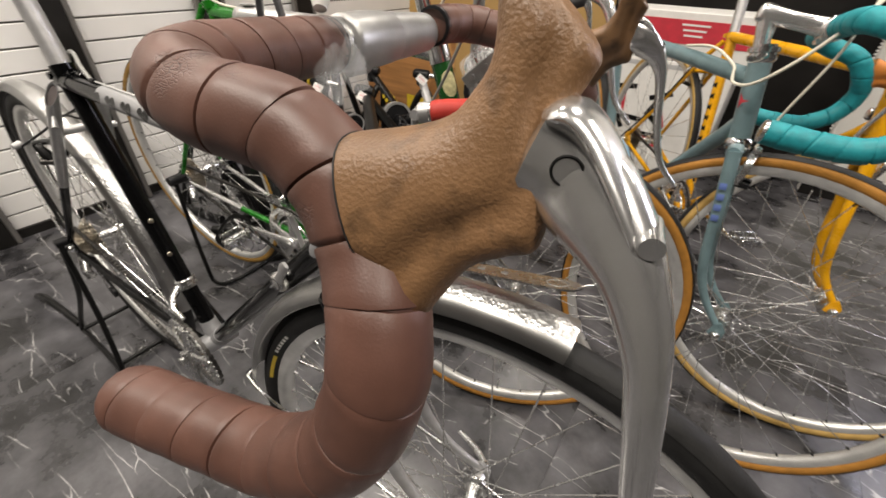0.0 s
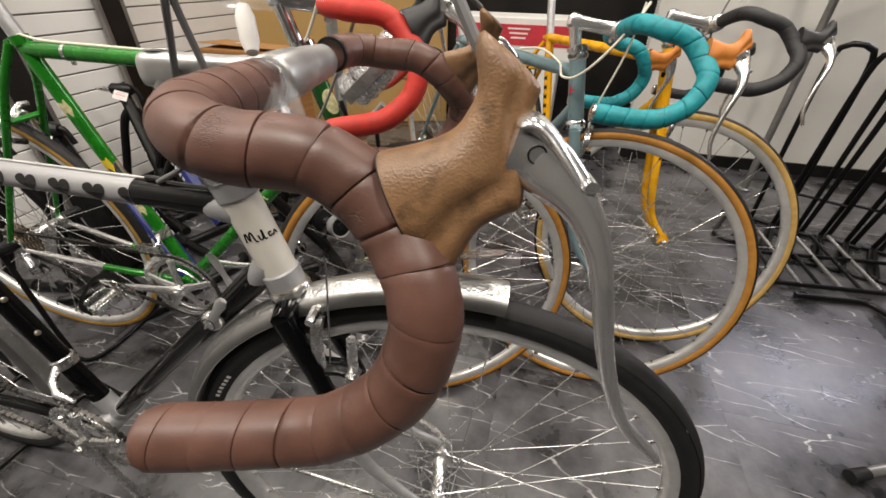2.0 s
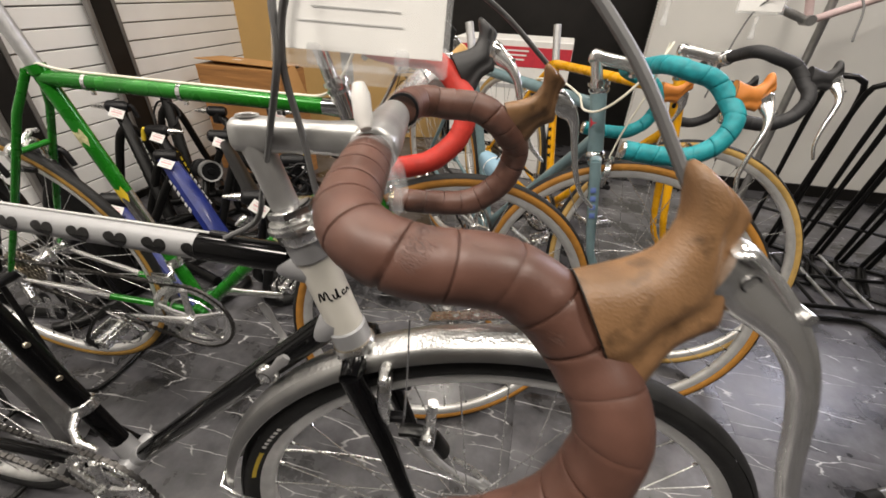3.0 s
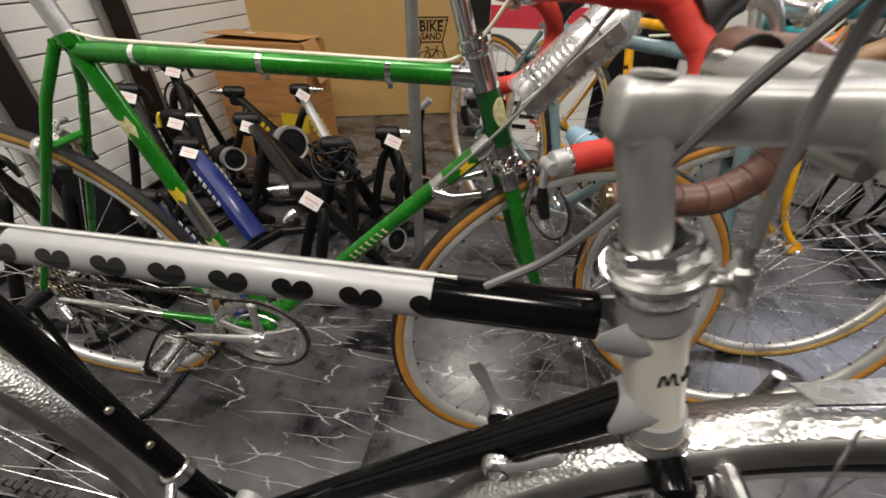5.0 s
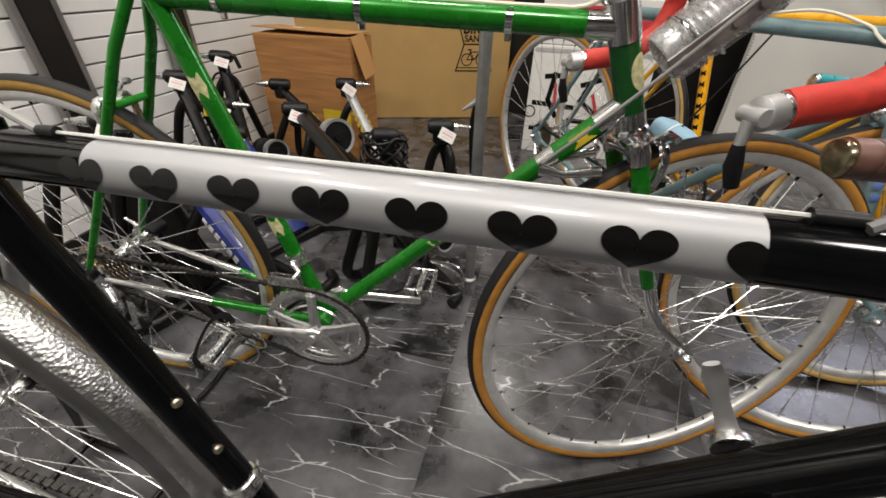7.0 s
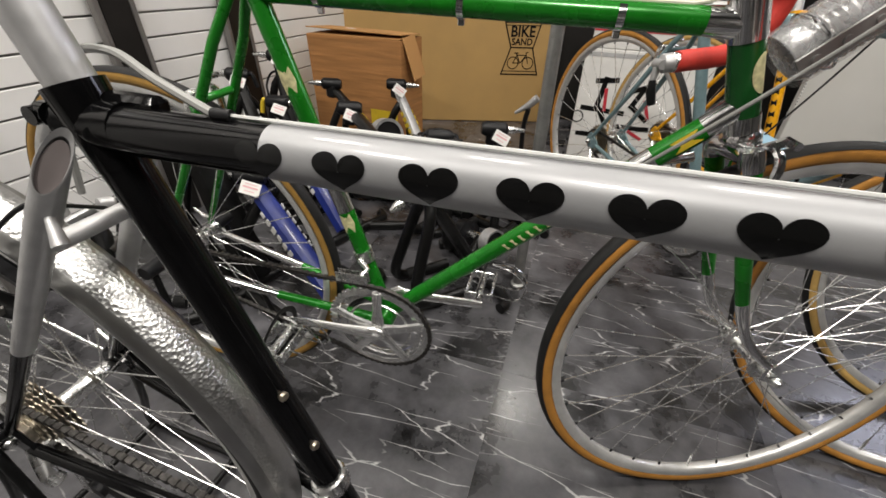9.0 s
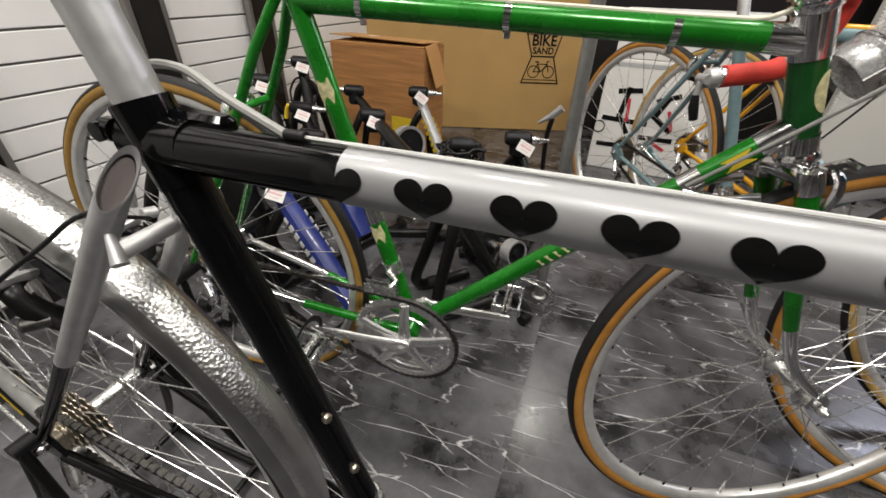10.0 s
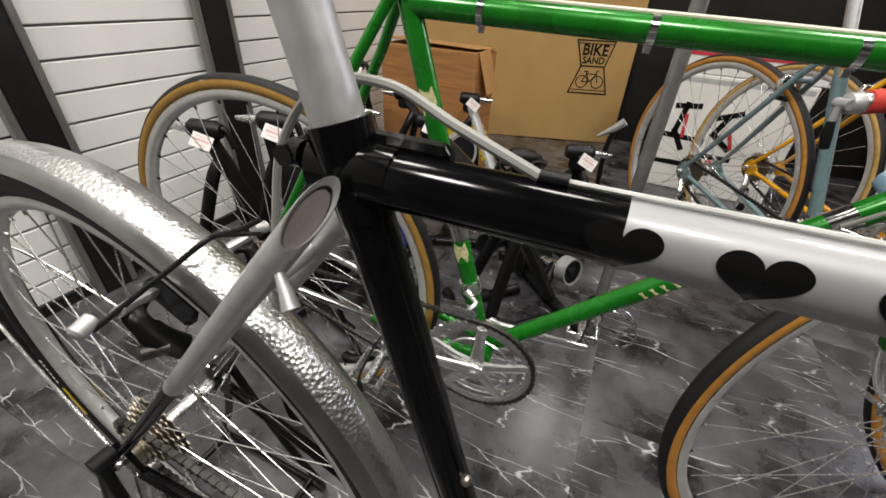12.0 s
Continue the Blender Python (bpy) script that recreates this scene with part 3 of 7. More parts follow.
def chainring(parent, m, teeth=48, arms=5, mat_=ALLOY, crank=0.17, arm_angle=180, both=True, inner=True, pedals=True):
    """A crankset in the x-z plane; the right side lies at negative y."""
    R = teeth * 0.0127 / (2 * math.pi)
    g = Geo()
    for rad, y0, tt in ((R, 0.0, teeth),) + (((R * 0.84, 0.007, teeth - 8),) if inner else ()):
        n = tt * 4
        outer = []
        for k in range(n):
            a = 2 * math.pi * k / n
            rr = rad + (0.0022 if k % 4 in (0, 1) else -0.0028)
            outer.append((rr * math.cos(a), rr * math.sin(a)))
        ins = [(0.86 * rad * math.cos(2 * math.pi * k / n), 0.86 * rad * math.sin(2 * math.pi * k / n)) for k in range(n)]
        rings = [[Vector((x, y0 - 0.0016, z)) for x, z in outer], [Vector((x, y0 + 0.0016, z)) for x, z in outer], [Vector((x, y0 + 0.0016, z)) for x, z in ins], [Vector((x, y0 - 0.0016, z)) for x, z in ins]]
        g.grid(rings, closed=True)
    c = part("chainring", g, mat_, parent, m=m)
    g = Geo()
    for k in range(arms):
        a = 2 * math.pi * k / arms + 0.3
        d = Vector((math.cos(a), 0, math.sin(a)))
        g.tube([d * 0.012 + Vector((0, -0.006, 0)), d * R * 0.5 + Vector((0, -0.005, 0)), d * R * 0.88 + Vector((0, -0.001, 0))], [0.014, 0.0095, 0.010], 8, flat=0.5, up=d.cross(Vector((0, 1, 0))))
        g.lathe([(-0.004, 0.006), (0.009, 0.006)], 8, at=d * R * 0.87)
    g.ring(R * 0.60, 0.0028, 48, 6)
    part("spider", g, mat_, c)
    for s in (-1, 1) if both else (-1,):
        a = math.radians(arm_angle + (0 if s < 0 else 180))
        d = Vector((math.cos(a), 0, math.sin(a)))
        y0 = -0.016 if s < 0 else 0.105
        o = Vector((0, y0, 0))
        g = Geo().tube([o - d * 0.014, o, o + d * 0.02, o + d * crank * 0.5, o + d * crank * 0.92, o + d * (crank + 0.012)], [0.010, 0.0165, 0.014, 0.0105, 0.0105, 0.009], 12, flat=0.62, up=d.cross(Vector((0, 1, 0))))
        g.lathe([(-0.0085 * -s, 0.008), (0.012 * s, 0.0095), (0.014 * s, 0.007)], 14, at=o)
        part("crank_arm", g, mat_, c)
        if not pedals:
            continue
        # pedal cage
        e = o + d * crank + Vector((0, s * 0.012, 0))
        g = Geo().tube([e, e + Vector((0, s * 0.085, 0))], 0.008, 10)
        for dx in (-0.026, 0.026):
            g.box(e + Vector((dx, s * 0.048, 0)), (0.004, 0.078, 0.024), bevel=0.001)
        for dy in (0.012, 0.084):
            g.box(e + Vector((0, s * dy, 0)), (0.06, 0.004, 0.02), bevel=0.001)
        part("pedal", g, ALLOY, c, m=Matrix())
    return c


def toe_clip(parent, at):
    x, y, z = at
    g = Geo()
    for dy in (-0.018, 0.018):
        g.tube(smooth_path([(x + 0.02, y + dy, z), (x + 0.075, y + dy, z - 0.008), (x + 0.095, y + dy * 0.6, z + 0.02), (x + 0.07, y + dy * 0.5, z + 0.055), (x + 0.02, y, z + 0.065)], 16), 0.0022, 6)
    part("toe_clip", g, CHROME, parent)
    strap = smooth_path([(x, y - 0.04, z - 0.012), (x, y - 0.05, z + 0.03), (x + 0.01, y, z + 0.07), (x, y + 0.05, z + 0.03), (x, y + 0.04, z - 0.012), (x, y, z - 0.018), (x, y - 0.04, z - 0.012)], 30)
    part("toe_strap", Geo().tube(strap, 0.006, 6, flat=0.25), RUBBER, parent)


def chain(parent, bb, rh, y, r1, r2, mat_=STEEL_DARK):
    """A roller chain round two sprockets, links alternating wide and narrow."""
    b, h = Vector((bb[0], 0, bb[2])), Vector((rh[0], 0, rh[2]))
    d = (b - h)
    L = d.length
    d.normalize()
    nrm = Vector((-d.z, 0, d.x))
    tilt = math.asin((r1 - r2) / L)
    up = nrm * math.cos(tilt) - d * math.sin(tilt)
    dn = -nrm * math.cos(tilt) - d * math.sin(tilt)

    def arc(c, r, u0, u1, n):
        a0 = math.atan2(u0.z, u0.x)
        a1 = math.atan2(u1.z, u1.x)
        while a1 > a0:
            a1 -= 2 * math.pi
        return [c + r * Vector((math.cos(a0 + (a1 - a0) * k / n), 0, math.sin(a0 + (a1 - a0) * k / n))) for k in range(n + 1)]
    loop = arc(b, r1, up, dn, 24) + arc(h, r2, dn, up, 12)
    loop.append(loop[0])
    run, fine = 0.0, []
    step, need = 0.00635, 0.0
    for p, q in zip(loop, loop[1:]):
        ln = (q - p).length
        while need <= run + ln:
            t = (need - run) / max(ln, 1e-9)
            fine.append((p.lerp(q, t), (q - p).normalized()))
            need += step
        run += ln
    g = Geo()
    for k, (p, t) in enumerate(fine):
        rot = t.to_track_quat("X", "Y").to_matrix()
        g.box(p + Vector((0, y, 0)), (0.0066, 0.0082 if k % 2 else 0.0052, 0.0078 if k % 2 else 0.006), rot)
    return part("chain", g, mat_, parent)


def cassette(parent, rh, y0, big=0.052, small=0.026, n=7, mat_=COG_STEEL):
    g = Geo()
    for k in range(n):
        r = big + (small - big) * k / (n - 1)
        teeth = int(2 * math.pi * r / 0.0127)
        out = []
        for j in range(teeth * 4):
            a = 2 * math.pi * j / (teeth * 4)
            rr = r + (0.0025 if j % 4 in (0, 1) else -0.0022)
            out.append((rr * math.cos(a), rr * math.sin(a)))
        g.flat(out, 0.0018, Matrix.Translation((rh[0], y0 - 0.0046 * k, rh[2])))
    g.lathe([(0.0, small * 0.8), (0.0046 * n + 0.004, small * 0.8), (0.0046 * n + 0.004, 0.006)], 20, at=(rh[0], y0, rh[2]), axis=(0, -1, 0))
    return part("cassette", g, mat_, parent)


def derailleur(parent, rh, y, mat_=ALLOY, dark=BLACK_PLASTIC):
    x, z = rh[0] + 0.012, rh[2] - 0.028
    g = Geo()
    g.tube([(x, y + 0.012, z), (x, y - 0.012, z)], 0.010, 12)
    g.tube([(x, y - 0.004, z), (x + 0.02, y - 0.016, z - 0.028), (x + 0.012, y - 0.012, z - 0.052)], [0.011, 0.010, 0.011], 10, flat=0.7)
    g.box((x + 0.014, y + 0.004, z - 0.085), (0.016, 0.002, 0.075), Euler((0, 0.25, 0)).to_matrix(), bevel=0.0005)
    d = part("rear_derailleur", g, mat_, parent)
    for dx, dz in ((0.008, -0.055), (0.024, -0.112)):
        part("pulley", Geo().lathe([(-0.004, 0.015), (0.004, 0.015)], 14, at=(x + dx, y + 0.008, z + dz)), dark, d)
    return d


def caliper(parent, m, mat_=ALLOY, reach=0.045):
    """A side-pull rim brake hanging at its centre bolt; x is ahead."""
    g = Geo()
    for s in (-1, 1):
        g.tube(smooth_path([(0.008, -0.004 * s, 0.0), (0.010, 0.022 * s, 0.006), (0.010, 0.034 * s, -0.012), (0.006, 0.030 * s, -reach)], 12), [0.0085] * 3 + [0.0072] * 9, 8, flat=0.62)
    g.tube([(0.01, 0.005, 0.0), (0.012, -0.028, 0.02), (0.012, -0.045, 0.018)], [0.007, 0.006, 0.005], 8)
    g.lathe([(-0.012, 0.006), (0.02, 0.0075), (0.024, 0.005)], 10, axis=(1, 0, 0))
    c = part("brake_caliper", g, mat_, parent, m=m)
    for s in (-1, 1):
        part("brake_pad", Geo().box((0.004, 0.022 * s, -reach), (0.05, 0.010, 0.011), bevel=0.002), BLACK_PLASTIC, c)
    return c


def taped(geo, path, r, pitch, ridge, seg=20, lip=0.0009, slant=0.16):
    """Spiral-wrapped tape round a path, with a narrow groove between the turns."""
    pts = [Vector(p) for p in path]
    run = [0.0]
    for a, b in zip(pts, pts[1:]):
        run.append(run[-1] + (b - a).length)
    frames, u = [], None
    for i in range(len(pts)):
        d = (pts[min(i + 1, len(pts) - 1)] - pts[max(i - 1, 0)]).normalized()
        if u is None:
            u = Vector((0, 0, 1)) if abs(d.z) < 0.8 else Vector((1, 0, 0))
        u = (u - d * u.dot(d)).normalized()
        frames.append((u.copy(), d.cross(u)))
    total = run[-1]

    def at(s):
        s = min(max(s, 0.0), total)
        i = min(int(s / total * (len(pts) - 1)), len(pts) - 2)
        while i < len(pts) - 2 and run[i + 1] < s:
            i += 1
        while i > 0 and run[i] > s:
            i -= 1
        f = (s - run[i]) / max(1e-9, run[i + 1] - run[i])
        return pts[i].lerp(pts[i + 1], f), frames[i]

    rings, k = [], -1
    while k * pitch < total + pitch:
        for f, dr in ((0.0, -lip * 0.9), (0.012, -lip * 0.9), (0.026, -0.0001), (0.075, ridge * 0.5), (0.2, ridge * 0.5), (0.36, ridge * 0.4), (0.56, ridge * 0.5), (0.78, ridge * 0.8), (0.94, ridge), (0.988, ridge * 0.5)):
            s0 = (k + f) * pitch
            if s0 < -pitch * slant or s0 > total + pitch * slant:
                continue
            ring = []
            for j in range(seg):
                a = 2 * math.pi * j / seg
                p, (uu, ww) = at(s0 + slant * pitch * math.cos(a + 0.25 * math.sin(1.7 * k)))
                n_ = uu * math.cos(a) + ww * math.sin(a)
                ring.append(p + n_ * (r * (1 + 0.06 * (s0 / total) ** 2) + dr + 0.00035 * noise.noise(p * 90)))
            rings.append(ring)
        k += 1
    return geo.grid(rings)


BAR_SHAPE = [(0, 0.03, 0), (0.0022, 0.0996, 0.0007), (0.0064, 0.138, 0.0005), (0.0203, 0.1614, -0.0012), (0.0431, 0.1703, -0.0052), (0.0769, 0.1716, -0.008), (0.0992, 0.1747, -0.0204), (0.1162, 0.1838, -0.0391), (0.1267, 0.1967, -0.0555), (0.1284, 0.204, -0.075), (0.1193, 0.2074, -0.1031), (0.1037, 0.2094, -0.1215), (0.0805, 0.2091, -0.1381), (0.0575, 0.2088, -0.1448), (0.0198, 0.2101, -0.1498), (-0.0149, 0.2111, -0.1531)]


def bar_points(s, C, half=0.209, back=0.018):
    x, y, z = C
    P = BAR_SHAPE[:-1] + [(-back, 0.2111, -0.1531)]
    return [(x + a, y + s * b * half / 0.209, z + c) for a, b, c in P]


def drop_bar(parent, C, S, tape, hood_mat, lever_mat, half=0.209, back=0.018, r=0.0155, pitch=0.03, ridge=0.001, lip=0.0016, plug=ALLOY, hood_scale=1.0, hood_tip=0.0, bare=0.045, tape_label="", n=150, seg=24, tip=0.0, far=None, barend=False, bare_far=0.0, plug_far=None):
    """Drop handlebar: bar > tape on both sides, end plugs, hoods with levers."""
    x, y, z = C
    g = Geo().tube([(x, y - bare - 0.01, z), (x, y - 0.028, z), (x, y - 0.022, z), (x, y + 0.022, z), (x, y + 0.028, z), (x, y + (bare_far or bare) + 0.01, z)], [0.0128, 0.0130, 0.0135, 0.0135, 0.0135, 0.0135], 20)
    tilt = Matrix.Translation(C) @ Matrix.Rotation(radians(tip), 4, "Y") @ Matrix.Translation(-Vector(C))
    bar = part("handlebar", g, ALLOY, parent, m=S @ tilt)
    for s in (-1, 1):
        before = set(bar.children)
        P = bar_points(s, C, half, back)
        path = smooth_path(P, n)
        k0 = next(i for i, p in enumerate(path) if abs(p.y - y) >= (bare if s < 0 else bare_far or bare))
        g = Geo()
        taped(g, path[k0:], r, pitch, ridge, seg, lip=lip)
        part("bar_tape", g, tape, bar, tape_label)
        e, d = path[-1], (path[-1] - path[-3]).normalized()
        part("bar_plug", Geo().lathe([(-0.006, r * 0.9), (0.002, r * 1.02), (0.005, r * 0.95), (0.007, r * 0.5)], 18, at=e, axis=d), plug_far if plug_far and s > 0 else plug, bar)
        part("tape_band", Geo().lathe([(-0.003, r * 0.86), (-0.0025, r * 1.02), (0.003, r * 1.02), (0.004, r * 0.9)], 18, at=path[k0], axis=path[k0 + 1] - path[k0], caps=False), BLACK_PLASTIC, bar)
        on_bar = set(bar.children)
        hood(bar, C, s, half, hood_mat, lever_mat, hood_scale)
        if hood_tip:
            q_ = Matrix.Translation(Vector(C) + Vector((0.112, 0, -0.020)))
            for ob in set(bar.children) - on_bar:
                ob.data.transform(q_ @ Matrix.Rotation(radians(hood_tip), 4, "Y") @ q_.inverted())
        if barend:
            # shifter in the bar's end: silver barrel, lever with a black grip
            g = Geo().lathe([(0.0, r * 0.9), (0.003, r * 0.98), (0.018, r * 0.96), (0.022, r * 0.6)], 20, at=e, axis=d)
            g.lathe([(-0.012, 0.007), (0.012, 0.007), (0.014, 0.004)], 14, at=e + d * 0.022)
            g.tube([e + d * 0.024 + Vector((0, 0, -0.004)), e + d * 0.026 + Vector((0, 0, -0.024))], [0.006, 0.0045], 12)
            part("end_shifter", g, SATIN, bar)
            part("shifter_grip", Geo().tube([e + d * 0.026 + Vector((0, 0, -0.022)), e + d * 0.024 + Vector((0, 0, -0.040)), e + d * 0.018 + Vector((0, 0, -0.060))], [0.0050, 0.0075, 0.0062], 12), BLACK_PLASTIC, bar)
        if far and s > 0:
            sh = Matrix.Identity(4)
            sh[0][1], sh[1][1], sh[2][1] = far[0] / 0.219, 1 + far[1] / 0.219, far[2] / 0.219
            sh = Matrix.Translation(C) @ sh @ Matrix.Translation(-Vector(C))
            for ob in set(bar.children) - before:
                ob.data.transform(sh)
                if ob.name.startswith(("bar_tape", "bar_plug")):
                    # this side's drop runs on a little further back and up
                    for v in ob.data.vertices:
                        q = min(max((z - 0.07 - v.co.z) / 0.08, 0.0), 1.0) * min(max((x + 0.10 - v.co.x) / 0.11, 0.0), 1.0)
                        v.co += Vector((-0.012 * q, 0, 0.015 * q))
    return bar


# upper and lower outline of the hood and half its width, ahead of the bar's centre
HOOD = [(0.1065, -0.003, 0.13, -0.0525, 0.0162), (0.112, -0.0015, 0.137, -0.053, 0.0166), (0.12, 0.0003, 0.1425, -0.043, 0.017), (0.13, 0.0032, 0.15, -0.0305, 0.016), (0.138, 0.0075, 0.16, -0.0245, 0.0148), (0.1425, 0.0135, 0.1668, -0.0205, 0.014), (0.1455, 0.0195, 0.1668, -0.004, 0.0134), (0.146, 0.0255, 0.166, 0.01, 0.0132), (0.145, 0.032, 0.169, 0.0185, 0.0134), (0.1445, 0.037, 0.17, 0.0235, 0.013), (0.1455, 0.0405, 0.164, 0.03, 0.0112), (0.1475, 0.0418, 0.1555, 0.0365, 0.007)]
LEVER = [(0.160, 0.178, 0.002, 0.0125, 0.0080), (0.169, 0.179, -0.001, 0.0118, 0.0080), (0.178, 0.184, -0.007, 0.0072, 0.0066), (0.1875, 0.191, -0.0155, 0.0049, 0.0056), (0.1955, 0.198, -0.030, 0.0043, 0.0050), (0.2005, 0.203, -0.049, 0.0039, 0.0047), (0.2065, 0.206, -0.075, 0.0037, 0.0046), (0.2140, 0.208, -0.0985, 0.0034, 0.0046), (0.2245, 0.210, -0.120, 0.0030, 0.0046), (0.2435, 0.213, -0.140, 0.0024, 0.0042)]


def hood(bar, C, s, half, hood_mat, lever_mat, k=1.0):
    """Brake hood on the bar's front bend, leaning in towards its horn, with its lever."""
    o = Vector(C)
    f = half / 0.209
    rings = []
    T = [HOOD[0]] + HOOD + [HOOD[-1]]
    table = [[0.5 * (2 * b + (c - a) * q + (2 * a - 5 * b + 4 * c - d) * q * q + (3 * b - a - 3 * c + d) * q ** 3) for a, b, c, d in zip(*T[i - 1:i + 3])] for i in range(1, len(HOOD)) for q in (0.0, 0.25, 0.5, 0.75)]
    for ux, uz, lx, lz, wd in table + [HOOD[-1]]:
        U, L = o + Vector((ux, 0, uz)), o + Vector((lx, 0, lz))
        c, h = (U + L) / 2, (U - L) / 2
        ring = []
        for j in range(40):
            t = 2 * math.pi * j / 40
            ct, sn = math.cos(t), math.sin(t)
            # full shoulders above a crease, then a thinner skirt towards the lever
            w = wd * k * (0.82 + 0.18 * sn) * (1 - 0.26 * math.exp(-((sn + 0.30) / 0.22) ** 2))
            p = c + h * sn
            lean_ = 0.1765 - 0.28 * (p.z - o.z)
            ring.append(p + Vector((0, s * lean_ * f + w * math.copysign(abs(ct) ** 0.8, ct), 0)))
        rings.append(ring)
    h = part("brake_hood", Geo().grid(rings), hood_mat, bar, angle=75)
    part("hood_rim", Geo().tube(rings[0] + rings[0][:2], 0.00035, 6), RUBBER, bar)
    # lever: a deep pivot head that thins into a slim curved blade
    cen = smooth_path([o + Vector((a, s * b * f, c)) for a, b, c, p, w in LEVER], 48)
    rings = []
    for i, p in enumerate(cen):
        q = i / 47 * (len(LEVER) - 1)
        a, fr = min(int(q), len(LEVER) - 2), q - min(int(q), len(LEVER) - 2)
        th = LEVER[a][3] * (1 - fr) + LEVER[a + 1][3] * fr
        wd = LEVER[a][4] * (1 - fr) + LEVER[a + 1][4] * fr
        d = (cen[min(i + 1, 47)] - cen[max(i - 1, 0)]).normalized()
        u = Vector((0, 1, 0))
        u = (u - d * u.dot(d)).normalized()
        n_ = d.cross(u)
        if i in (0, 47):
            rings.append([p - d * (0.002 if i == 0 else -0.002) + 0.5 * (u * wd * math.cos(t) + n_ * th * math.sin(t)) for t in (2 * math.pi * j / 24 for j in range(24))])
        ring = [p + u * wd * math.copysign(abs(math.cos(t)) ** 0.8, math.cos(t)) + n_ * th * math.copysign(abs(math.sin(t)) ** 0.8, math.sin(t)) for t in (2 * math.pi * j / 24 for j in range(24))]
        rings.insert(len(rings) - 1, ring) if i == 47 else rings.append(ring)
    part("brake_lever", Geo().grid(rings), lever_mat, bar, angle=60)
    pv = o + Vector((0.1695, s * 0.1790 * f, 0.002))
    part("pivot_ring", Geo().ring(0.0034, 0.0004, 24, 5, at=pv + Vector((0, s * 0.0082, 0))), INK_BLACK, bar)
    part("pivot_pin", Geo().lathe([(-0.0083, 0.0033), (0.0083, 0.0033)], 14, at=pv), lever_mat, bar)
    # stepped cap plate along the lever's back, ending in a small nub
    cap = smooth_path([o + Vector((q, s * y_ * f, h_)) for q, y_, h_ in ((0.162, 0.178, 0.0115), (0.1680, 0.179, 0.0130), (0.1745, 0.181, 0.0085), (0.1805, 0.185, 0.0015), (0.1865, 0.1895, -0.0065), (0.1895, 0.192, -0.0115))], 20)
    g = Geo().tube(cap, [0.0050, 0.0075] + [0.0082 - 0.0030 * i / 16 for i in range(17)] + [0.003], 16, flat=0.34, up=(0, 1, 0))
    g.lathe([(-0.006, 0.0026), (0.006, 0.0026), (0.007, 0.0015)], 12, at=cap[17] + Vector((0.002, 0, 0.001)))
    part("lever_cap", g, lever_mat, bar)
    return h


def quill_stem(parent, S, top, C, mat_, r=0.0135, low=0.07, axis=(-0.29, 0, 0.957)):
    """A forged stem: round quill, flat-sided extension with a hollow over the bolt, round bar clamp."""
    a = Vector(axis).normalized()
    t, c = Vector(top), Vector(C)
    fwd = (c - t).normalized()
    up = (a - fwd * a.dot(fwd)).normalized()
    side = Vector((0, 1, 0))
    L = (c - t).length
    g = Geo().tube([t - a * low, t - a * 0.030, t - a * 0.006, t + a * 0.006], [r * 0.90, r * 0.90, r * 0.97, r * 0.97], 26)
    rings = []
    for q, w, h in ((-0.0150, 0.006, 0.007), (-0.0140, 0.0095, 0.0105), (-0.0115, 0.0122, 0.0128), (-0.004, 0.0136, 0.0138), (0.012, 0.0132, 0.0136), (0.035, 0.0122, 0.0128), (L - 0.040, 0.0118, 0.0126), (L - 0.022, 0.0140, 0.0138), (L - 0.008, 0.0200, 0.0150)):
        ring = []
        for k in range(28):
            e = 2 * math.pi * k / 28
            x_, y_ = math.cos(e), math.sin(e)
            ring.append(t + fwd * q + r / 0.0135 * (side * w * math.copysign(abs(x_) ** 0.62, x_) + up * h * math.copysign(abs(y_) ** 0.62, y_)))
        rings.append(ring)
    g.grid(rings)
    g.lathe([(-0.031, 0.0150), (-0.030, 0.0168), (-0.027, 0.0178), (-0.008, 0.0185), (0.008, 0.0185), (0.027, 0.0178), (0.030, 0.0168), (0.031, 0.0150)], 28, at=C)
    g.lathe([(-0.012, 0.005), (-0.012, 0.0055), (0.012, 0.0055), (0.012, 0.005)], 10, at=c - fwd * 0.008 - up * 0.019)
    st = part("stem", g, mat_, parent, m=S, angle=48)
    hole = t + up * 0.0139 * r / 0.0135 - fwd * 0.001
    part("bolt_recess", Geo().lathe([(0.0002, 0.0088), (0.0010, 0.0088), (0.0010, 0.0075), (0.0003, 0.0066)], 24, at=hole, axis=up), mat_, st)
    part("stem_bolt", Geo().lathe([(0.0002, 0.0068), (0.0006, 0.0062), (0.0004, 0.0030)], 12, at=hole, axis=up), STEEL_DARK, st)
    return st


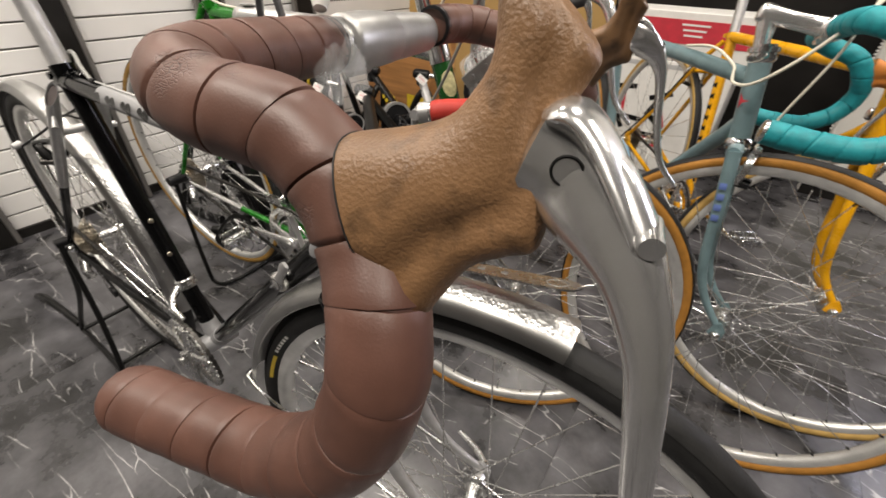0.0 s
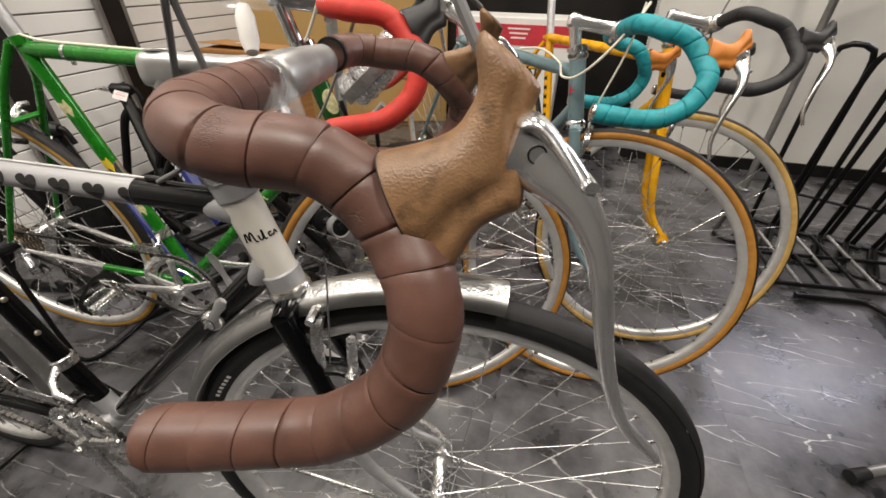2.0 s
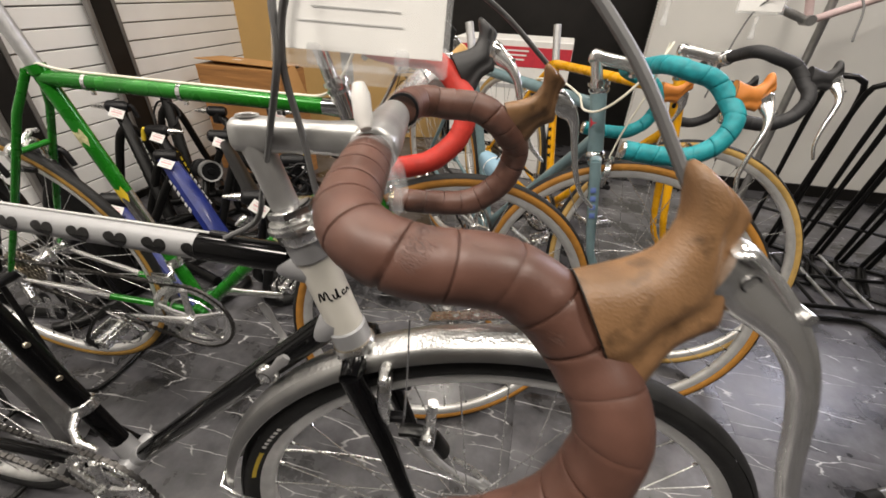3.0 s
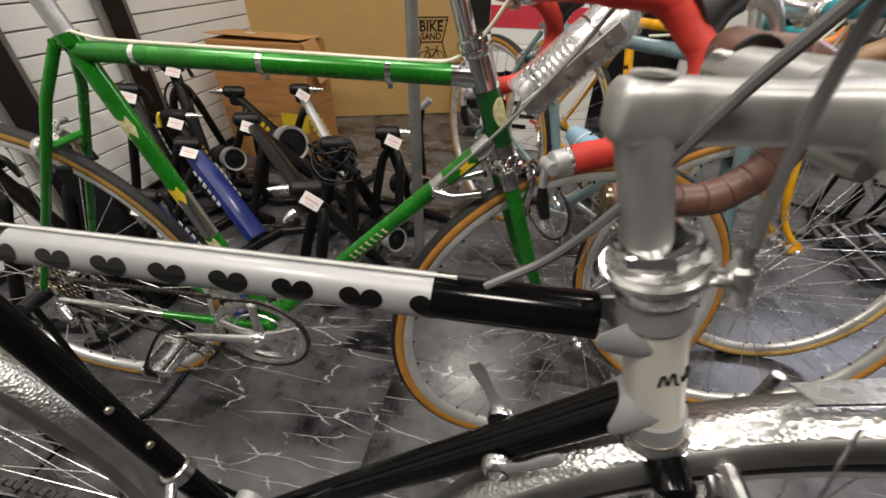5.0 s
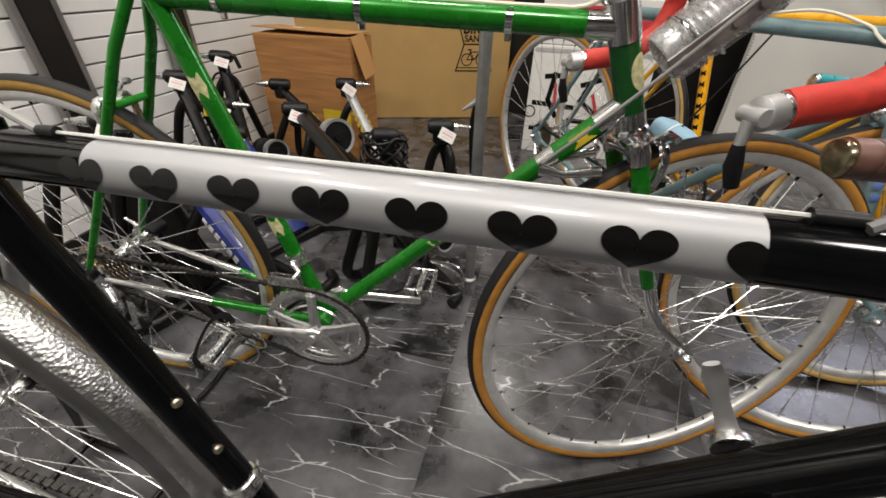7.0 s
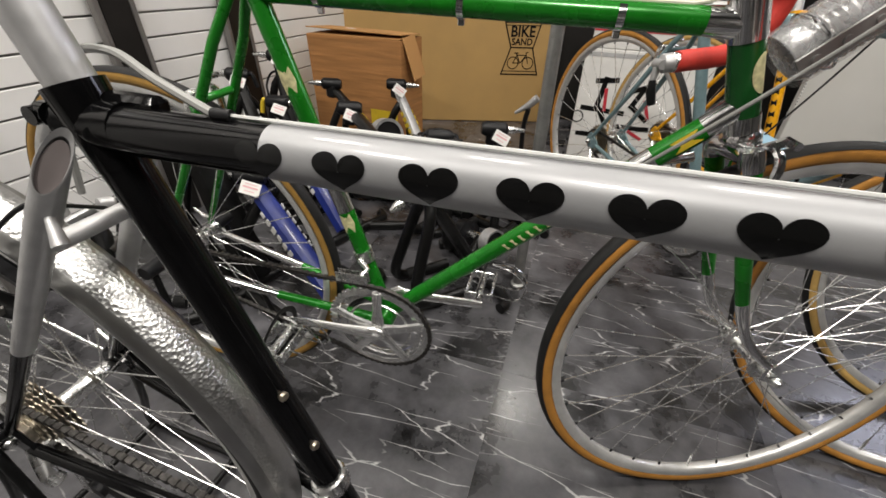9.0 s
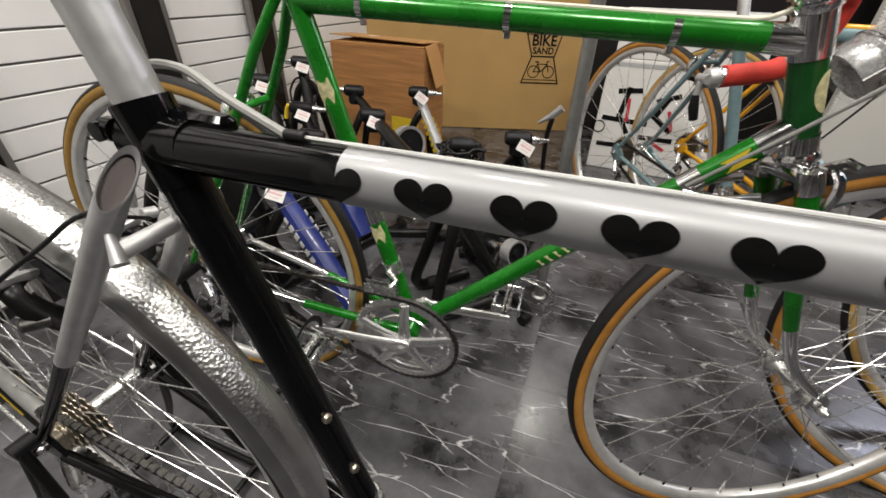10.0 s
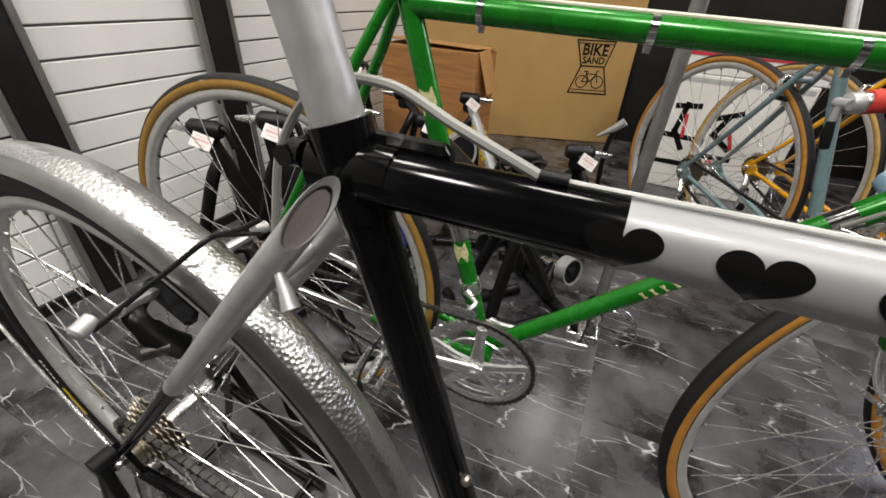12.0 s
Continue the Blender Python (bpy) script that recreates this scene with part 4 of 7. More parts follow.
def frame_tubes(b, G, paint, r=(0.0145, 0.0145, 0.0145, 0.018), stay=0.0075, cstay=0.0085, chromed=None, lug=None, skip=()):
    """Main triangle and stays as separate tubes."""
    bb, st, ht, hb, rh = (Vector(G[k]) for k in ("bb", "st", "ht", "hb", "rh"))
    ha = (ht - hb).normalized()
    top_h = ht - ha * 0.028
    low_h = hb + ha * 0.030
    lug = lug or paint
    if "top" not in skip:
        part("top_tube", Geo().tube([G["tt"], top_h], r[0], 18), paint, b)
    if "down" not in skip:
        part("down_tube", Geo().tube([bb, low_h], r[1], 18), paint, b)
    if "seat" not in skip:
        part("seat_tube", Geo().tube([bb, st], r[2], 18), paint, b)
    if "head" not in skip:
        part("head_tube", Geo().tube([hb, ht], r[3], 20), paint, b)
    part("bottom_bracket", Geo().lathe([(-0.036, 0.018), (-0.034, 0.0205), (0.034, 0.0205), (0.036, 0.018)], 20, at=bb), paint, b)
    for e, dd in ((top_h, Vector(G["tt"]) - top_h), (low_h, bb - low_h)):
        dd = dd.normalized()
        part("lug", Geo().tube([e, e + dd * 0.022, e + dd * 0.042], [r[0] * 1.13, r[0] * 1.1, r[0] * 1.02], 18, caps=False), lug, b)
    for s in (-1, 1):
        drop = rh + Vector((0.002, s * 0.064, 0.0))
        a = Vector(G["ss"]) + Vector((0, s * 0.0135, 0))
        part("seat_stay", Geo().tube([a, a.lerp(drop, 0.15) + Vector((0, s * 0.012, 0)), a.lerp(drop, 0.55) + Vector((0, s * 0.006, 0)), drop + Vector((0.006, 0, 0.018))], [stay, stay, stay, stay * 0.8], 12), paint, b)
        c0 = bb + Vector((-0.02, s * 0.022, 0))
        mid = c0.lerp(drop, 0.45) + Vector((0, s * 0.006, 0))
        end = drop + Vector((0.03, 0, -0.006))
        cs = part("chain_stay", Geo().tube([c0, mid], [cstay * 1.15, cstay], 12), paint, b)
        part("stay_end", Geo().tube([mid, mid.lerp(end, 0.5), end], [cstay * 0.995, cstay * 0.9, cstay * 0.75], 12), chromed or paint, cs)
        g = Geo().flat([(rh.x - 0.022, rh.z - 0.012), (rh.x + 0.012, rh.z - 0.022), (rh.x + 0.045, rh.z - 0.012), (rh.x + 0.036, rh.z + 0.006), (rh.x + 0.012, rh.z + 0.026), (rh.x - 0.004, rh.z + 0.03), (rh.x - 0.016, rh.z + 0.012)], 0.0055, Matrix.Translation((0, s * 0.064, 0)))
        part("dropout", g, chromed or paint, b)


def steer_matrix(G, angle):
    hb, ht = Vector(G["hb"]), Vector(G["ht"])
    return Matrix.Translation(hb) @ Matrix.Rotation(radians(angle), 4, (ht - hb).normalized()) @ Matrix.Translation(-hb)


def headset(b, G, mat_, r=0.018):
    hb, ht = Vector(G["hb"]), Vector(G["ht"])
    a = (ht - hb).normalized()
    g = Geo().lathe([(-0.002, r * 0.98), (0.002, r * 1.18), (0.009, r * 1.22), (0.010, r * 1.05), (0.013, r * 1.05), (0.014, r * 1.28), (0.021, r * 1.28), (0.022, r * 1.0), (0.026, r * 1.0)], 20, at=ht, axis=a)
    part("headset_cup", g, mat_, b)
    g = Geo()
    g.lathe([(0.002, r * 0.98), (-0.003, r * 1.2), (-0.008, r * 1.22), (-0.009, r * 1.04), (-0.011, r * 1.04), (-0.013, r * 1.22), (-0.018, r * 1.12), (-0.019, r * 0.9)], 20, at=hb, axis=a)
    return part("headset_cup", g, mat_, b)


def fork(b, G, S, paint, tip=None, crown=None, split=0.5, r=0.0125):
    hb, fh, ht = Vector(G["hb"]), Vector(G["fh"]), Vector(G["ht"])
    a = (hb - ht).normalized()
    top = hb + a * (0.026 if crown else 0.022) - Vector((0.010 if crown else 0.0, 0, 0))
    g = Geo().tube([top + Vector((0, -0.036, 0)), top + Vector((0, -0.02, 0.004)), top + Vector((0, 0.02, 0.004)), top + Vector((0, 0.036, 0))], [0.011, 0.0135, 0.0135, 0.011], 14)
    g.tube([hb + a * 0.012, hb + a * 0.03], 0.016, 14)
    f = part("fork_crown", g, crown or paint, b, m=S)
    L = (fh - top).length
    for s in (-1, 1):
        p0 = top + Vector((0, s * 0.034, 0.004))
        p3 = fh + Vector((0, s * 0.050, 0.010))
        if crown:
            part("crown_shoulder", Geo().tube([p0 - a * 0.012, p0 - a * 0.009, p0 + a * 0.004, p0 + a * 0.018], [r * 0.5, r * 1.05, r * 1.16, r * 1.10], 16, flat=0.85, up=(1, 0, 0)), crown, f)
        straight = p0 + a * (L * 0.62)
        path = smooth_path([p0, p0 + a * (L * 0.3), straight + Vector((0, s * 0.006, 0)), straight.lerp(p3, 0.5) - Vector((0.010, 0, 0.006)), p3], 20)
        rs = [r - (r - 0.0062) * (i / 19) ** 1.4 for i in range(20)]
        k = int(20 * split)
        bl = part("fork_blade", Geo().tube(path[:k + 1], rs[:k + 1], 14, flat=0.8, up=(1, 0, 0)), paint, b, m=S)
        part("fork_tip", Geo().tube(path[k:], [q * 0.995 for q in rs[k:]], 14, flat=0.8, up=(1, 0, 0)), tip or paint, bl)
        g = Geo().flat([(fh.x - 0.014, fh.z - 0.006), (fh.x + 0.012, fh.z - 0.010), (fh.x + 0.012, fh.z + 0.012), (fh.x - 0.002, fh.z + 0.026), (fh.x - 0.012, fh.z + 0.016)], 0.005, Matrix.Translation((0, s * 0.052, 0)))
        part("fork_dropout", g, tip or paint, bl)
    return f


def cable(parent, pts, r, mat_, m=None, n=28, name="cable", label=""):
    return part(name, Geo().tube(smooth_path(pts, n), r, 8), mat_, parent, label, m)


def road_bike(name, label, loc, heading, G, paint, steer, tape, hood_mat, lever_mat=LEVER_ALLOY, tip=None, chromed=None, stem_mat=CHROME, head=None, side=GUM, fork_paint=None, seatpost=True, split=0.5, bar=None, tape_label="", stem_top=None, C=None, rear_side=None, ring_angle=180, ring=48, lug=None, clip=False, arms=5, crank_mat=ALLOY, stay=0.0075, lean=0.0, bar_turn=0.0):
    b = thing(name, label, "bicycle", pose(loc[0], loc[1], 0, lean, 0, heading), group="shop bicycles")
    frame_tubes(b, G, paint, chromed=chromed, lug=lug, skip=("head",), stay=stay)
    part("head_tube", Geo().tube([G["hb"], G["ht"]], 0.0175, 20), head or paint, b)
    if lug:
        lo_, hi_ = Vector(G["hb"]), Vector(G["ht"])
        for k in ((0.0, 0.14), (0.70, 1.0)):
            part("head_lug", Geo().tube([lo_.lerp(hi_, k[0]), lo_.lerp(hi_, k[1])], 0.0188, 20), lug, b)
    S = steer_matrix(G, steer)
    headset(b, G, CHROME)
    fork(b, G, S, fork_paint or paint, tip=tip, crown=CHROME if lug is CHROME else None, split=split)
    wheel(b, S @ Matrix.Translation(G["fh"]), G.get("r", 0.335), side=side)
    wheel(b, Matrix.Translation(G["rh"]), G.get("r", 0.335), side=rear_side or side, front=False)
    bb, rh = Vector(G["bb"]), Vector(G["rh"])
    chainring(b, Matrix.Translation(bb + Vector((0, -0.046, 0))), ring, arms, crank_mat, arm_angle=ring_angle)
    chain(b, bb, rh, -0.046, ring * 0.0127 / 2 / math.pi, 0.036)
    cassette(b, rh, -0.030, 0.05, 0.027, 6)
    derailleur(b, rh, -0.056)
    fd = Geo().lathe([(-0.012, 0.0175), (0.012, 0.0175)], 16, at=bb.lerp(Vector(G["st"]), 0.24), axis=Vector(G["st"]) - bb)
    fp = bb.lerp(Vector(G["st"]), 0.24)
    fd.tube([fp + Vector((0.0, -0.018, 0)), fp + Vector((0.022, -0.036, -0.004)), fp + Vector((0.012, -0.046, -0.012))], [0.006, 0.005, 0.006], 8)
    fd.box(fp + Vector((-0.005, -0.0515, -0.018)), (0.06, 0.0015, 0.02))
    fd.box(fp + Vector((-0.005, -0.0405, -0.018)), (0.06, 0.0015, 0.02))
    part("front_derailleur", fd, ALLOY, b)
    if seatpost:
        st = Vector(G["st"])
        a = (st - bb).normalized()
        part("seatpost", Geo().tube([st - a * 0.03, st + a * seatpost], 0.0135, 16), SATIN, b)
        g = Geo().lathe([(-0.008, 0.0172), (0.008, 0.0172)], 16, at=st - a * 0.006, axis=a)
        g.tube([st + Vector((-0.014, -0.016, -0.008)), st + Vector((-0.014, 0.016, -0.008))], 0.006, 8)
        part("seat_clamp", g, paint, b)
    top = Vector(stem_top)
    SB = steer_matrix(G, steer + bar_turn)
    quill_stem(b, SB, top, C, stem_mat)
    drop_bar(b, C, SB, tape, hood_mat, lever_mat, tape_label=tape_label, **(bar or {}))
    hb, ht = Vector(G["hb"]), Vector(G["ht"])
    caliper(b, S @ Matrix.Translation(hb + (hb - ht).normalized() * 0.026 + Vector((0.018, 0, 0))), CHROME if lug is CHROME else ALLOY)
    ss = Vector(G["ss"])
    p = ss.lerp(rh, (ss - rh).length and max(0.0, 1 - (G.get("r", 0.335) + 0.022) / (ss - rh).length))
    part("brake_bridge", Geo().tube([p + Vector((0, -0.03, 0)), p + Vector((0, 0.03, 0))], 0.006, 10), paint, b)
    caliper(b, Matrix.Translation(p + Vector((-0.02, 0, 0.0))) @ pose(0, 0, 0, 0, 0, 180))
    if clip:
        d = math.radians(ring_angle)
        e = bb + Vector((math.cos(d) * 0.17, -0.115, math.sin(d) * 0.17))
        toe_clip(b, e)
        e = bb + Vector((-math.cos(d) * 0.17, 0.115, -math.sin(d) * 0.17))
        toe_clip(b, e)
    return b, S


# ---- the touring bicycle nearest to the camera ----
def heart(w):
    pts = []
    for k in range(60):
        t = 2 * math.pi * k / 60
        pts.append((16 * math.sin(t) ** 3 / 34 * w, (13 * math.cos(t) - 5 * math.cos(2 * t) - 2 * math.cos(3 * t) - math.cos(4 * t)) / 34 * w))
    return pts


def wrap_on_tube(outline, a, d, u, w, r, x0, ang):
    """Lay a flat outline (along the tube, round it) on a tube's skin."""
    g = Geo()
    ctr = (sum(p[0] for p in outline) / len(outline), sum(p[1] for p in outline) / len(outline))
    rings = []
    for k in (0.0, 0.34, 0.67, 1.0):
        ring = []
        for ox, oz in outline:
            px, pz = ctr[0] + (ox - ctr[0]) * max(k, 0.02), ctr[1] + (oz - ctr[1]) * max(k, 0.02)
            t = ang + pz / r
            ring.append(a + d * (x0 + px) + (r + 0.0003) * (u * math.cos(t) + w * math.sin(t)))
        rings.append(ring)
    return g.grid(rings, caps=False)


def touring_bike():
    b = thing("touring_bicycle", "black and silver touring bicycle with hearts and brown taped bars", "bicycle", pose(0, 0, 0), group="shop bicycles")
    G = dict(bb=(0.403, 0, 0.285), st=(0.254, 0, 0.785), tt=(0.256, 0, 0.777), ht=(0.817, 0, 0.814), hb=(0.851, 0, 0.697), rh=(-0.069, 0, 0.356), fh=(1.017, 0, 0.354), ss=(0.240, 0, 0.765))
    S = steer_matrix(G, 12.25)
    SF = steer_matrix(G, 8.2)  # the fork stands a little straighter than the bars
    V = {k: Vector(v) for k, v in G.items()}
    bb, ht, hb, rh = V["bb"], V["ht"], V["hb"], V["rh"]
    ha = (ht - hb).normalized()
    # top tube in three lengths
    t0, t1 = V["tt"] + Vector((0, -0.0015, 0)), Vector((0.795, 0.0070, 0.781))
    d = (t1 - t0).normalized()
    r = 0.0148
    def on(x):
        return t0 + d * ((x - t0.x) / d.x)
    tt = part("top_tube", Geo().tube([on(0.386), on(0.698)], r, 32), SILVER_PAINT, b, "silver painted tube with a row of black hearts")
    part("tube_end", Geo().tube([t0, on(0.387)], r - 0.0003, 28), BLACK_PAINT, tt)
    part("tube_end", Geo().tube([on(0.697), t1], r - 0.0003, 28), BLACK_PAINT, tt)
    u, w = (q - d * q.dot(d) for q in (Vector((0, -1, 0)), Vector((0, 0, 1))))
    u.normalize()
    w.normalize()
    for k in range(8):
        hx = 0.3864 + 0.0447 * k
        out = [(min(q, 0.6985 - hx), h * 0.83) for q, h in heart(0.0298)]
        part("heart_decal", wrap_on_tube(out, t0, d, u, w, r, hx - t0.x, 0.09), HEART_BLACK, tt)
    dt1 = hb + ha * 0.03
    part("down_tube", Geo().tube([bb, dt1], 0.0152, 24), BLACK_PAINT, b)
    st = part("seat_tube", Geo().tube([bb, V["st"]], 0.0146, 24), BLACK_PAINT, b)
    a = (V["st"] - bb).normalized()
    for k in (0.388, 0.518):
        g = Geo()
        p = bb.lerp(V["st"], k + 0.01) + Vector((0.9, -0.25, 0.3)).normalized() * 0.0146
        g.lathe([(-0.001, 0.004), (0.003, 0.0045), (0.005, 0.003)], 10, at=p, axis=(0.9, -0.25, 0.3))
        part("bottle_bolt", g, COG_STEEL, st)
    # head tube, lugs
    part("head_tube", Geo().tube([hb, ht], [0.0178, 0.0178], 26), WHITE_PAINT, b, "cream white head tube with a short dark script")
    g = Geo()
    for e, o, rr in ((ht - ha * 0.032, t0, r), (dt1, bb, 0.0152)):
        dd = (o - e).normalized()
        side = Vector((0, 1, 0))
        nn = dd.cross(side)
        rings = []
        for k in range(4):
            ring = []
            for j in range(24):
                t = 2 * math.pi * j / 24
                reach = 0.014 + 0.020 * abs(math.cos(t)) ** 3
                s = (0.0, 0.012, reach, reach)[k]
                q = rr + (0.0026, 0.0026, 0.0018, 0.0)[k]
                ring.append(e + dd * s + q * (side * math.cos(t) + nn * math.sin(t)))
            rings.append(ring)
        part("lug", Geo().grid(rings, caps=False), SILVER_PAINT, b, "pointed silver grey lug")
    part("lug_ring", Geo().lathe([(0.0, 0.0178), (0.0, 0.0195), (0.018, 0.0195), (0.020, 0.0178)], 24, at=hb, axis=ha), SILVER_PAINT, b)
    part("lug_ring", Geo().lathe([(0.0, 0.0178), (0.0, 0.0195), (-0.018, 0.0195), (-0.020, 0.0178)], 24, at=ht, axis=ha), SILVER_PAINT, b)
    part("brass_ring", Geo().ring(0.0192, 0.0016, 28, 6, at=hb - ha * 0.001, axis=ha), COG_STEEL, b)
    part("brass_ring", Geo().ring(0.0196, 0.0022, 28, 6, at=ht + ha * 0.004, axis=ha), COG_STEEL, b)
    # short script on the head tube, as plain strokes
    u2 = Vector((0, -1, 0))
    w2 = ha.cross(u2)
    for line in ([(-0.018, -0.004), (-0.0165, 0.004), (-0.015, 0.0055), (-0.0135, -0.003), (-0.0115, 0.005), (-0.0095, 0.006), (-0.0085, -0.003), (-0.0065, -0.004)], [(-0.0045, 0.002), (-0.004, -0.003), (-0.0015, -0.002), (0.0, 0.007), (0.0, -0.003), (0.002, -0.003)], [(0.008, 0.001), (0.005, 0.001), (0.005, -0.003), (0.008, -0.002), (0.009, -0.003), (0.012, 0.001), (0.014, -0.003)]):
        sp = smooth_path([(q, 0.064 - 0.10 * q + h, 0) for q, h in line], 24)
        pts = []
        for p in sp:
            t = p.x / 0.0178 + 0.95
            pts.append(hb + ha * p.y + 0.0179 * (u2 * math.cos(t) + w2 * math.sin(t)))
        part("script_stroke", Geo().tube(pts, 0.0008, 6), INK_BLACK, b)
    g = Geo().lathe([(-0.036, 0.018), (-0.034, 0.0205), (0.034, 0.0205), (0.036, 0.018)], 20, at=bb)
    g.tube([bb, bb + a * 0.05], [0.018, 0.0158], 20)
    g.tube([bb, bb + (dt1 - bb).normalized() * 0.05], [0.018, 0.0162], 20)
    part("bottom_bracket", g, SILVER_PAINT, b)
    # seat cluster with its clamp
    sc = Vector((0.250, 0, 0.80))
    g = Geo().tube([sc - a * 0.05, sc - a * 0.014, sc + a * 0.001], [0.0155, 0.0166, 0.0170], 24)
    g.tube([sc + Vector((-0.012, 0, -0.022)), sc + Vector((0.034, 0, -0.022))], [0.0165, 0.0156], 20)
    g.tube([sc + Vector((-0.022, -0.018, -0.016)), sc + Vector((-0.022, 0.018, -0.016))], 0.0058, 12)
    g.tube([sc + Vector((-0.014, -0.010, -0.016)), sc + Vector((-0.022, -0.010, -0.016))], 0.0075, 10)
    g.box(sc + Vector((0.036, 0.006, -0.010)), (0.045, 0.012, 0.014), bevel=0.003)
    part("seat_lug", g, BLACK_PAINT, b)
    part("seatpost", Geo().tube([sc - a * 0.006, sc + a * 0.26], 0.0136, 28), SATIN, b, "satin silver seatpost without a saddle")
    # stays: silver cap ends, black below
    for s in (-1, 1):
        top = Vector((0.252, s * 0.030, 0.764))
        drop = rh + Vector((0.004, s * 0.066, 0.016))
        cut = top.lerp(drop, 0.505)
        part("seat_stay", Geo().tube([cut, drop], [0.0084, 0.0064], 16), BLACK_PAINT, b)
        dd = (drop - top).normalized()
        nn = dd.cross(Vector((0, 1, 0)))
        rings = []
        for t, sl, rr in ((0.004, 0.9, 0.0070), (0.0, 1.0, 0.0080), (0.0015, 1.0, 0.0086), (0.03, 0.35, 0.0092), (0.06, 0.0, 0.0095), ((cut - top).length, 0.0, 0.0087)):
            ring = []
            for j in range(28):
                ang = 2 * math.pi * j / 28
                out = Vector((0, s * 0.93, 0)) + nn * 0.36
                e = Vector((0, 1, 0)) * math.cos(ang) + nn * math.sin(ang)
                ring.append(top + dd * (t + sl * 0.021 * e.dot(out)) + rr * e)
            rings.append(ring)
        cp = part("stay_cap", Geo().grid(rings, caps=False), SATIN, b, "silver slanted hollow-cut stay end")
        part("cap_hollow", Geo().add([q + dd * 0.003 for q in rings[0]], [tuple(range(28))]), HOLLOW, cp)
        c0 = bb + Vector((-0.02, s * 0.024, 0))
        part("chain_stay", Geo().tube([c0, c0.lerp(drop, 0.5) + Vector((0, s * 0.006, -0.006)), rh + Vector((0.03, s * 0.066, -0.006))], [0.0105, 0.009, 0.007], 14), BLACK_PAINT, b)
        part("dropout", Geo().flat([(-0.022, -0.014), (0.012, -0.024), (0.045, -0.014), (0.036, 0.004), (0.012, 0.024), (-0.004, 0.029), (-0.016, 0.012)], 0.006, Matrix.Translation(rh + Vector((0, s * 0.066, 0)))), BLACK_PAINT, b)
    br = Vector((0.190, 0, 0.690))
    part("brake_bridge", Geo().tube([br + Vector((0, -0.034, 0)), br + Vector((0, 0.034, 0))], 0.0072, 14), SATIN, b)
    g = Geo().tube([(0.2435, -0.0446, 0.7118), (0.238, -0.041, 0.719), (0.2278, -0.0349, 0.7299)], [0.0052, 0.0040, 0.0022], 12)
    part("pump_peg", g, SATIN, b)
    # wheels and fenders
    headset(b, G, ALLOY, 0.0185)
    fork(b, G, SF, BLACK_PAINT, tip=SATIN, split=0.55, r=0.0128)
    fw = wheel(b, SF @ Matrix.Translation(V["fh"]), 0.350, 0.0165, side=RUBBER, rim_w=0.0115, spokes=36, flange=0.020)
    rw = wheel(b, Matrix.Translation(rh), 0.350, 0.0165, side=RUBBER, rim_w=0.0115, spokes=36, front=False, flange=0.024)
    for w_, mid in ((fw, 158), (rw, 204)):
        tyre_mark(w_, 0.350, 0.0165, mid - 5, mid + 6, DECAL_YELLOW)
        for k in range(6):
            tyre_mark(w_, 0.350, 0.0165, mid - 16 + 1.6 * k, mid - 15 + 1.6 * k, PAPER, "label_bar", 96, 112)
    def fender(m, a0, a1, label):
        R = 0.3635
        rings = []
        for k in range(49):
            t = radians(a0 + (a1 - a0) * k / 48)
            e = Vector((math.cos(t), 0, math.sin(t)))
            ring = []
            prof = [(-0.024, -0.012), (-0.0225, -0.004), (-0.016, 0.002), (-0.0105, 0.0048), (-0.005, 0.0070), (0, 0.0076), (0.005, 0.0070), (0.0105, 0.0048), (0.016, 0.002), (0.0225, -0.004), (0.024, -0.012)]
            for y0, h in prof + [(y0 * 0.96, h - 0.0012) for y0, h in reversed(prof)]:
                ring.append(e * (R + h) + Vector((0, y0, 0)))
            rings.append(ring)
        g = Geo().grid(rings)
        # dimpled crown between smooth skirts
        g.m = [0 if i < 48 * 22 and i % 22 in (2, 3, 4, 5, 6, 7) else 1 for i in range(len(g.f))]
        part("fender", g, [HAMMERED, SKIRT], b, label, m)
    fender(SF @ Matrix.Translation(V["fh"]), 168, 80, "hammered aluminium front fender")
    fender(Matrix.Translation(rh), 205, -8, "hammered aluminium rear fender")
    # slotted light bracket above the front fender
    holes = Geo().flat([(-0.075, -0.011), (0.055, -0.014), (0.066, -0.010), (0.071, 0.0), (0.066, 0.010), (0.055, 0.014), (-0.075, 0.011)], 0.0016)
    bk = part("light_bracket", holes, ALLOY, b, "flat alloy light bracket with holes", m=SF @ Matrix.Translation(V["fh"] + Vector((-0.012, 0.0, 0.392))) @ pose(0, 0, 0, 72, -9, 0))
    for q in (-0.05, -0.03, -0.01, 0.01):
        part("bracket_hole", Geo().lathe([(-0.0012, 0.0032), (0.0012, 0.0032)], 10, at=(q, 0, 0)), GREY_STEEL, bk)
    part("bracket_eye", Geo().ring(0.008, 0.0011, 20, 6, at=(0.052, 0, 0)), GREY_STEEL, bk)
    # fender stays
    for s in (-1, 1):
        g = Geo().tube(smooth_path([(0, s * 0.05, 0.005), (-0.18, s * 0.045, 0.06), (-0.345, s * 0.03, 0.075), (-0.365, 0, 0.078)], 16), 0.0022, 6)
        part("fender_stay", g, ALLOY, b, m=SF @ Matrix.Translation(V["fh"]))
        g = Geo().tube(smooth_path([(0, s * 0.07, 0.01), (-0.2, s * 0.05, 0.10), (-0.33, s * 0.03, 0.15), (-0.345, 0, 0.152)], 16), 0.0022, 6)
        part("fender_stay", g, ALLOY, b, m=Matrix.Translation(rh))
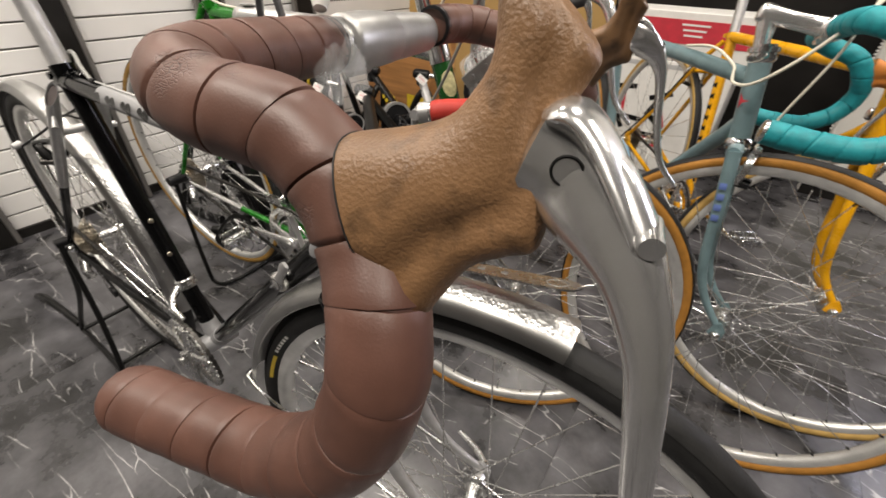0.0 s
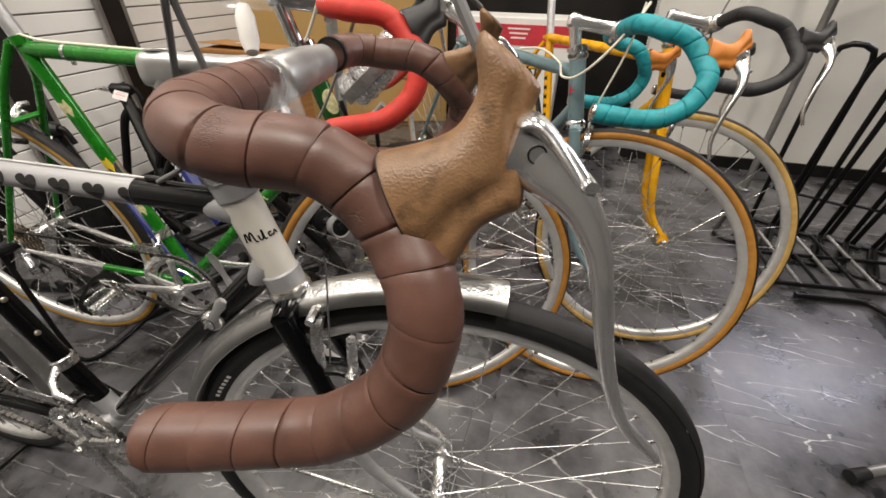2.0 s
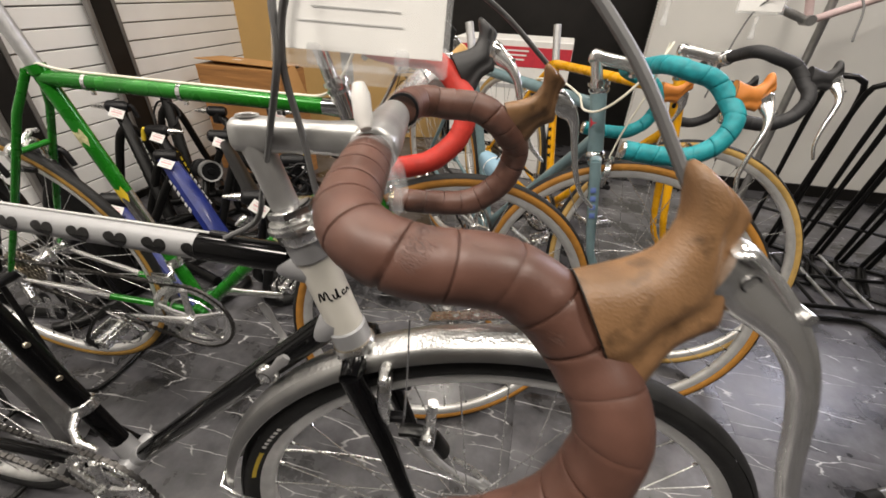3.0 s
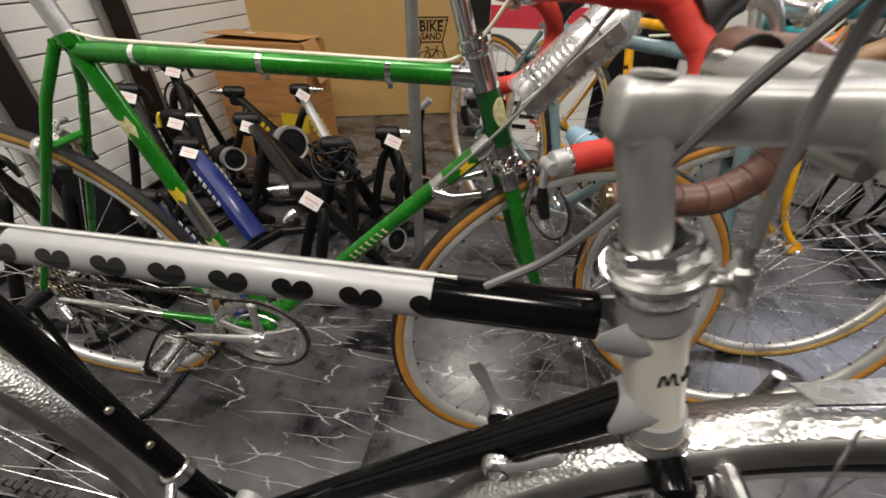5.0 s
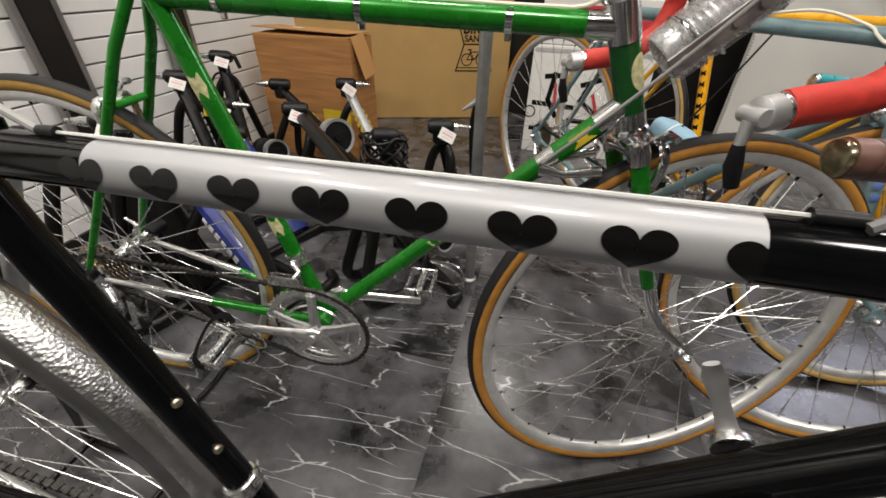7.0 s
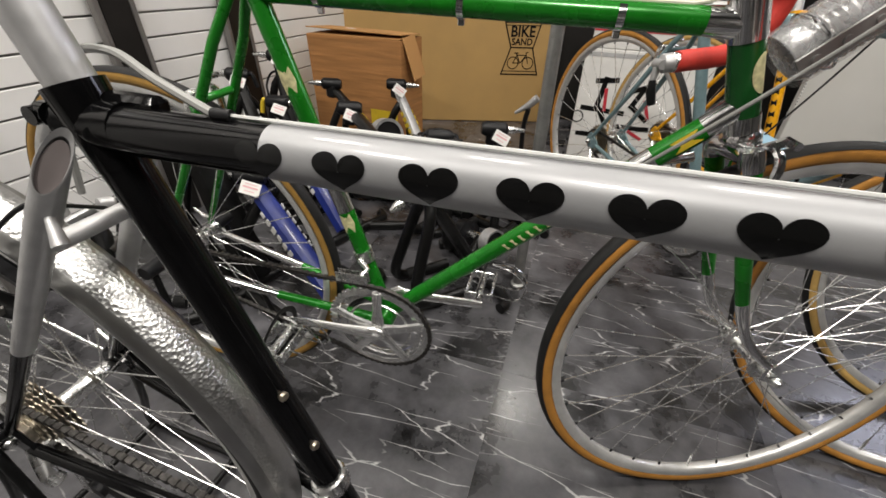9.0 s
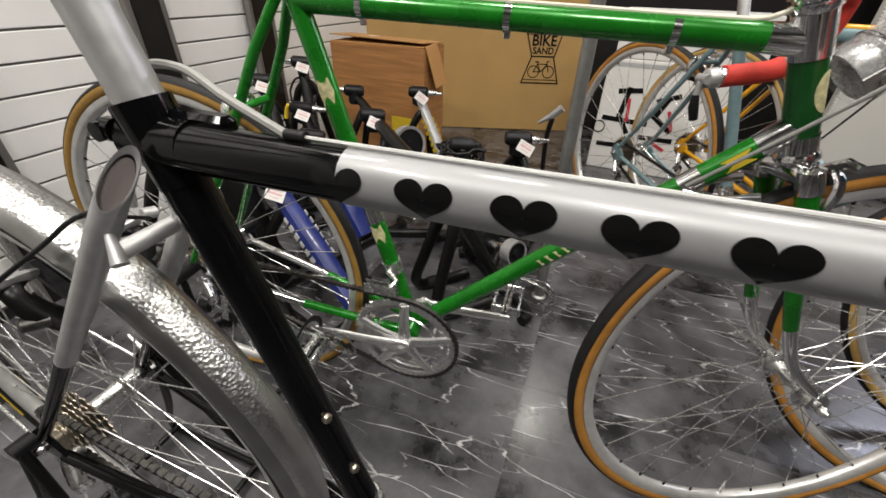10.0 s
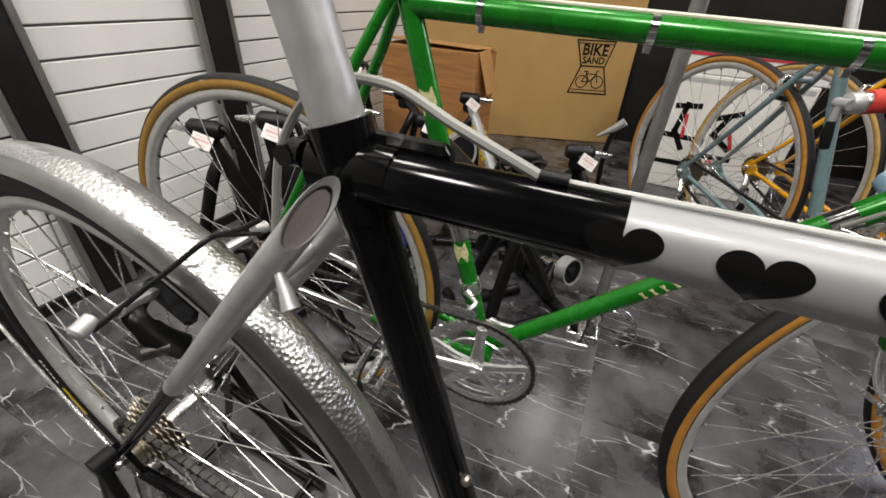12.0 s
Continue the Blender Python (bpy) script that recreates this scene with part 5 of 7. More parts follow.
    # brakes
    caliper(b, SF @ Matrix.Translation(hb - ha * 0.03 + Vector((0.02, 0, 0))), ALLOY, 0.06)
    # rear brake behind the stays: dark arms, pale barrels, black straddle cable
    for s in (-1, 1):
        arm = part("brake_arm", Geo().tube(smooth_path([(0.106, s * 0.036, 0.608), (0.100, s * 0.048, 0.628), (0.092, s * 0.052, 0.648), (0.078, s * 0.040, 0.648)], 14), [0.010] * 7 + [0.008] * 7, 10, flat=0.6), BLACK_STEEL, b)
        part("arm_plate", Geo().tube([(0.074, s * 0.030, 0.644), (0.083, s * 0.044, 0.651), (0.090, s * 0.060, 0.656)], [0.0085, 0.010, 0.0075], 12, flat=0.55), SATIN, arm)
        part("barrel", Geo().lathe([(-0.008, 0.004), (-0.007, 0.0062), (0.006, 0.0062), (0.008, 0.004)], 16, at=(0.081, s * 0.077, 0.653), axis=(0.2, s, -0.2)), SATIN, arm)
        part("brake_pad", Geo().box((0.084, s * 0.022, 0.636), (0.05, 0.012, 0.013), Euler((0, 0.5, 0)).to_matrix(), bevel=0.003), BLACK_PLASTIC, arm)
        part("pivot_bolt", Geo().lathe([(-0.006, 0.006), (0.012, 0.0065), (0.014, 0.004)], 12, at=(0.102, s * 0.050, 0.618), axis=(-0.5, s, 0.2)), STEEL_DARK, arm)
    cable(b, [(0.084, -0.074, 0.649), (0.096, -0.050, 0.664), (0.112, -0.024, 0.682), (0.129, -0.004, 0.699), (0.112, 0.024, 0.682), (0.084, 0.074, 0.649)], 0.0021, BLACK_PLASTIC, name="straddle_cable", n=30)
    cable(b, [(0.129, 0.0, 0.699), (0.151, 0.006, 0.708), (0.164, 0.013, 0.716)], 0.002, BLACK_PLASTIC, name="brake_wire", n=8)
    # drivetrain
    chainring(b, Matrix.Translation(bb + Vector((0, -0.05, 0))), 40, 5, ALLOY, arm_angle=-75, both=False, pedals=False)
    chain(b, bb, rh, -0.046, 0.08, 0.040, STEEL_DARK)
    cassette(b, rh, -0.020, 0.052, 0.024, 8)
    derailleur(b, rh, -0.058, ALLOY)
    # shift levers on the down tube
    sp = bb.lerp(dt1, 0.795)
    dd = (dt1 - bb).normalized()
    for s, fwd_, up in ((-1, 1.0, 0.12), (1, 0.30, 0.95)):
        q = sp + Vector((0, s * 0.017, 0))
        nrm = Vector((-dd.z, 0, dd.x))
        e = (dd * fwd_ + nrm * up).normalized()
        o_ = Vector((0, s, 0))
        lv = part("shift_lever", Geo().tube([q + o_ * 0.005, q + e * 0.012 + o_ * 0.008, q + e * 0.032 + o_ * 0.011, q + e * 0.052 + o_ * 0.013, q + e * 0.062 + o_ * 0.013], [0.0095, 0.0060, 0.0048, 0.0068, 0.0045], 12, flat=0.42, up=tuple(e.cross(o_))), SATIN, b)
        g = Geo().lathe([(0, 0.0125), (0.005, 0.0130), (0.009, 0.0105), (0.011, 0.006)], 20, at=q, axis=(0, s, 0))
        g.tube([q + o_ * 0.011 - dd * 0.006, q + o_ * 0.016, q + o_ * 0.011 + dd * 0.006], 0.0014, 8)
        part("lever_boss", g, ALLOY, lv)
        part("washer", Geo().lathe([(0.0088, 0.0085), (0.0105, 0.0085), (0.0105, 0.007), (0.0088, 0.007)], 18, at=q, axis=(0, s, 0)), STEEL_DARK, lv)
    fp = bb.lerp(V["st"], 0.27)
    g = Geo().lathe([(-0.010, 0.0165), (-0.008, 0.0185), (0.008, 0.0185), (0.010, 0.0165)], 20, at=fp, axis=a)
    g.tube([fp + Vector((0.004, -0.016, 0)), fp + Vector((0.012, -0.034, -0.01)), fp + Vector((0.03, -0.046, -0.02)), fp + Vector((0.06, -0.046, -0.028))], [0.007, 0.006, 0.0065, 0.004], 10)
    g.box(fp + Vector((-0.01, -0.052, -0.03)), (0.075, 0.0018, 0.022), bevel=0.0005)
    part("front_derailleur", g, ALLOY, b)
    # stem and bars
    top = Vector((0.7865, 0, 0.903))
    C = (0.886, 0, 0.902)
    quill_stem(b, S, top, C, STEM_ALLOY, 0.0132, 0.085, axis=tuple(ha))
    drop_bar(b, C, S, LEATHER, HOOD_BROWN, LEVER_ALLOY, back=0.0149, r=0.0160, pitch=0.0225, ridge=0.0005, lip=0.0013, plug=LEATHER, plug_far=PLUG_BRONZE, tape_label="brown leather wrapped bar tape with visible overlaps", n=520, seg=36, bare=0.045, bare_far=0.105, far=(0.012, -0.015, 0.010))
    part("clamp_sleeve", Geo().lathe([(0.02, 0.0165), (0.03, 0.0172), (0.055, 0.0168), (0.093, 0.0155), (0.095, 0.013)], 24, at=C), STEM_ALLOY, b, m=S)
    # front brake arms on the fork blades
    for s in (-1, 1):
        arm = part("brake_arm", Geo().tube(smooth_path([(0.920, s * 0.056, 0.648), (0.935, s * 0.056, 0.652), (0.950, s * 0.054, 0.645), (0.962, s * 0.050, 0.62)], 12), [0.007] * 6 + [0.009] * 6, 10, flat=0.7), BLACK_STEEL, b)
        part("brake_post", Geo().tube([(0.947, s * 0.056, 0.654), (0.951, s * 0.057, 0.70)], [0.0052, 0.0046], 12), ALLOY, arm)
        part("pivot_bolt", Geo().lathe([(-0.006, 0.006), (0.010, 0.0068), (0.012, 0.004)], 12, at=(0.948, s * 0.058, 0.652), axis=(0, s, 0)), ALLOY, arm)
    # cables
    cable(b, [(0.175, 0.014, 0.71), (0.188, 0.020, 0.770), (0.222, 0.022, 0.810), (0.268, 0.016, 0.817), (0.310, 0.006, 0.806), (0.350, 0.0, 0.794)], 0.0027, CABLE_GREY, name="brake_cable", n=90)
    part("cable_stop", Geo().tube([on(0.350) + Vector((0, 0, 0.0165)), on(0.362) + Vector((0, 0, 0.0165))], 0.0032, 10), BLACK_PLASTIC, b)
    part("cable_wire", Geo().tube([on(0.362) + Vector((0, 0, 0.0165)), on(0.715) + Vector((0, 0, 0.0165))], 0.0011, 6), WIRE_BRIGHT, b)
    part("cable_stop", Geo().tube([on(0.712) + Vector((0, 0, 0.0165)), on(0.73) + Vector((0, 0, 0.0165))], 0.0034, 10), BLACK_PLASTIC, b)
    cable(b, [(0.729, 0.002, 0.796), (0.763, 0.009, 0.817), (0.788, -0.003, 0.86), (0.813, -0.013, 0.914), (0.836, -0.024, 0.964), (0.838, -0.012, 1.009), (0.868, 0.038, 1.025), (0.91, 0.11, 1.016), (0.955, 0.17, 0.986), (1.004, 0.207, 0.94)], 0.0026, CABLE_DARK, name="brake_cable", n=70)
    cable(b, [(1.063, -0.108, 0.940), (1.031, -0.09, 0.986), (0.992, -0.071, 1.021), (0.941, -0.055, 1.035), (0.891, -0.039, 1.028), (0.852, -0.026, 1.002), (0.837, -0.021, 0.96), (0.838, -0.013, 0.911), (0.841, -0.012, 0.870), (0.844, -0.012, 0.850)], 0.0026, CABLE_DARK, name="brake_cable", n=70)
    # brake cable hanger: a washer under the locknut with an arm and a barrel
    hc = ht + ha * 0.0155
    g = Geo().lathe([(-0.0018, 0.0205), (-0.0018, 0.0262), (0.0018, 0.0262), (0.0018, 0.0205)], 32, at=hc, axis=ha)
    g.tube([hc + Vector((0.016, -0.010, 0.002)), hc + Vector((0.024, -0.012, 0.005)), hc + Vector((0.033, -0.012, 0.002))], [0.0085, 0.0070, 0.0060], 12, flat=0.45, up=(0, 1, 0))
    hang = part("cable_hanger", g, ALLOY, b, "polished cable hanger plate over a brass ring")
    part("barrel", Geo().lathe([(-0.012, 0.0050), (-0.010, 0.0062), (0.010, 0.0062), (0.012, 0.0042), (0.022, 0.0036)], 16, at=hc + Vector((0.034, -0.012, 0.002)), axis=ha), ALLOY, hang)
    part("locknut", Geo().lathe([(0.0085, 0.0200), (0.0095, 0.0212), (0.0150, 0.0212), (0.0160, 0.0195), (0.017, 0.015)], 6, at=hc, axis=ha), CHROME, hang)
    cable(b, [(0.922, -0.03, 0.765), (0.923, -0.045, 0.70), (0.922, -0.055, 0.65)], 0.0009, CHROME, name="brake_wire", n=8)
    # clear price tag holder clipped on the bar
    t = thing("price_tag_holder", "clear plastic price tag holder with white card clipped on a handlebar", "price tag", pose(0, 0, 0))
    g = Geo().tube([(0.9214, -0.048, 0.878), (0.917, -0.045, 0.892), (0.908, -0.040, 0.906), (0.900, -0.034, 0.914)], [0.006, 0.011, 0.013, 0.010], 10, flat=0.5)
    g.tube([(0.9160, -0.020, 0.880), (0.912, -0.022, 0.895), (0.904, -0.026, 0.908)], [0.007, 0.011, 0.011], 10, flat=0.5)
    part("clip", g, CLEAR_PLASTIC, t)
    part("clip_hinge", Geo().lathe([(-0.014, 0.004), (-0.013, 0.0055), (0.013, 0.0055), (0.014, 0.004)], 14, at=(0.898, -0.030, 0.916), axis=(0.9, 0.4, 0)), CLEAR_PLASTIC, t)
    part("neck", Geo().tube([(0.893, -0.026, 0.924), (0.890, -0.022, 0.930), (0.888, -0.019, 0.944), (0.886, -0.016, 0.950)], [0.004, 0.0062, 0.0062, 0.004], 14), PAPER, t)
    rot = Euler((-0.28, 0.03, 0.09)).to_matrix()
    low = Vector((0.8815, -0.006, 0.957))
    def at_(x_, y_, z_):
        return low + rot @ Vector((x_, y_, z_))
    part("sleeve", Geo().box(at_(0, 0, 0.036), (0.118, 0.005, 0.076), rot, bevel=0.002), CLEAR_PLASTIC, t)
    part("card", Geo().box(at_(0, 0, 0.041), (0.110, 0.0012, 0.064), rot), PAPER, t)
    part("sleeve_foot", Geo().box(at_(0.004, -0.002, -0.004), (0.040, 0.009, 0.012), rot, bevel=0.003), CLEAR_PLASTIC, t)
    for dx in (-0.028, 0.030):
        part("snap", Geo().box(at_(dx, -0.004, 0.006), (0.009, 0.006, 0.013), rot, bevel=0.0015), CLEAR_WRAP, t)
    g = Geo()
    for k in range(5):
        g.box(at_(-0.006 + 0.004 * (k % 3), -0.0012, 0.026 + 0.0085 * k), (0.070 - 0.012 * (k % 3), 0.0005, 0.0004), rot)
    part("card_print", g, INK_GREY, t)
    return b, S, G


hero, HERO_S, HERO_G = touring_bike()

# ---- the other bicycles ----
GREEN_G = dict(rh=(0, 0, 0.376), bb=(0.442, 0, 0.293), st=(0.288, 0, 0.858), tt=(0.292, 0, 0.838), ht=(0.871, 0, 0.848), hb=(0.917, 0, 0.711), fh=(1.076, 0, 0.350), ss=(0.276, 0, 0.848), r=0.350)
green_bike, GREEN_S = road_bike("green_road_bicycle", "green vintage road bicycle with chromed ends and red bar tape", (-0.198, 0.343), 4.67, GREEN_G, GREEN_PAINT, 17.5, TAPE_RED, HOOD_BLACK, tip=CHROME, chromed=CHROME, lug=CHROME, stem_mat=CHROME, head=DARK_GREEN, seatpost=0.12, stem_top=(0.838, 0, 0.933), C=(0.925, 0, 0.922), bar=dict(half=0.190, back=0.002, r=0.0145, pitch=0.06, ridge=0.0003, lip=0.0, barend=True), crank_mat=LEVER_ALLOY, split=0.55, ring=50, rear_side=GUM_OCHRE, clip=True, ring_angle=183, lean=1.35)
CEL_G = dict(rh=(0, 0, 0.385), bb=(0.43, 0, 0.285), st=(0.25, 0, 0.80), tt=(0.253, 0, 0.79), ht=(0.827, 0, 0.823), hb=(0.856, 0, 0.699), fh=(0.992, 0, 0.350), ss=(0.242, 0, 0.775), r=0.350)
cel_bike, CEL_S = road_bike("celeste_road_bicycle", "pale blue green road bicycle with teal tape and orange hoods", (0.637, 1.371), -52.4, CEL_G, CELESTE_PAINT, 48, TAPE_TEAL, HOOD_ORANGE, crank_mat=LEVER_ALLOY, stem_mat=LEVER_ALLOY, seatpost=0.12, stem_top=(0.803, 0, 0.890), C=(0.896, 0, 0.884), bar=dict(half=0.208, back=0.03, r=0.0155, pitch=0.032, ridge=0.0009, tip=4, hood_tip=24), lean=1.0, bar_turn=9)
YEL_G = dict(rh=(0, 0, 0.36), bb=(0.43, 0, 0.28), st=(0.274, 0, 0.793), tt=(0.277, 0, 0.785), ht=(0.809, 0, 0.823), hb=(0.846, 0, 0.681), fh=(0.977, 0, 0.350), ss=(0.266, 0, 0.77), r=0.350)
yel_bike, YEL_S = road_bike("yellow_road_bicycle", "yellow road bicycle with black taped bars and pale gumwall tyres", (0.844, 1.590), -54.4, YEL_G, YELLOW_PAINT, 57, TAPE_BLACK, HOOD_BLACK, stem_mat=LEVER_ALLOY, seatpost=0.12, side=GUM_PALE, stem_top=(0.786, 0, 0.89), C=(0.885, 0, 0.893), bar=dict(half=0.20, back=0.015, r=0.0135, pitch=0.03, ridge=0.0004, lip=0.0003, tip=4, hood_tip=18), lean=-4)
# ---- boxes against the far wall ----
def stroke(geo, pts, w, m, y=0.0):
    """A thin flat line through points in x and z, as raised ink."""
    for a, b in zip(pts, pts[1:]):
        a, b = Vector((a[0], 0, a[1])), Vector((b[0], 0, b[1]))
        d = b - a
        x_, y_ = d.normalized(), Vector((0, 1, 0))
        rot = Matrix((x_, y_, x_.cross(y_))).transposed()
        geo.box(m @ ((a + b) / 2 + Vector((0, y, 0))), (d.length + w, 0.0012, w), m.to_3x3() @ rot)


def circle(cx, cz, r, n=20):
    return [(cx + r * math.cos(2 * math.pi * k / n), cz + r * math.sin(2 * math.pi * k / n)) for k in range(n + 1)]


def bicycle_carton():
    # local x runs from the far end to the near right-hand corner at x = 0
    t = thing("bicycle_carton", "large flat tan cardboard bicycle carton with a printed mark", "box", pose(0.31, 2.83, 0, -2, 0, 19))
    part("carton", Geo().box((-0.80, 0.10, 0.55), (1.6, 0.2, 1.10), bevel=0.006), CARD_PALE, t)
    part("flap_seam", Geo().box((-0.80, -0.002, 0.985), (1.58, 0.003, 0.004)), CARD_BROWN, t)
    M = Matrix.Translation((-0.243, -0.002, 0.468))
    g = Geo()
    w = 0.0075
    stroke(g, [(-0.118, 0.155), (0.112, 0.155), (0.076, 0.010), (-0.070, 0.010), (-0.118, 0.155)], w, M)
    stroke(g, [(-0.108, 0.138), (0.104, 0.138)], w * 0.6, M)
    stroke(g, [(-0.070, 0.010), (0.072, 0.010), (0.122, -0.152), (-0.122, -0.152), (-0.070, 0.010)], w, M)
    stroke(g, [(-0.112, -0.132), (0.112, -0.132)], w * 0.6, M)
    stroke(g, circle(-0.048, -0.082, 0.036), 0.005, M)
    stroke(g, circle(0.050, -0.082, 0.036), 0.005, M)
    stroke(g, [(-0.048, -0.082), (-0.024, -0.035), (0.036, -0.035), (0.0, -0.082), (-0.048, -0.082)], 0.005, M)
    stroke(g, [(-0.030, -0.024), (0.0, -0.082)], 0.005, M)
    stroke(g, [(0.050, -0.082), (0.034, -0.020), (0.048, -0.016)], 0.005, M)
    stroke(g, [(-0.040, -0.022), (-0.018, -0.022)], 0.006, M)
    part("printed_mark", g, INK_BLACK, t)
    for body, sz, zz in (("BIKE", 0.088, 0.100), ("SAND", 0.056, 0.042)):
        me = text_mesh(body, sz, bold=sz * 0.022)
        me.materials.append(INK_BLACK)
        part("lettering", me, None, t, m=M @ pose(0, -0.001, zz, 90, 0, 0) @ Matrix.Diagonal((0.92, 1.0, 1, 1)))
    return t


def open_carton():
    t = thing("brown_carton", "open brown cardboard carton with one side flap hanging out", "box", pose(-0.588, 1.872, 0, 0, 0, -5.5))
    w, d, h, th = 0.545, 0.215, 0.603, 0.005
    part("front_side", Geo().box((0, -d / 2, h / 2), (w, th, h), bevel=0.001), CARD_BROWN, t)
    part("back_side", Geo().box((0, d / 2, h / 2), (w, th, h), bevel=0.001), CARD_BROWN, t)
    for s in (-1, 1):
        part("end_side", Geo().box((s * w / 2, 0, h / 2), (th, d, h), bevel=0.001), CARD_BROWN, t)
    part("bottom", Geo().box((0, 0, 0.006), (w, d, th)), CARD_BROWN, t)
    # the back flap lies over the front one and gapes towards its free edge
    part("top_flap", Geo().box((-0.006, 0.004, h + 0.020), (w + 0.004, d * 0.96, th), Euler((-0.06, 0.012, 0)).to_matrix(), bevel=0.001), CARD_TAN, t)
    part("top_flap", Geo().box((0.004, -d * 0.27, h + 0.003), (w - 0.02, d * 0.45, th), Euler((0.03, -0.01, 0)).to_matrix(), bevel=0.001), CARD_TAN, t)
    part("side_flap", Geo().box((w / 2 + 0.026, -0.020, h - 0.078), (th, d * 0.56, 0.19), Euler((0.10, -0.27, 0)).to_matrix(), bevel=0.001), CARD_TAN, t)
    part("yellow_print", Geo().box((0.165, -d / 2 - 0.004, 0.225), (0.16, 0.002, 0.10)), DECAL_YELLOW, t)
    part("paper_label", Geo().box((-0.085, 0.012, h + 0.0232), (0.05, 0.028, 0.0012), Euler((-0.06, 0.012, 0)).to_matrix()), PAPER, t)
    return t


def printed_cartons():
    t = thing("white_carton", "white carton printed with dark machine parts", "box", pose(0.80, 2.36, 0, 0, 0, -3))
    part("carton", Geo().box((0, 0, 0.285), (0.60, 0.32, 0.57), bevel=0.005), PAPER, t)
    M = Matrix.Translation((-0.06, -0.161, 0.28))
    g = Geo()
    for P in ([(-0.15, 0.14), (-0.06, 0.15)], [(-0.11, 0.15), (-0.13, 0.02), (-0.08, -0.06)], [(-0.2, 0.0), (0.0, -0.01)], [(-0.2, -0.14), (0.02, -0.14)], [(0.04, 0.11), (0.12, 0.14)], [(0.08, 0.12), (0.04, 0.03), (0.12, -0.03)], [(0.0, -0.08), (0.14, -0.08)]):
        stroke(g, P, 0.025, M)
    stroke(g, circle(-0.22, -0.05, 0.03), 0.006, M)
    part("print", g, INK_BLACK, t)
    for P in ([(-0.10, 0.10), (-0.09, 0.0)], [(0.1, 0.06), (0.13, -0.02)], [(0.06, -0.1), (0.12, -0.13)]):
        g = Geo()
        stroke(g, P, 0.016, M, -0.0014)
        part("red_print", g, INK_RED, t)
    part("tape_strip", Geo().box((0, -0.1605, 0.545), (0.58, 0.002, 0.02)), INK_GREY, t)
    r = thing("red_band_carton", "white carton with a red band, lying on another carton", "box", pose(0.84, 2.36, 0.5715, 0, 0, -3))
    part("carton", Geo().box((0, 0, 0.105), (0.64, 0.32, 0.21), bevel=0.004), PAPER, r)
    part("red_band", Geo().box((0, -0.161, 0.128), (0.636, 0.003, 0.10)), INK_RED, r)
    g = Geo()
    for k in range(3):
        g.box((0.03, -0.1635, 0.158 - 0.022 * k), (0.12 - 0.02 * k, 0.002, 0.008))
    part("print_bars", g, PAPER, r)


bicycle_carton()
open_carton()
printed_cartons()

# grey floor pole
t = thing("floor_pole", "slim grey metal pole standing on a round foot", "pole", pose(0.4425, 0.92, 0))
part("pole", Geo().lathe([(0.0, 0.0165), (2.66, 0.0165)], 16, axis=(0, 0, 1)), GREY_STEEL, t)
part("foot", Geo().lathe([(0.001, 0.024), (0.008, 0.024), (0.014, 0.016)], 16, axis=(0, 0, 1)), GREY_STEEL, t)
t = thing("display_pole", "slim grey metal display pole by the partition", "pole", pose(2.20, 2.12, 0))
part("pole", Geo().lathe([(0.0, 0.017), (2.66, 0.017)], 16, axis=(0, 0, 1)), GREY_STEEL, t)
part("foot", Geo().lathe([(0.001, 0.03), (0.008, 0.03), (0.014, 0.02)], 16, axis=(0, 0, 1)), GREY_STEEL, t)


# ---- home trainers on the floor ----
def price_tag(parent, at, rot, w=0.056, h=0.038):
    g = Geo().box((0, 0, 0), (w, 0.0012, h))
    m = Matrix.Translation(at) @ rot.to_4x4()
    p = part("price_tag", g, PAPER, parent, m=m)
    g = Geo()
    for k, (ww, zz) in enumerate(((0.6, 0.30), (0.74, 0.06), (0.5, -0.24))):
        g.box((0, -0.0012, h * zz), (w * ww, 0.0008, h * (0.05, 0.13, 0.05)[k]))
    part("print", g, INK_PINK, p)


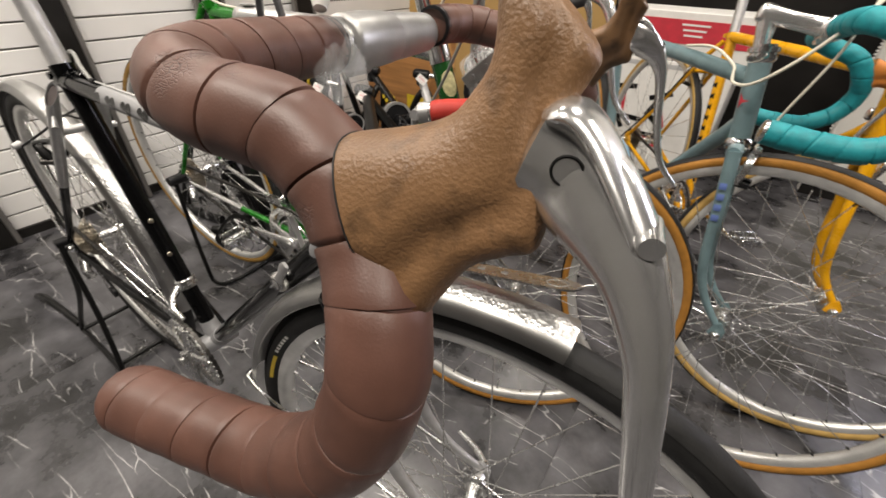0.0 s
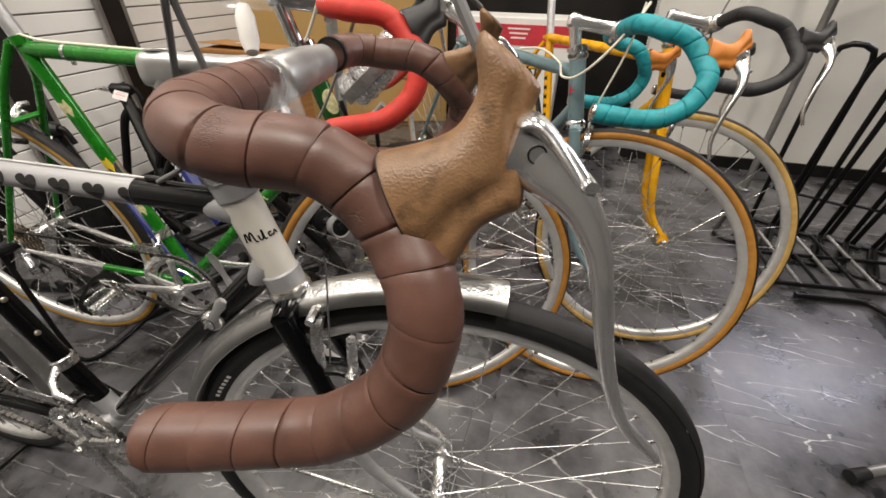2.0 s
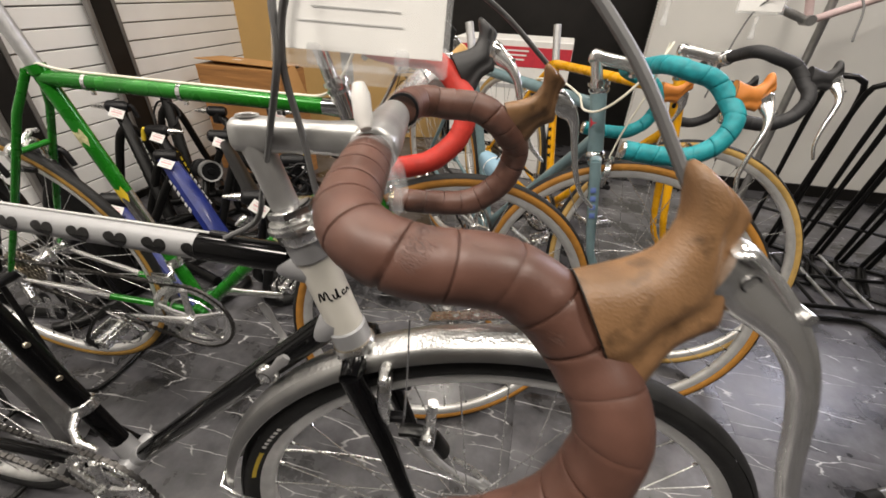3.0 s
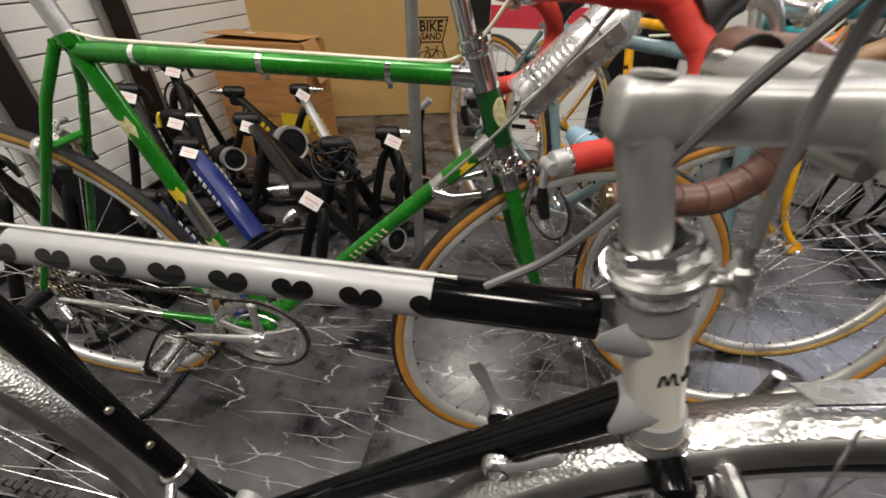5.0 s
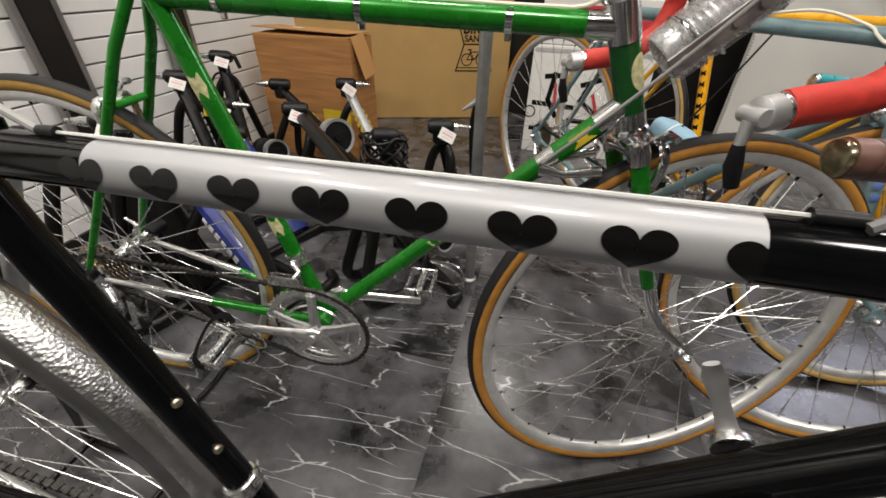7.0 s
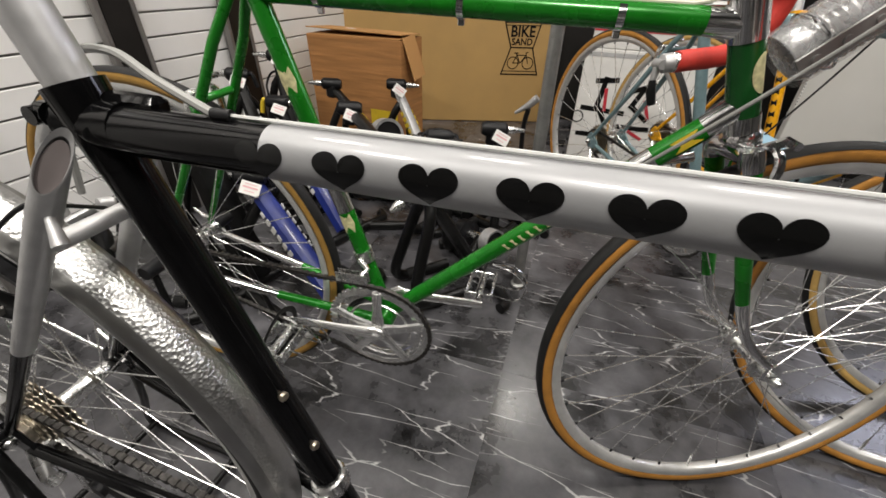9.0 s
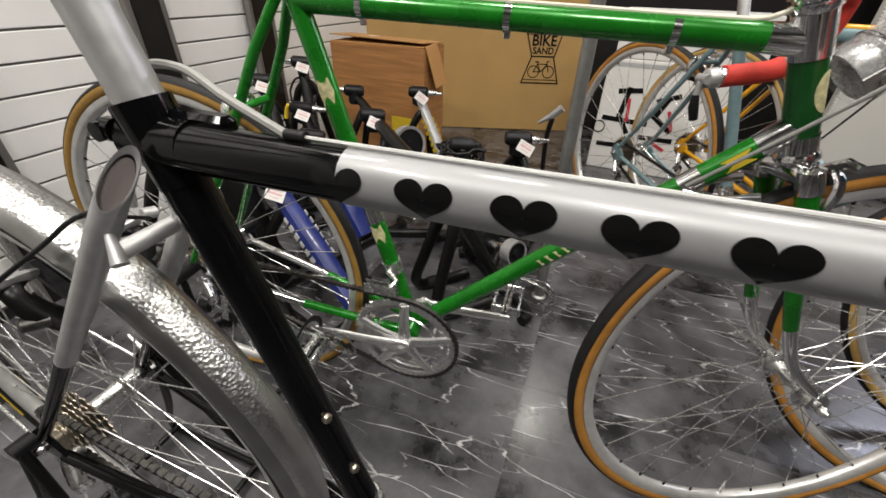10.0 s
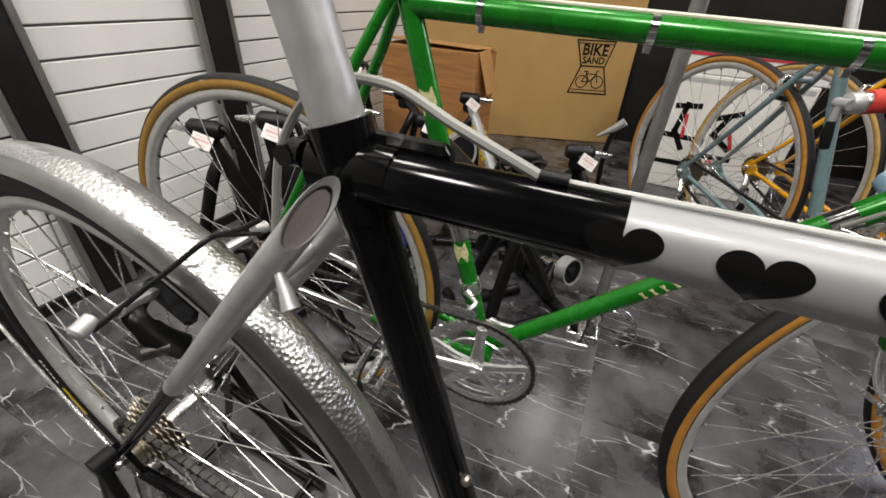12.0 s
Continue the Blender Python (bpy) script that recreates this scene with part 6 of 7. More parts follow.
def trainer(head, low, color, label, fly=None, stripe=None, tag=True, thick=1.0, spread=0.13, screw=1, lever=True, tilt=(-0.6, 0.30, 0.30)):
    """A folded bicycle trainer: thick main beam from its clamp head to the floor bar, bent legs, flywheel."""
    hx, hy, h = head
    heading = math.degrees(math.atan2(low[1] - hy, low[0] - hx))
    reach = math.hypot(low[0] - hx, low[1] - hy)
    base = pose(hx, hy, 0, 0, 0, heading)
    t = thing("home_trainer", label, "bike trainer", base, group="home trainers")
    top, end = Vector((0, 0, h)), Vector((reach, 0, 0.04))
    d = (end - top).normalized()
    part("main_beam", Geo().tube([top - d * 0.01, top.lerp(end, 0.5) + Vector((0, 0, 0.004)), end], [0.023 * thick, 0.028 * thick, 0.028 * thick], 8, flat=0.75, up=(0, 1, 0)), color, t)
    part("floor_bar", Geo().tube(smooth_path([(reach - 0.03, -0.20, 0.018), (reach + 0.01, -0.17, 0.018), (reach + 0.012, 0, 0.02), (reach + 0.01, 0.17, 0.018), (reach - 0.03, 0.20, 0.018)], 24), 0.0175, 12), BLACK_STEEL, t)
    q = top.lerp(end, 0.14)
    for s in (-1, 1):
        foot = Vector((-0.05, s * spread, 0.02))
        part("leg", Geo().tube(smooth_path([q, q + Vector((-0.012, s * 0.04, -0.05)), q.lerp(foot, 0.6) + Vector((-0.01, s * 0.015, 0.0)), foot + Vector((0, 0, 0.03)), foot + Vector((0.05, 0, 0.0)), Vector((max(reach * 0.7, 0.08), s * spread, 0.018))], 26), 0.0175, 12), BLACK_STEEL, t)
        part("rubber_foot", Geo().lathe([(-0.02, 0.0185), (0.0, 0.0205), (0.016, 0.0205)], 12, at=foot + Vector((0.06, 0, 0.002)), axis=(1, 0, 0)), RUBBER, t)
    # clamp head across the view, with a silver screw cone
    e = base.to_3x3().inverted() @ Vector((-0.9, -0.35, 0.05)).normalized() * (screw or 1)
    up_ = Vector((0, 0, 1))
    g = Geo().tube([top - e * 0.045 + up_ * 0.014, top - e * 0.03 + up_ * 0.014, top + e * 0.035 + up_ * 0.014, top + e * 0.045 + up_ * 0.014], [0.019, 0.026, 0.026, 0.018], 16)
    g.box(top + Vector((0.0, 0, -0.016)), (0.05, 0.046, 0.06), bevel=0.008)
    part("clamp_head", g, BLACK_PLASTIC, t)
    if screw:
        part("clamp_screw", Geo().tube([top + e * (0.045 + q_) + up_ * 0.014 for q_ in (-0.004, 0.02, 0.045, 0.06)], [0.014, 0.013, 0.008, 0.006], 12), ALLOY, t)
    if lever:
        part("lever_handle", Geo().tube(smooth_path([top - e * 0.035 + up_ * 0.014, top - e * 0.055 + up_ * 0.02, top - e * 0.07 - up_ * 0.03], 8), 0.009, 10), BLACK_PLASTIC if lever is True else lever, t)
    if stripe:
        for s in (-1, 1):
            m = Matrix.Translation(top.lerp(end, 0.42) + Vector((0, s * 0.0285 * thick, 0.0))) @ d.to_track_quat("X", "Z").to_matrix().to_4x4()
            for k in range(6):
                g = Geo().box(m @ Vector((-0.075 + 0.028 * k, 0.0, 0.002 * (k % 2))), (0.019, 0.0016, 0.018 + 0.005 * (k % 3)), m.to_3x3(), bevel=0.0006)
                part("print_bar", g, stripe, t)
    if fly:
        c = base.inverted() @ Vector(fly[:3])
        r = fly[3]
        ax = base.to_3x3().inverted() @ Vector((0.82, -0.52, 0.2)).normalized()
        w = part("flywheel", Geo().lathe([(-0.018, r * 0.84), (-0.02, r), (0.02, r), (0.018, r * 0.84)], 32, at=c, axis=ax, caps=False), SATIN, t)
        part("flywheel_disc", Geo().lathe([(-0.012, 0.01), (-0.012, r * 0.9), (0.012, r * 0.9), (0.012, 0.016), (0.022, 0.014)], 32, at=c, axis=ax), BLACK_PLASTIC, w)
        part("roller", Geo().tube([c - ax * 0.02, c - ax * 0.12], 0.016, 16), ALLOY, t)
        part("resistance_unit", Geo().lathe([(-0.11, 0.03), (-0.115, 0.048), (-0.155, 0.048), (-0.165, 0.03)], 24, at=c, axis=ax), BLACK_PLASTIC, t)
        part("unit_arm", Geo().tube([c - ax * 0.06, top.lerp(end, 0.9)], 0.016, 10), BLACK_STEEL, t)
    if tag:
        turn = base.to_3x3().inverted() @ Euler(tilt).to_matrix()
        price_tag(t, top + base.to_3x3().inverted() @ Vector((0.035, -0.045, 0.0)), turn)
    return t


trainer((-0.80, 1.20, 0.50), (-0.62, 1.10), BLACK_STEEL, "black folded home trainer with white lettering bars", stripe=PAPER)
trainer((-0.82, 1.48, 0.53), (-0.70, 1.36), BLACK_STEEL, "tall black home trainer with a pale lever", stripe=PAPER)
trainer((-0.63, 1.20, 0.41), (-0.45, 1.15), BLACK_STEEL, "black home trainer with yellow lever and white tag", fly=(-0.49, 1.28, 0.22, 0.05), stripe=DECAL_YELLOW, screw=-1, tilt=(-0.7, 0.25, 0.1), lever=DECAL_YELLOW)
trainer((-0.51, 1.09, 0.345), (-0.24, 0.98), BLUE_PAINT, "blue home trainer with white lettering bars", stripe=PAPER, thick=1.55, screw=0, lever=False, tilt=(-0.9, 0.3, 0.2))
trainer((-0.36, 0.70, 0.34), (-0.05, 0.60), BLUE_PAINT, "blue home trainer standing behind the green bicycle", stripe=PAPER, thick=1.2)
trainer((-0.60, 1.55, 0.415), (-0.22, 1.55), BLACK_STEEL, "dark grey home trainer with yellow lettering bars", stripe=DECAL_YELLOW, tag=False, lever=False)
trainer((-0.285, 1.17, 0.43), (0.03, 1.29), BLACK_STEEL, "dark grey home trainer with a wide frame and flywheel", fly=(-0.20, 1.29, 0.31, 0.072), screw=0, lever=False, thick=1.15, tilt=(-0.5, 0.45, 0.4))
trainer((-0.30, 1.62, 0.425), (-0.06, 1.50), SATIN, "silver grey home trainer with yellow lettering bars", stripe=DECAL_YELLOW, screw=-1, lever=False, tilt=(-0.4, 0.6, 0.2))
trainer((0.10, 1.08, 0.40), (0.17, 1.26), BLACK_STEEL, "black home trainer with coiled black cable", tag=False, spread=0.09, screw=0)
trainer((0.26, 1.20, 0.41), (0.31, 1.34), BLACK_STEEL, "black home trainer with a small grey flywheel", fly=(0.37, 1.26, 0.18, 0.05), spread=0.07, screw=-1, lever=False, tilt=(-0.4, 0.5, 0.3))
trainer((0.15, 0.77, 0.39), (0.29, 0.92), BLACK_STEEL, "black home trainer with a red ring, by the pole", fly=(0.33, 0.98, 0.11, 0.045), spread=0.08, lever=False, tilt=(-0.5, 0.7, 0.3))
trainer((-0.65, 0.56, 0.49), (-0.45, 0.60), BLACK_STEEL, "black home trainer standing behind a bicycle wheel")
trainer((-0.475, 0.64, 0.52), (-0.36, 0.62), BLACK_STEEL, "black home trainer beside the slatwall", thick=1.9)
t = thing("trainer_cross_beam", "thick dark grey folding trainer beam laid across two trainers", "bike trainer", pose(0, 0, 0))
part("beam", Geo().tube([(-0.27, 1.17, 0.425), (-0.06, 0.97, 0.40), (0.14, 0.78, 0.37)], [0.024, 0.027, 0.026], 10, flat=0.8), BLACK_STEEL, t)
part("end_joint", Geo().lathe([(-0.03, 0.02), (-0.026, 0.03), (0.026, 0.03), (0.03, 0.02)], 18, at=(0.15, 0.77, 0.362), axis=(0.5, 0.6, 0.1)), BLACK_PLASTIC, t)
part("silver_cone", Geo().lathe([(0.0, 0.016), (0.02, 0.016), (0.045, 0.006)], 14, at=(0.115, 0.745, 0.335), axis=(-0.5, -0.6, -0.35)), ALLOY, t)
for c, n_ in (((0.10, 1.06, 0.36), 7), ((-0.79, 1.42, 0.42), 1)):
    for k in range(n_):
        P = [(c[0] + 0.075 * math.cos(a) + random.uniform(-0.012, 0.012), c[1] + 0.05 * math.sin(a) + random.uniform(-0.012, 0.012), c[2] + 0.06 * math.sin(a + k) + random.uniform(-0.01, 0.01)) for a in (2 * math.pi * j / 9 for j in range(10))]
        ob = part("cable_coil", Geo().tube(smooth_path(P, 40), 0.005, 8), BLACK_PLASTIC)
        tagged(ob, "loop of black cable hanging on a home trainer", "cable", group="trainer cables")
t = thing("trainer_handle_bar", "black bent trainer arm with a red stripe and silver knob", "bike trainer", pose(0.337, 1.437, 0))
part("arm", Geo().tube(smooth_path([(0.02, 0, 0.02), (0.0, 0, 0.18), (-0.01, 0, 0.36), (0.0, 0, 0.44)], 16), 0.014, 12, flat=0.7), BLACK_STEEL, t)
part("knob", Geo().tube([(-0.05, 0, 0.42), (0.0, 0, 0.455), (0.03, 0, 0.485)], [0.005, 0.013, 0.015], 12), SATIN, t)
part("red_stripe", Geo().box((0.0115, -0.006, 0.13), (0.004, 0.010, 0.07)), INK_RED, t)

# ---- rear stand under the touring bicycle ----
t = thing("bicycle_display_stand", "black tubular rear display stand holding a bicycle", "bicycle stand", pose(-0.037, 0, 0))
for s in (-1, 1):
    part("side_frame", Geo().tube(smooth_path([(-0.035, s * 0.085, 0.376), (-0.10, s * 0.10, 0.20), (-0.21, s * 0.13, 0.02), (-0.16, s * 0.13, 0.012), (0.02, s * 0.13, 0.012), (0.06, s * 0.13, 0.02), (0.02, s * 0.105, 0.18), (-0.03, s * 0.087, 0.372)], 60), 0.0065, 10), BLACK_STEEL, t)
    part("hook", Geo().tube([(-0.035, s * 0.07, 0.376), (-0.035, s * 0.095, 0.376)], 0.011, 10), BLACK_PLASTIC, t)
part("cross_bar", Geo().tube([(-0.19, -0.13, 0.022), (-0.19, 0.13, 0.022)], 0.0065, 10), BLACK_STEEL, t)
part("cross_bar", Geo().tube([(0.03, -0.13, 0.016), (0.03, 0.13, 0.016)], 0.0065, 10), BLACK_STEEL, t)
part("rear_foot", Geo().tube(smooth_path([(-0.21, -0.13, 0.03), (-0.36, -0.15, 0.06), (-0.47, -0.16, 0.02)], 14), 0.010, 10), BLACK_STEEL, t)


# the green bicycle's rear wheel hangs in a simpler one
t = thing("bicycle_display_stand", "black tubular display stand under the green rear wheel", "bicycle stand", pose(-0.198, 0.343, 0, 0, 0, 4.67))
part("hoop", Geo().tube(smooth_path([(-0.004, -0.100, 0.372), (0.014, -0.112, 0.24), (0.042, -0.126, 0.06), (0.062, -0.126, 0.014), (0.092, -0.095, 0.0072), (0.104, 0.0, 0.0072), (0.092, 0.095, 0.0072), (0.062, 0.126, 0.014), (0.042, 0.126, 0.06), (0.014, 0.112, 0.24), (-0.004, 0.100, 0.372)], 70), 0.0066, 10), BLACK_STEEL, t)
for s in (-1, 1):
    part("hook", Geo().tube([(-0.004, s * 0.074, 0.376), (-0.004, s * 0.118, 0.376)], [0.016, 0.014], 12), BLACK_PLASTIC, t)


# ---- folded display racks stacked by the partition ----
def display_rack(x, y, lean, turn, label):
    t = thing("display_rack", label, "bicycle stand", pose(x, y, 0.012, 0, 0, turn), group="folded display racks")
    R = Euler((radians(-lean), 0, 0)).to_matrix()
    def P(a, b):
        return R @ Vector((a, 0, b))
    part("hoop", Geo().tube(smooth_path([P(-0.055, 0.0), P(-0.055, 0.35), P(-0.052, 0.78), P(-0.03, 0.86), P(0.03, 0.86), P(0.052, 0.78), P(0.055, 0.35), P(0.055, 0.0)], 60), 0.0095, 10), BLACK_STEEL, t)
    part("base_bar", Geo().tube([P(-0.17, 0.0), P(0.17, 0.0)], 0.0095, 10), BLACK_STEEL, t)
    part("foot_loop", Geo().tube(smooth_path([(-0.15, 0.0, 0.0), (-0.15, -0.26, 0.0), (-0.12, -0.30, 0.0), (-0.06, -0.30, 0.0), (-0.05, -0.26, 0.0), (-0.05, 0.0, 0.0)], 30), 0.0085, 10), BLACK_STEEL, t)
    part("cross_bar", Geo().tube([P(-0.055, 0.22), P(0.055, 0.22)], 0.007, 8), BLACK_STEEL, t)
    return t


for k in range(11):
    display_rack(2.16 + 0.085 * k, 1.72 - 0.03 * k, -24 - 1.5 * (k % 3), -28 + 3 * (k % 2), "folded black tubular display rack leaning in a stack")
t = thing("floor_rack", "flat black tubular floor rack with silver bars", "bicycle stand", pose(2.06, 1.18, 0, 0, 0, 8))
part("outer_frame", Geo().tube(smooth_path([(0.0, -0.04, 0.014), (0.2, -0.05, 0.014), (0.24, -0.06, 0.014), (0.26, -0.12, 0.014), (0.30, -0.36, 0.014), (0.34, -0.60, 0.014)], 40), 0.0105, 10), BLACK_STEEL, t)
for k in range(6):
    part("bar", Geo().tube(smooth_path([(-0.02 + 0.07 * k, 0.02, 0.02), (-0.01 + 0.07 * k, 0.20, 0.03), (-0.03 + 0.07 * k, 0.34, 0.06)], 12), 0.0075, 10), GREY_STEEL if k % 2 else BLACK_STEEL, t)
part("cross_bar", Geo().tube([(-0.06, 0.03, 0.018), (0.5, 0.0, 0.018)], 0.0095, 10), BLACK_STEEL, t)
part("cross_bar", Geo().tube([(-0.06, 0.22, 0.03), (0.5, 0.2, 0.03)], 0.0085, 10), BLACK_STEEL, t)
t = thing("floor_rod", "grey metal rod with a black rubber tip lying on the floor", "rod", pose(1.93, 0.44, 0.016, 0, 0, 25))
part("rod", Geo().tube([(0, 0, 0), (0.7, 0, 0.012)], 0.012, 12), GREY_STEEL, t)
part("rubber_tip", Geo().tube([(-0.035, 0, 0), (0.012, 0, 0)], [0.0155, 0.0145], 12), RUBBER, t)

# ---- small things on the other bicycles ----
def green_extras():
    b, G = green_bike, GREEN_G
    t0, t1 = Vector(G["tt"]), Vector(G["ht"]) - Vector((0.0, 0, 0.028))
    def on(f, up=0.0165, side=0.0):
        return t0.lerp(t1, f) + Vector((0, side, up))
    cable(b, [on(-0.015, 0.010, -0.014), on(0.012, 0.026, -0.006), on(0.08, 0.0175), on(0.3), on(0.6), on(0.86), on(0.95, 0.022), on(1.02, 0.06, -0.01), Vector((0.93, -0.03, 0.95)), Vector((0.985, -0.09, 1.0))], 0.0026, CABLE_WHITE, n=60)
    for f in (0.163, 0.484, 0.794):
        d = (t1 - t0).normalized()
        g = Geo().lathe([(-0.004, 0.0146), (-0.004, 0.0156), (0.004, 0.0156), (0.004, 0.0146)], 20, at=on(f, 0), axis=d)
        g.box(on(f, -0.018), (0.008, 0.006, 0.008), bevel=0.001)
        part("cable_clip", g, CHROME, b)
    bb, st, hb, ht = (Vector(G[k]) for k in ("bb", "st", "hb", "ht"))
    a = (st - bb).normalized()
    part("chrome_band", Geo().tube([bb.lerp(st, 0.40), bb.lerp(st, 0.56)], 0.01475, 18), CHROME, b)
    for f0, f1, mt in ((0.33, 0.40, DECAL_CREAM), (0.74, 0.80, DECAL_CREAM), (0.545, 0.565, DECAL_YELLOW)):
        u2 = Vector((0, -1, 0))
        g = wrap_on_tube([(-0.018, -0.010), (0.0, -0.014), (0.018, -0.009), (0.012, 0.0), (0.018, 0.010), (-0.002, 0.013), (-0.018, 0.008)], bb, a, u2, a.cross(u2), 0.0147, (st - bb).length * (f0 + f1) / 2, 0.1)
        part("decal", g, mt, b)
    low = hb + (ht - hb).normalized() * 0.03
    d = (low - bb).normalized()
    u2 = Vector((0, -1, 0))
    w2 = d.cross(u2)
    L = (low - bb).length
    for k in range(7):
        g = wrap_on_tube([(-0.0045, -0.006), (0.0015, -0.006), (0.0045, 0.006), (-0.001, 0.007)], bb, d, u2, w2, 0.0145, L * 0.47 + 0.015 * k, -0.02)
        part("down_tube_mark", g, DECAL_CREAM, b)
    part("chrome_band", Geo().tube([bb.lerp(low, 0.80), bb.lerp(low, 0.84)], 0.0149, 18), CHROME, b)
    part("decal", wrap_on_tube([(-0.016, -0.008), (0.016, -0.008), (0.016, 0.008), (-0.016, 0.008)], bb, d, u2, w2, 0.0146, L * 0.90, -0.1), DECAL_YELLOW, b)
    hd = (ht - hb).normalized()
    part("head_badge", wrap_on_tube([(0.022 * math.cos(2 * math.pi * k / 16), 0.014 * math.sin(2 * math.pi * k / 16)) for k in range(16)], hb, hd, u2, hd.cross(u2), 0.0176, 0.066, 0.9), DECAL_CREAM, b)
    cable(b, [bb.lerp(low, 0.80) + Vector((0, -0.02, 0.01)), Vector((0.9, -0.05, 0.76)), Vector((0.97, -0.09, 0.86)), Vector((1.03, -0.12, 0.96))], 0.0024, CABLE_GREY, n=30)
    # down tube shift levers
    for s in (-1, 1):
        q = bb.lerp(low, 0.80) + Vector((0, s * 0.016, 0))
        part("shift_lever", Geo().tube([q, q + Vector((0.03, s * 0.012, 0.0)), q + Vector((0.075, s * 0.018, 0.012))], [0.009, 0.005, 0.007], 10), CHROME, b)
    # ridged alloy bottle in its wire cage at the stem
    t = thing("alloy_bottle", "ridged aluminium bottle wrapped in clear film in a handlebar cage", "bottle", Matrix.Translation((0.735, 0.425, 0.785)) @ Euler((0, radians(48), radians(14))).to_matrix().to_4x4())
    prof = [(0.0, 0.010), (0.002, 0.028), (0.008, 0.031)]
    for k in range(9):
        prof += [(0.020 + 0.008 * k, 0.0315), (0.024 + 0.008 * k, 0.0285)]
    prof += [(0.10, 0.0315), (0.150, 0.0315), (0.165, 0.024), (0.175, 0.016)]
    part("bottle_body", Geo().lathe(prof, 32, axis=(0, 0, 1)), ALLOY, t)
    part("cap", Geo().lathe([(0.175, 0.017), (0.195, 0.017), (0.198, 0.012)], 24, axis=(0, 0, 1)), CARD_PALE, t)
    g = Geo().box((0.0, -0.036, 0.07), (0.022, 0.003, 0.15), bevel=0.001)
    for k in range(5):
        g.lathe([(-0.002, 0.005), (0.002, 0.005)], 10, at=(0.0, -0.038, 0.012 + 0.028 * k))
    part("cage_strap", g, GREY_STEEL, t)
    for zz in (0.03, 0.12):
        part("cage_ring", Geo().ring(0.034, 0.0018, 36, 6, at=(0, 0, zz), axis=(0, 0, 1)), CHROME, t)
    part("film", Geo().lathe([(-0.002, 0.034), (0.16, 0.035), (0.17, 0.028)], 24, axis=(0, 0, 1), caps=False), CLEAR_WRAP, t)


green_extras()


def small_tag(x, y, z, rz):
    t = thing("price_tag_holder", "small clear plastic tag holder with a white card", "price tag", pose(x, y, z, -14, 0, rz), group="small price tags")
    part("clip", Geo().tube([(0, 0, -0.07), (0, 0.002, -0.045), (0, 0, -0.02)], [0.008, 0.004, 0.006], 8), CLEAR_PLASTIC, t)
    part("card", Geo().box((0, 0, 0.02), (0.095, 0.002, 0.06), bevel=0.0005), PAPER, t)
    part("sleeve", Geo().box((0, 0, 0.02), (0.105, 0.006, 0.072), bevel=0.002), CLEAR_PLASTIC, t)


def front_extras():
    # cream cable loop and fork decal on the celeste bicycle
    b = cel_bike
    cable(b, [(0.80, -0.02, 0.80), (0.83, -0.035, 0.79), (0.88, -0.04, 0.80), (0.92, -0.02, 0.84), (0.935, 0.03, 0.90), (0.93, 0.06, 0.93)], 0.0026, CABLE_WHITE, n=30)
    cable(b, [(0.60, 0, 0.812), (0.70, -0.006, 0.825), (0.78, -0.012, 0.81), (0.80, -0.02, 0.80)], 0.0026, CABLE_WHITE, n=20)
    cable(b, [(0.93, 0.05, 0.93), (0.93, 0.03, 0.85), (0.91, 0.01, 0.76), (0.90, 0.0, 0.70)], 0.002, CABLE_WHITE, n=20)
    small_tag(1.24, 0.80, 1.02, -10)
    small_tag(1.50, 1.02, 0.99, -5)
    # arching cable on the yellow bicycle
    b = yel_bike
    P = [YEL_S @ Vector(p) for p in ((1.04, -0.18, 0.94), (1.03, -0.16, 1.02), (0.98, -0.08, 1.07), (0.92, 0.0, 1.03), (0.90, 0.02, 0.95), (0.89, 0.02, 0.80))]
    cable(b, [tuple(p) for p in P], 0.0022, CABLE_DARK, n=40)
    hb, ht = Vector(YEL_G["hb"]), Vector(YEL_G["ht"])
    hd = (ht - hb).normalized()
    u2 = Vector((0.3, -0.95, 0)).normalized()
    for k in range(3):
        gg = wrap_on_tube([(0.007 * math.cos(2 * math.pi * j / 12), 0.006 * math.sin(2 * math.pi * j / 12)) for j in range(12)], hb, hd, u2, hd.cross(u2), 0.0176, 0.085 + 0.012 * k, 0.35 * (k % 2))
        part("head_mark", gg, INK_BLACK, b)
    bb, st = Vector(YEL_G["bb"]), Vector(YEL_G["st"])
    a = (st - bb).normalized()
    u2 = Vector((0.0, -1, 0))
    for k in range(7):
        part("tube_mark", wrap_on_tube([(-0.009, -0.008), (0.009, -0.008), (0.009, 0.008), (-0.009, 0.008)], bb, a, u2, a.cross(u2), 0.0147, 0.20 + 0.032 * k, 0.2), INK_BLACK, b)
    # fork decal strokes
    cb, G = cel_bike, CEL_G
    hb, ht = Vector(G["hb"]), Vector(G["ht"])
    d = (hb - ht).normalized()
    top = hb + d * 0.06 + Vector((0, -0.036, 0))
    u2 = Vector((0.0, -1, 0))
    for k in range(4):
        part("fork_mark", wrap_on_tube([(-0.006, -0.006), (0.006, -0.006), (0.006, 0.006), (-0.006, 0.006)], top, d, u2, d.cross(u2), 0.0125, 0.02 + 0.02 * k, 0.1), DECAL_BLUE, cb, m=CEL_S)
    part("head_mark", wrap_on_tube([(-0.012, -0.007), (0.012, -0.007), (0.0, 0.009)], hb, ht - hb and (ht - hb).normalized(), u2, (ht - hb).normalized().cross(u2), 0.0176, 0.065, 0.3), INK_RED, cb)


front_extras()


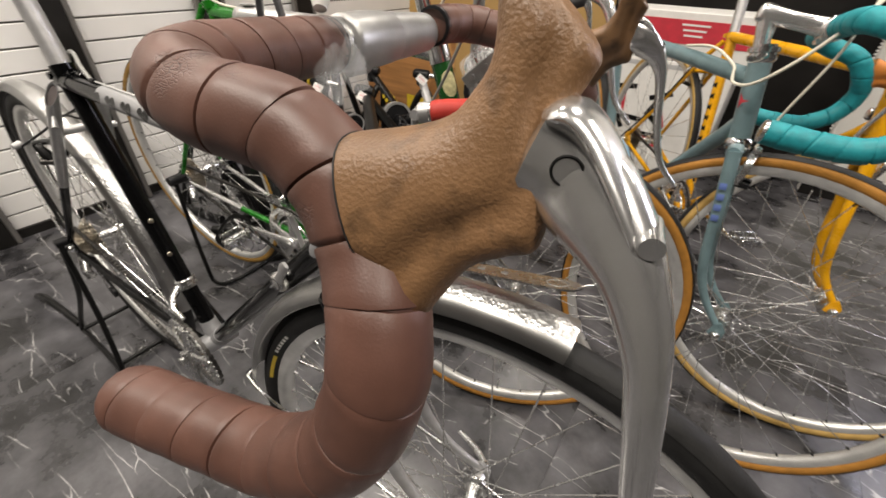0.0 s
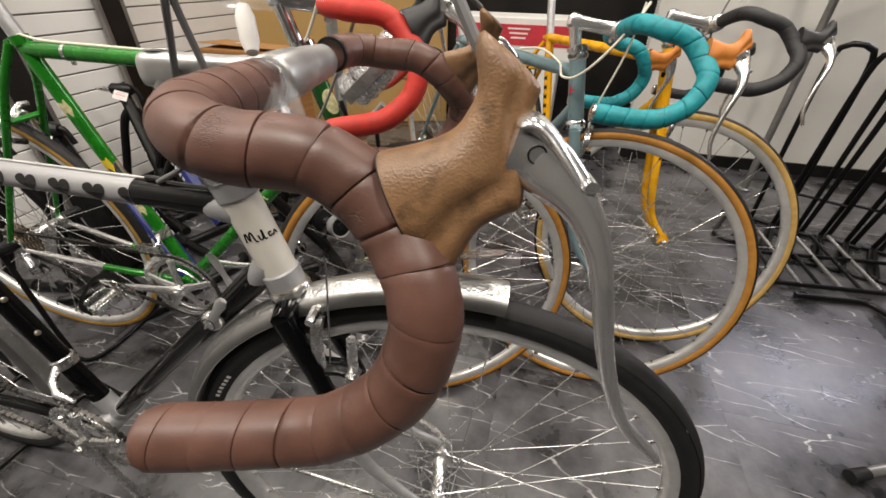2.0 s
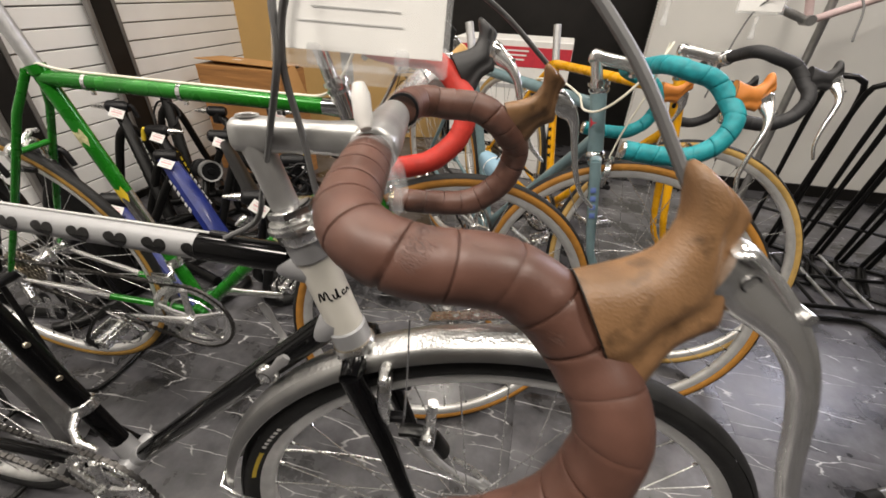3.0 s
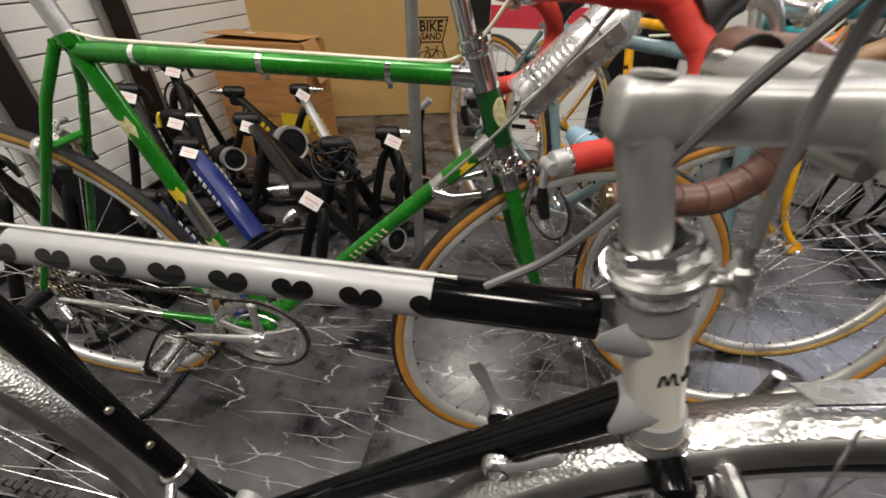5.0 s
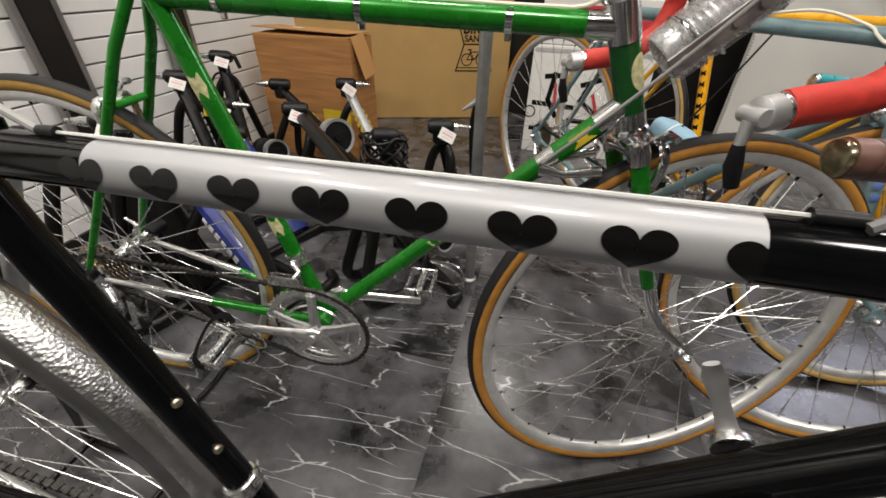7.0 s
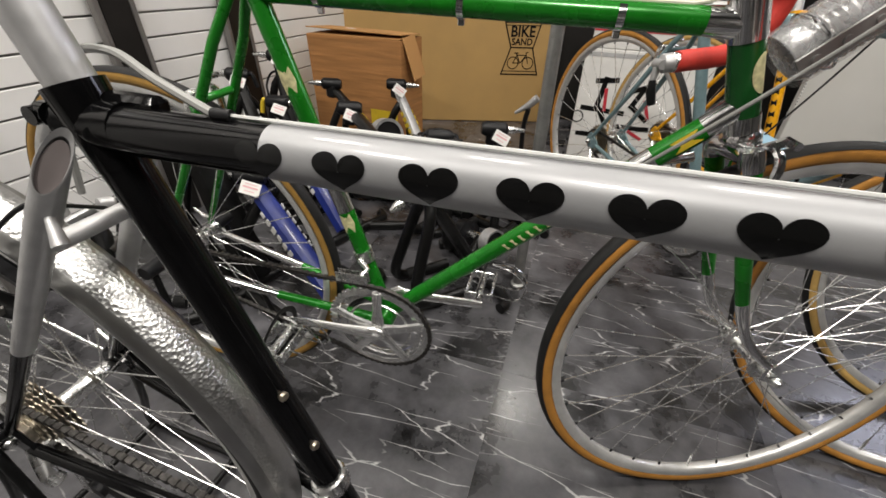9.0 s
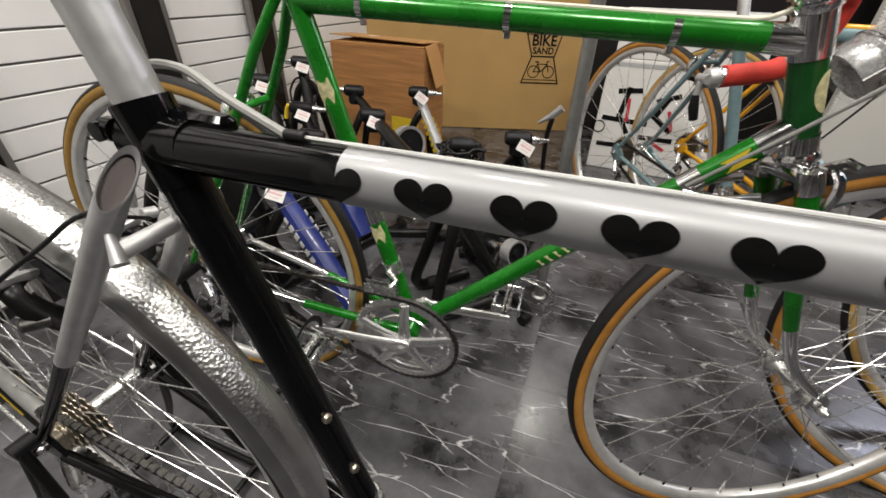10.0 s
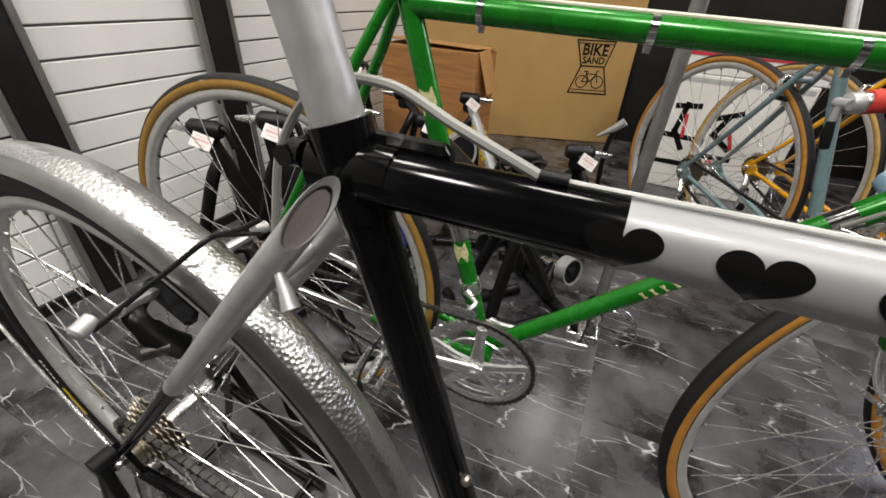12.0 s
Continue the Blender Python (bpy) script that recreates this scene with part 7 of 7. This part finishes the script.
def frame_pouch():
    """Padded pouch hanging inside the pale blue green frame."""
    t = thing("frame_pouch", "light blue padded pouch hanging from a bicycle frame by a cord", "bag", pose(0.908, 0.868, 0.562, 0, 14, -52.4))
    rings = []
    for x_, w_, h_ in ((-0.066, 0.008, 0.008), (-0.060, 0.020, 0.019), (-0.03, 0.027, 0.027), (0.02, 0.029, 0.030), (0.05, 0.024, 0.026), (0.062, 0.014, 0.017), (0.066, 0.006, 0.008)):
        rings.append([Vector((x_, w_ * math.copysign(abs(math.cos(q)) ** 0.8, math.cos(q)), h_ * math.copysign(abs(math.sin(q)) ** 0.8, math.sin(q)))) for q in (2 * math.pi * j / 20 for j in range(20))])
    part("body", Geo().grid(rings), LIGHT_BLUE, t)
    part("seam", Geo().tube(smooth_path([(-0.012 + 0.004 * math.sin(q), 0.029 * math.cos(q), 0.0295 * math.sin(q)) for q in (2 * math.pi * j / 16 for j in range(17))], 40), 0.0016, 6), PAPER, t)
    part("cord", Geo().tube(smooth_path([(0.0, 0.0, 0.028), (0.0, 0.06, 0.13), (0.005, 0.10, 0.235)], 12), 0.002, 6), BLACK_PLASTIC, t)


def hanging_frame():
    """The end of a pale pink bicycle frame that hangs by the partition."""
    t = thing("hanging_frame", "pale pink and white bicycle frame hanging by the partition", "bicycle frame", pose(0, 0, 0))
    part("tube", Geo().tube([(1.78, 2.05, 1.045), (2.10, 2.05, 0.935)], 0.017, 16), GREY_STEEL, t)
    part("tube", Geo().tube([(2.12, 2.05, 0.94), (2.75, 2.05, 1.21)], [0.016, 0.015], 16), PINK_PAINT, t)
    part("tube", Geo().tube([(2.10, 2.05, 0.95), (1.90, 2.05, 1.5)], 0.016, 16), PINK_PAINT, t)
    part("bracket_shell", Geo().lathe([(-0.036, 0.012), (-0.036, 0.021), (0.036, 0.021), (0.036, 0.012)], 20, at=(2.10, 2.05, 0.938)), GREY_STEEL, t)
    part("hook", Geo().tube([(1.90, 2.05, 1.48), (1.92, 2.25, 1.5), (1.92, 2.45, 1.5)], 0.008, 8), BLACK_STEEL, t)


frame_pouch()
hanging_frame()

# plan units to metres
for ob in scene.objects:
    if ob.parent is None and ob is not cam:
        ob.matrix_basis = Matrix.Scale(K, 4) @ ob.matrix_basis
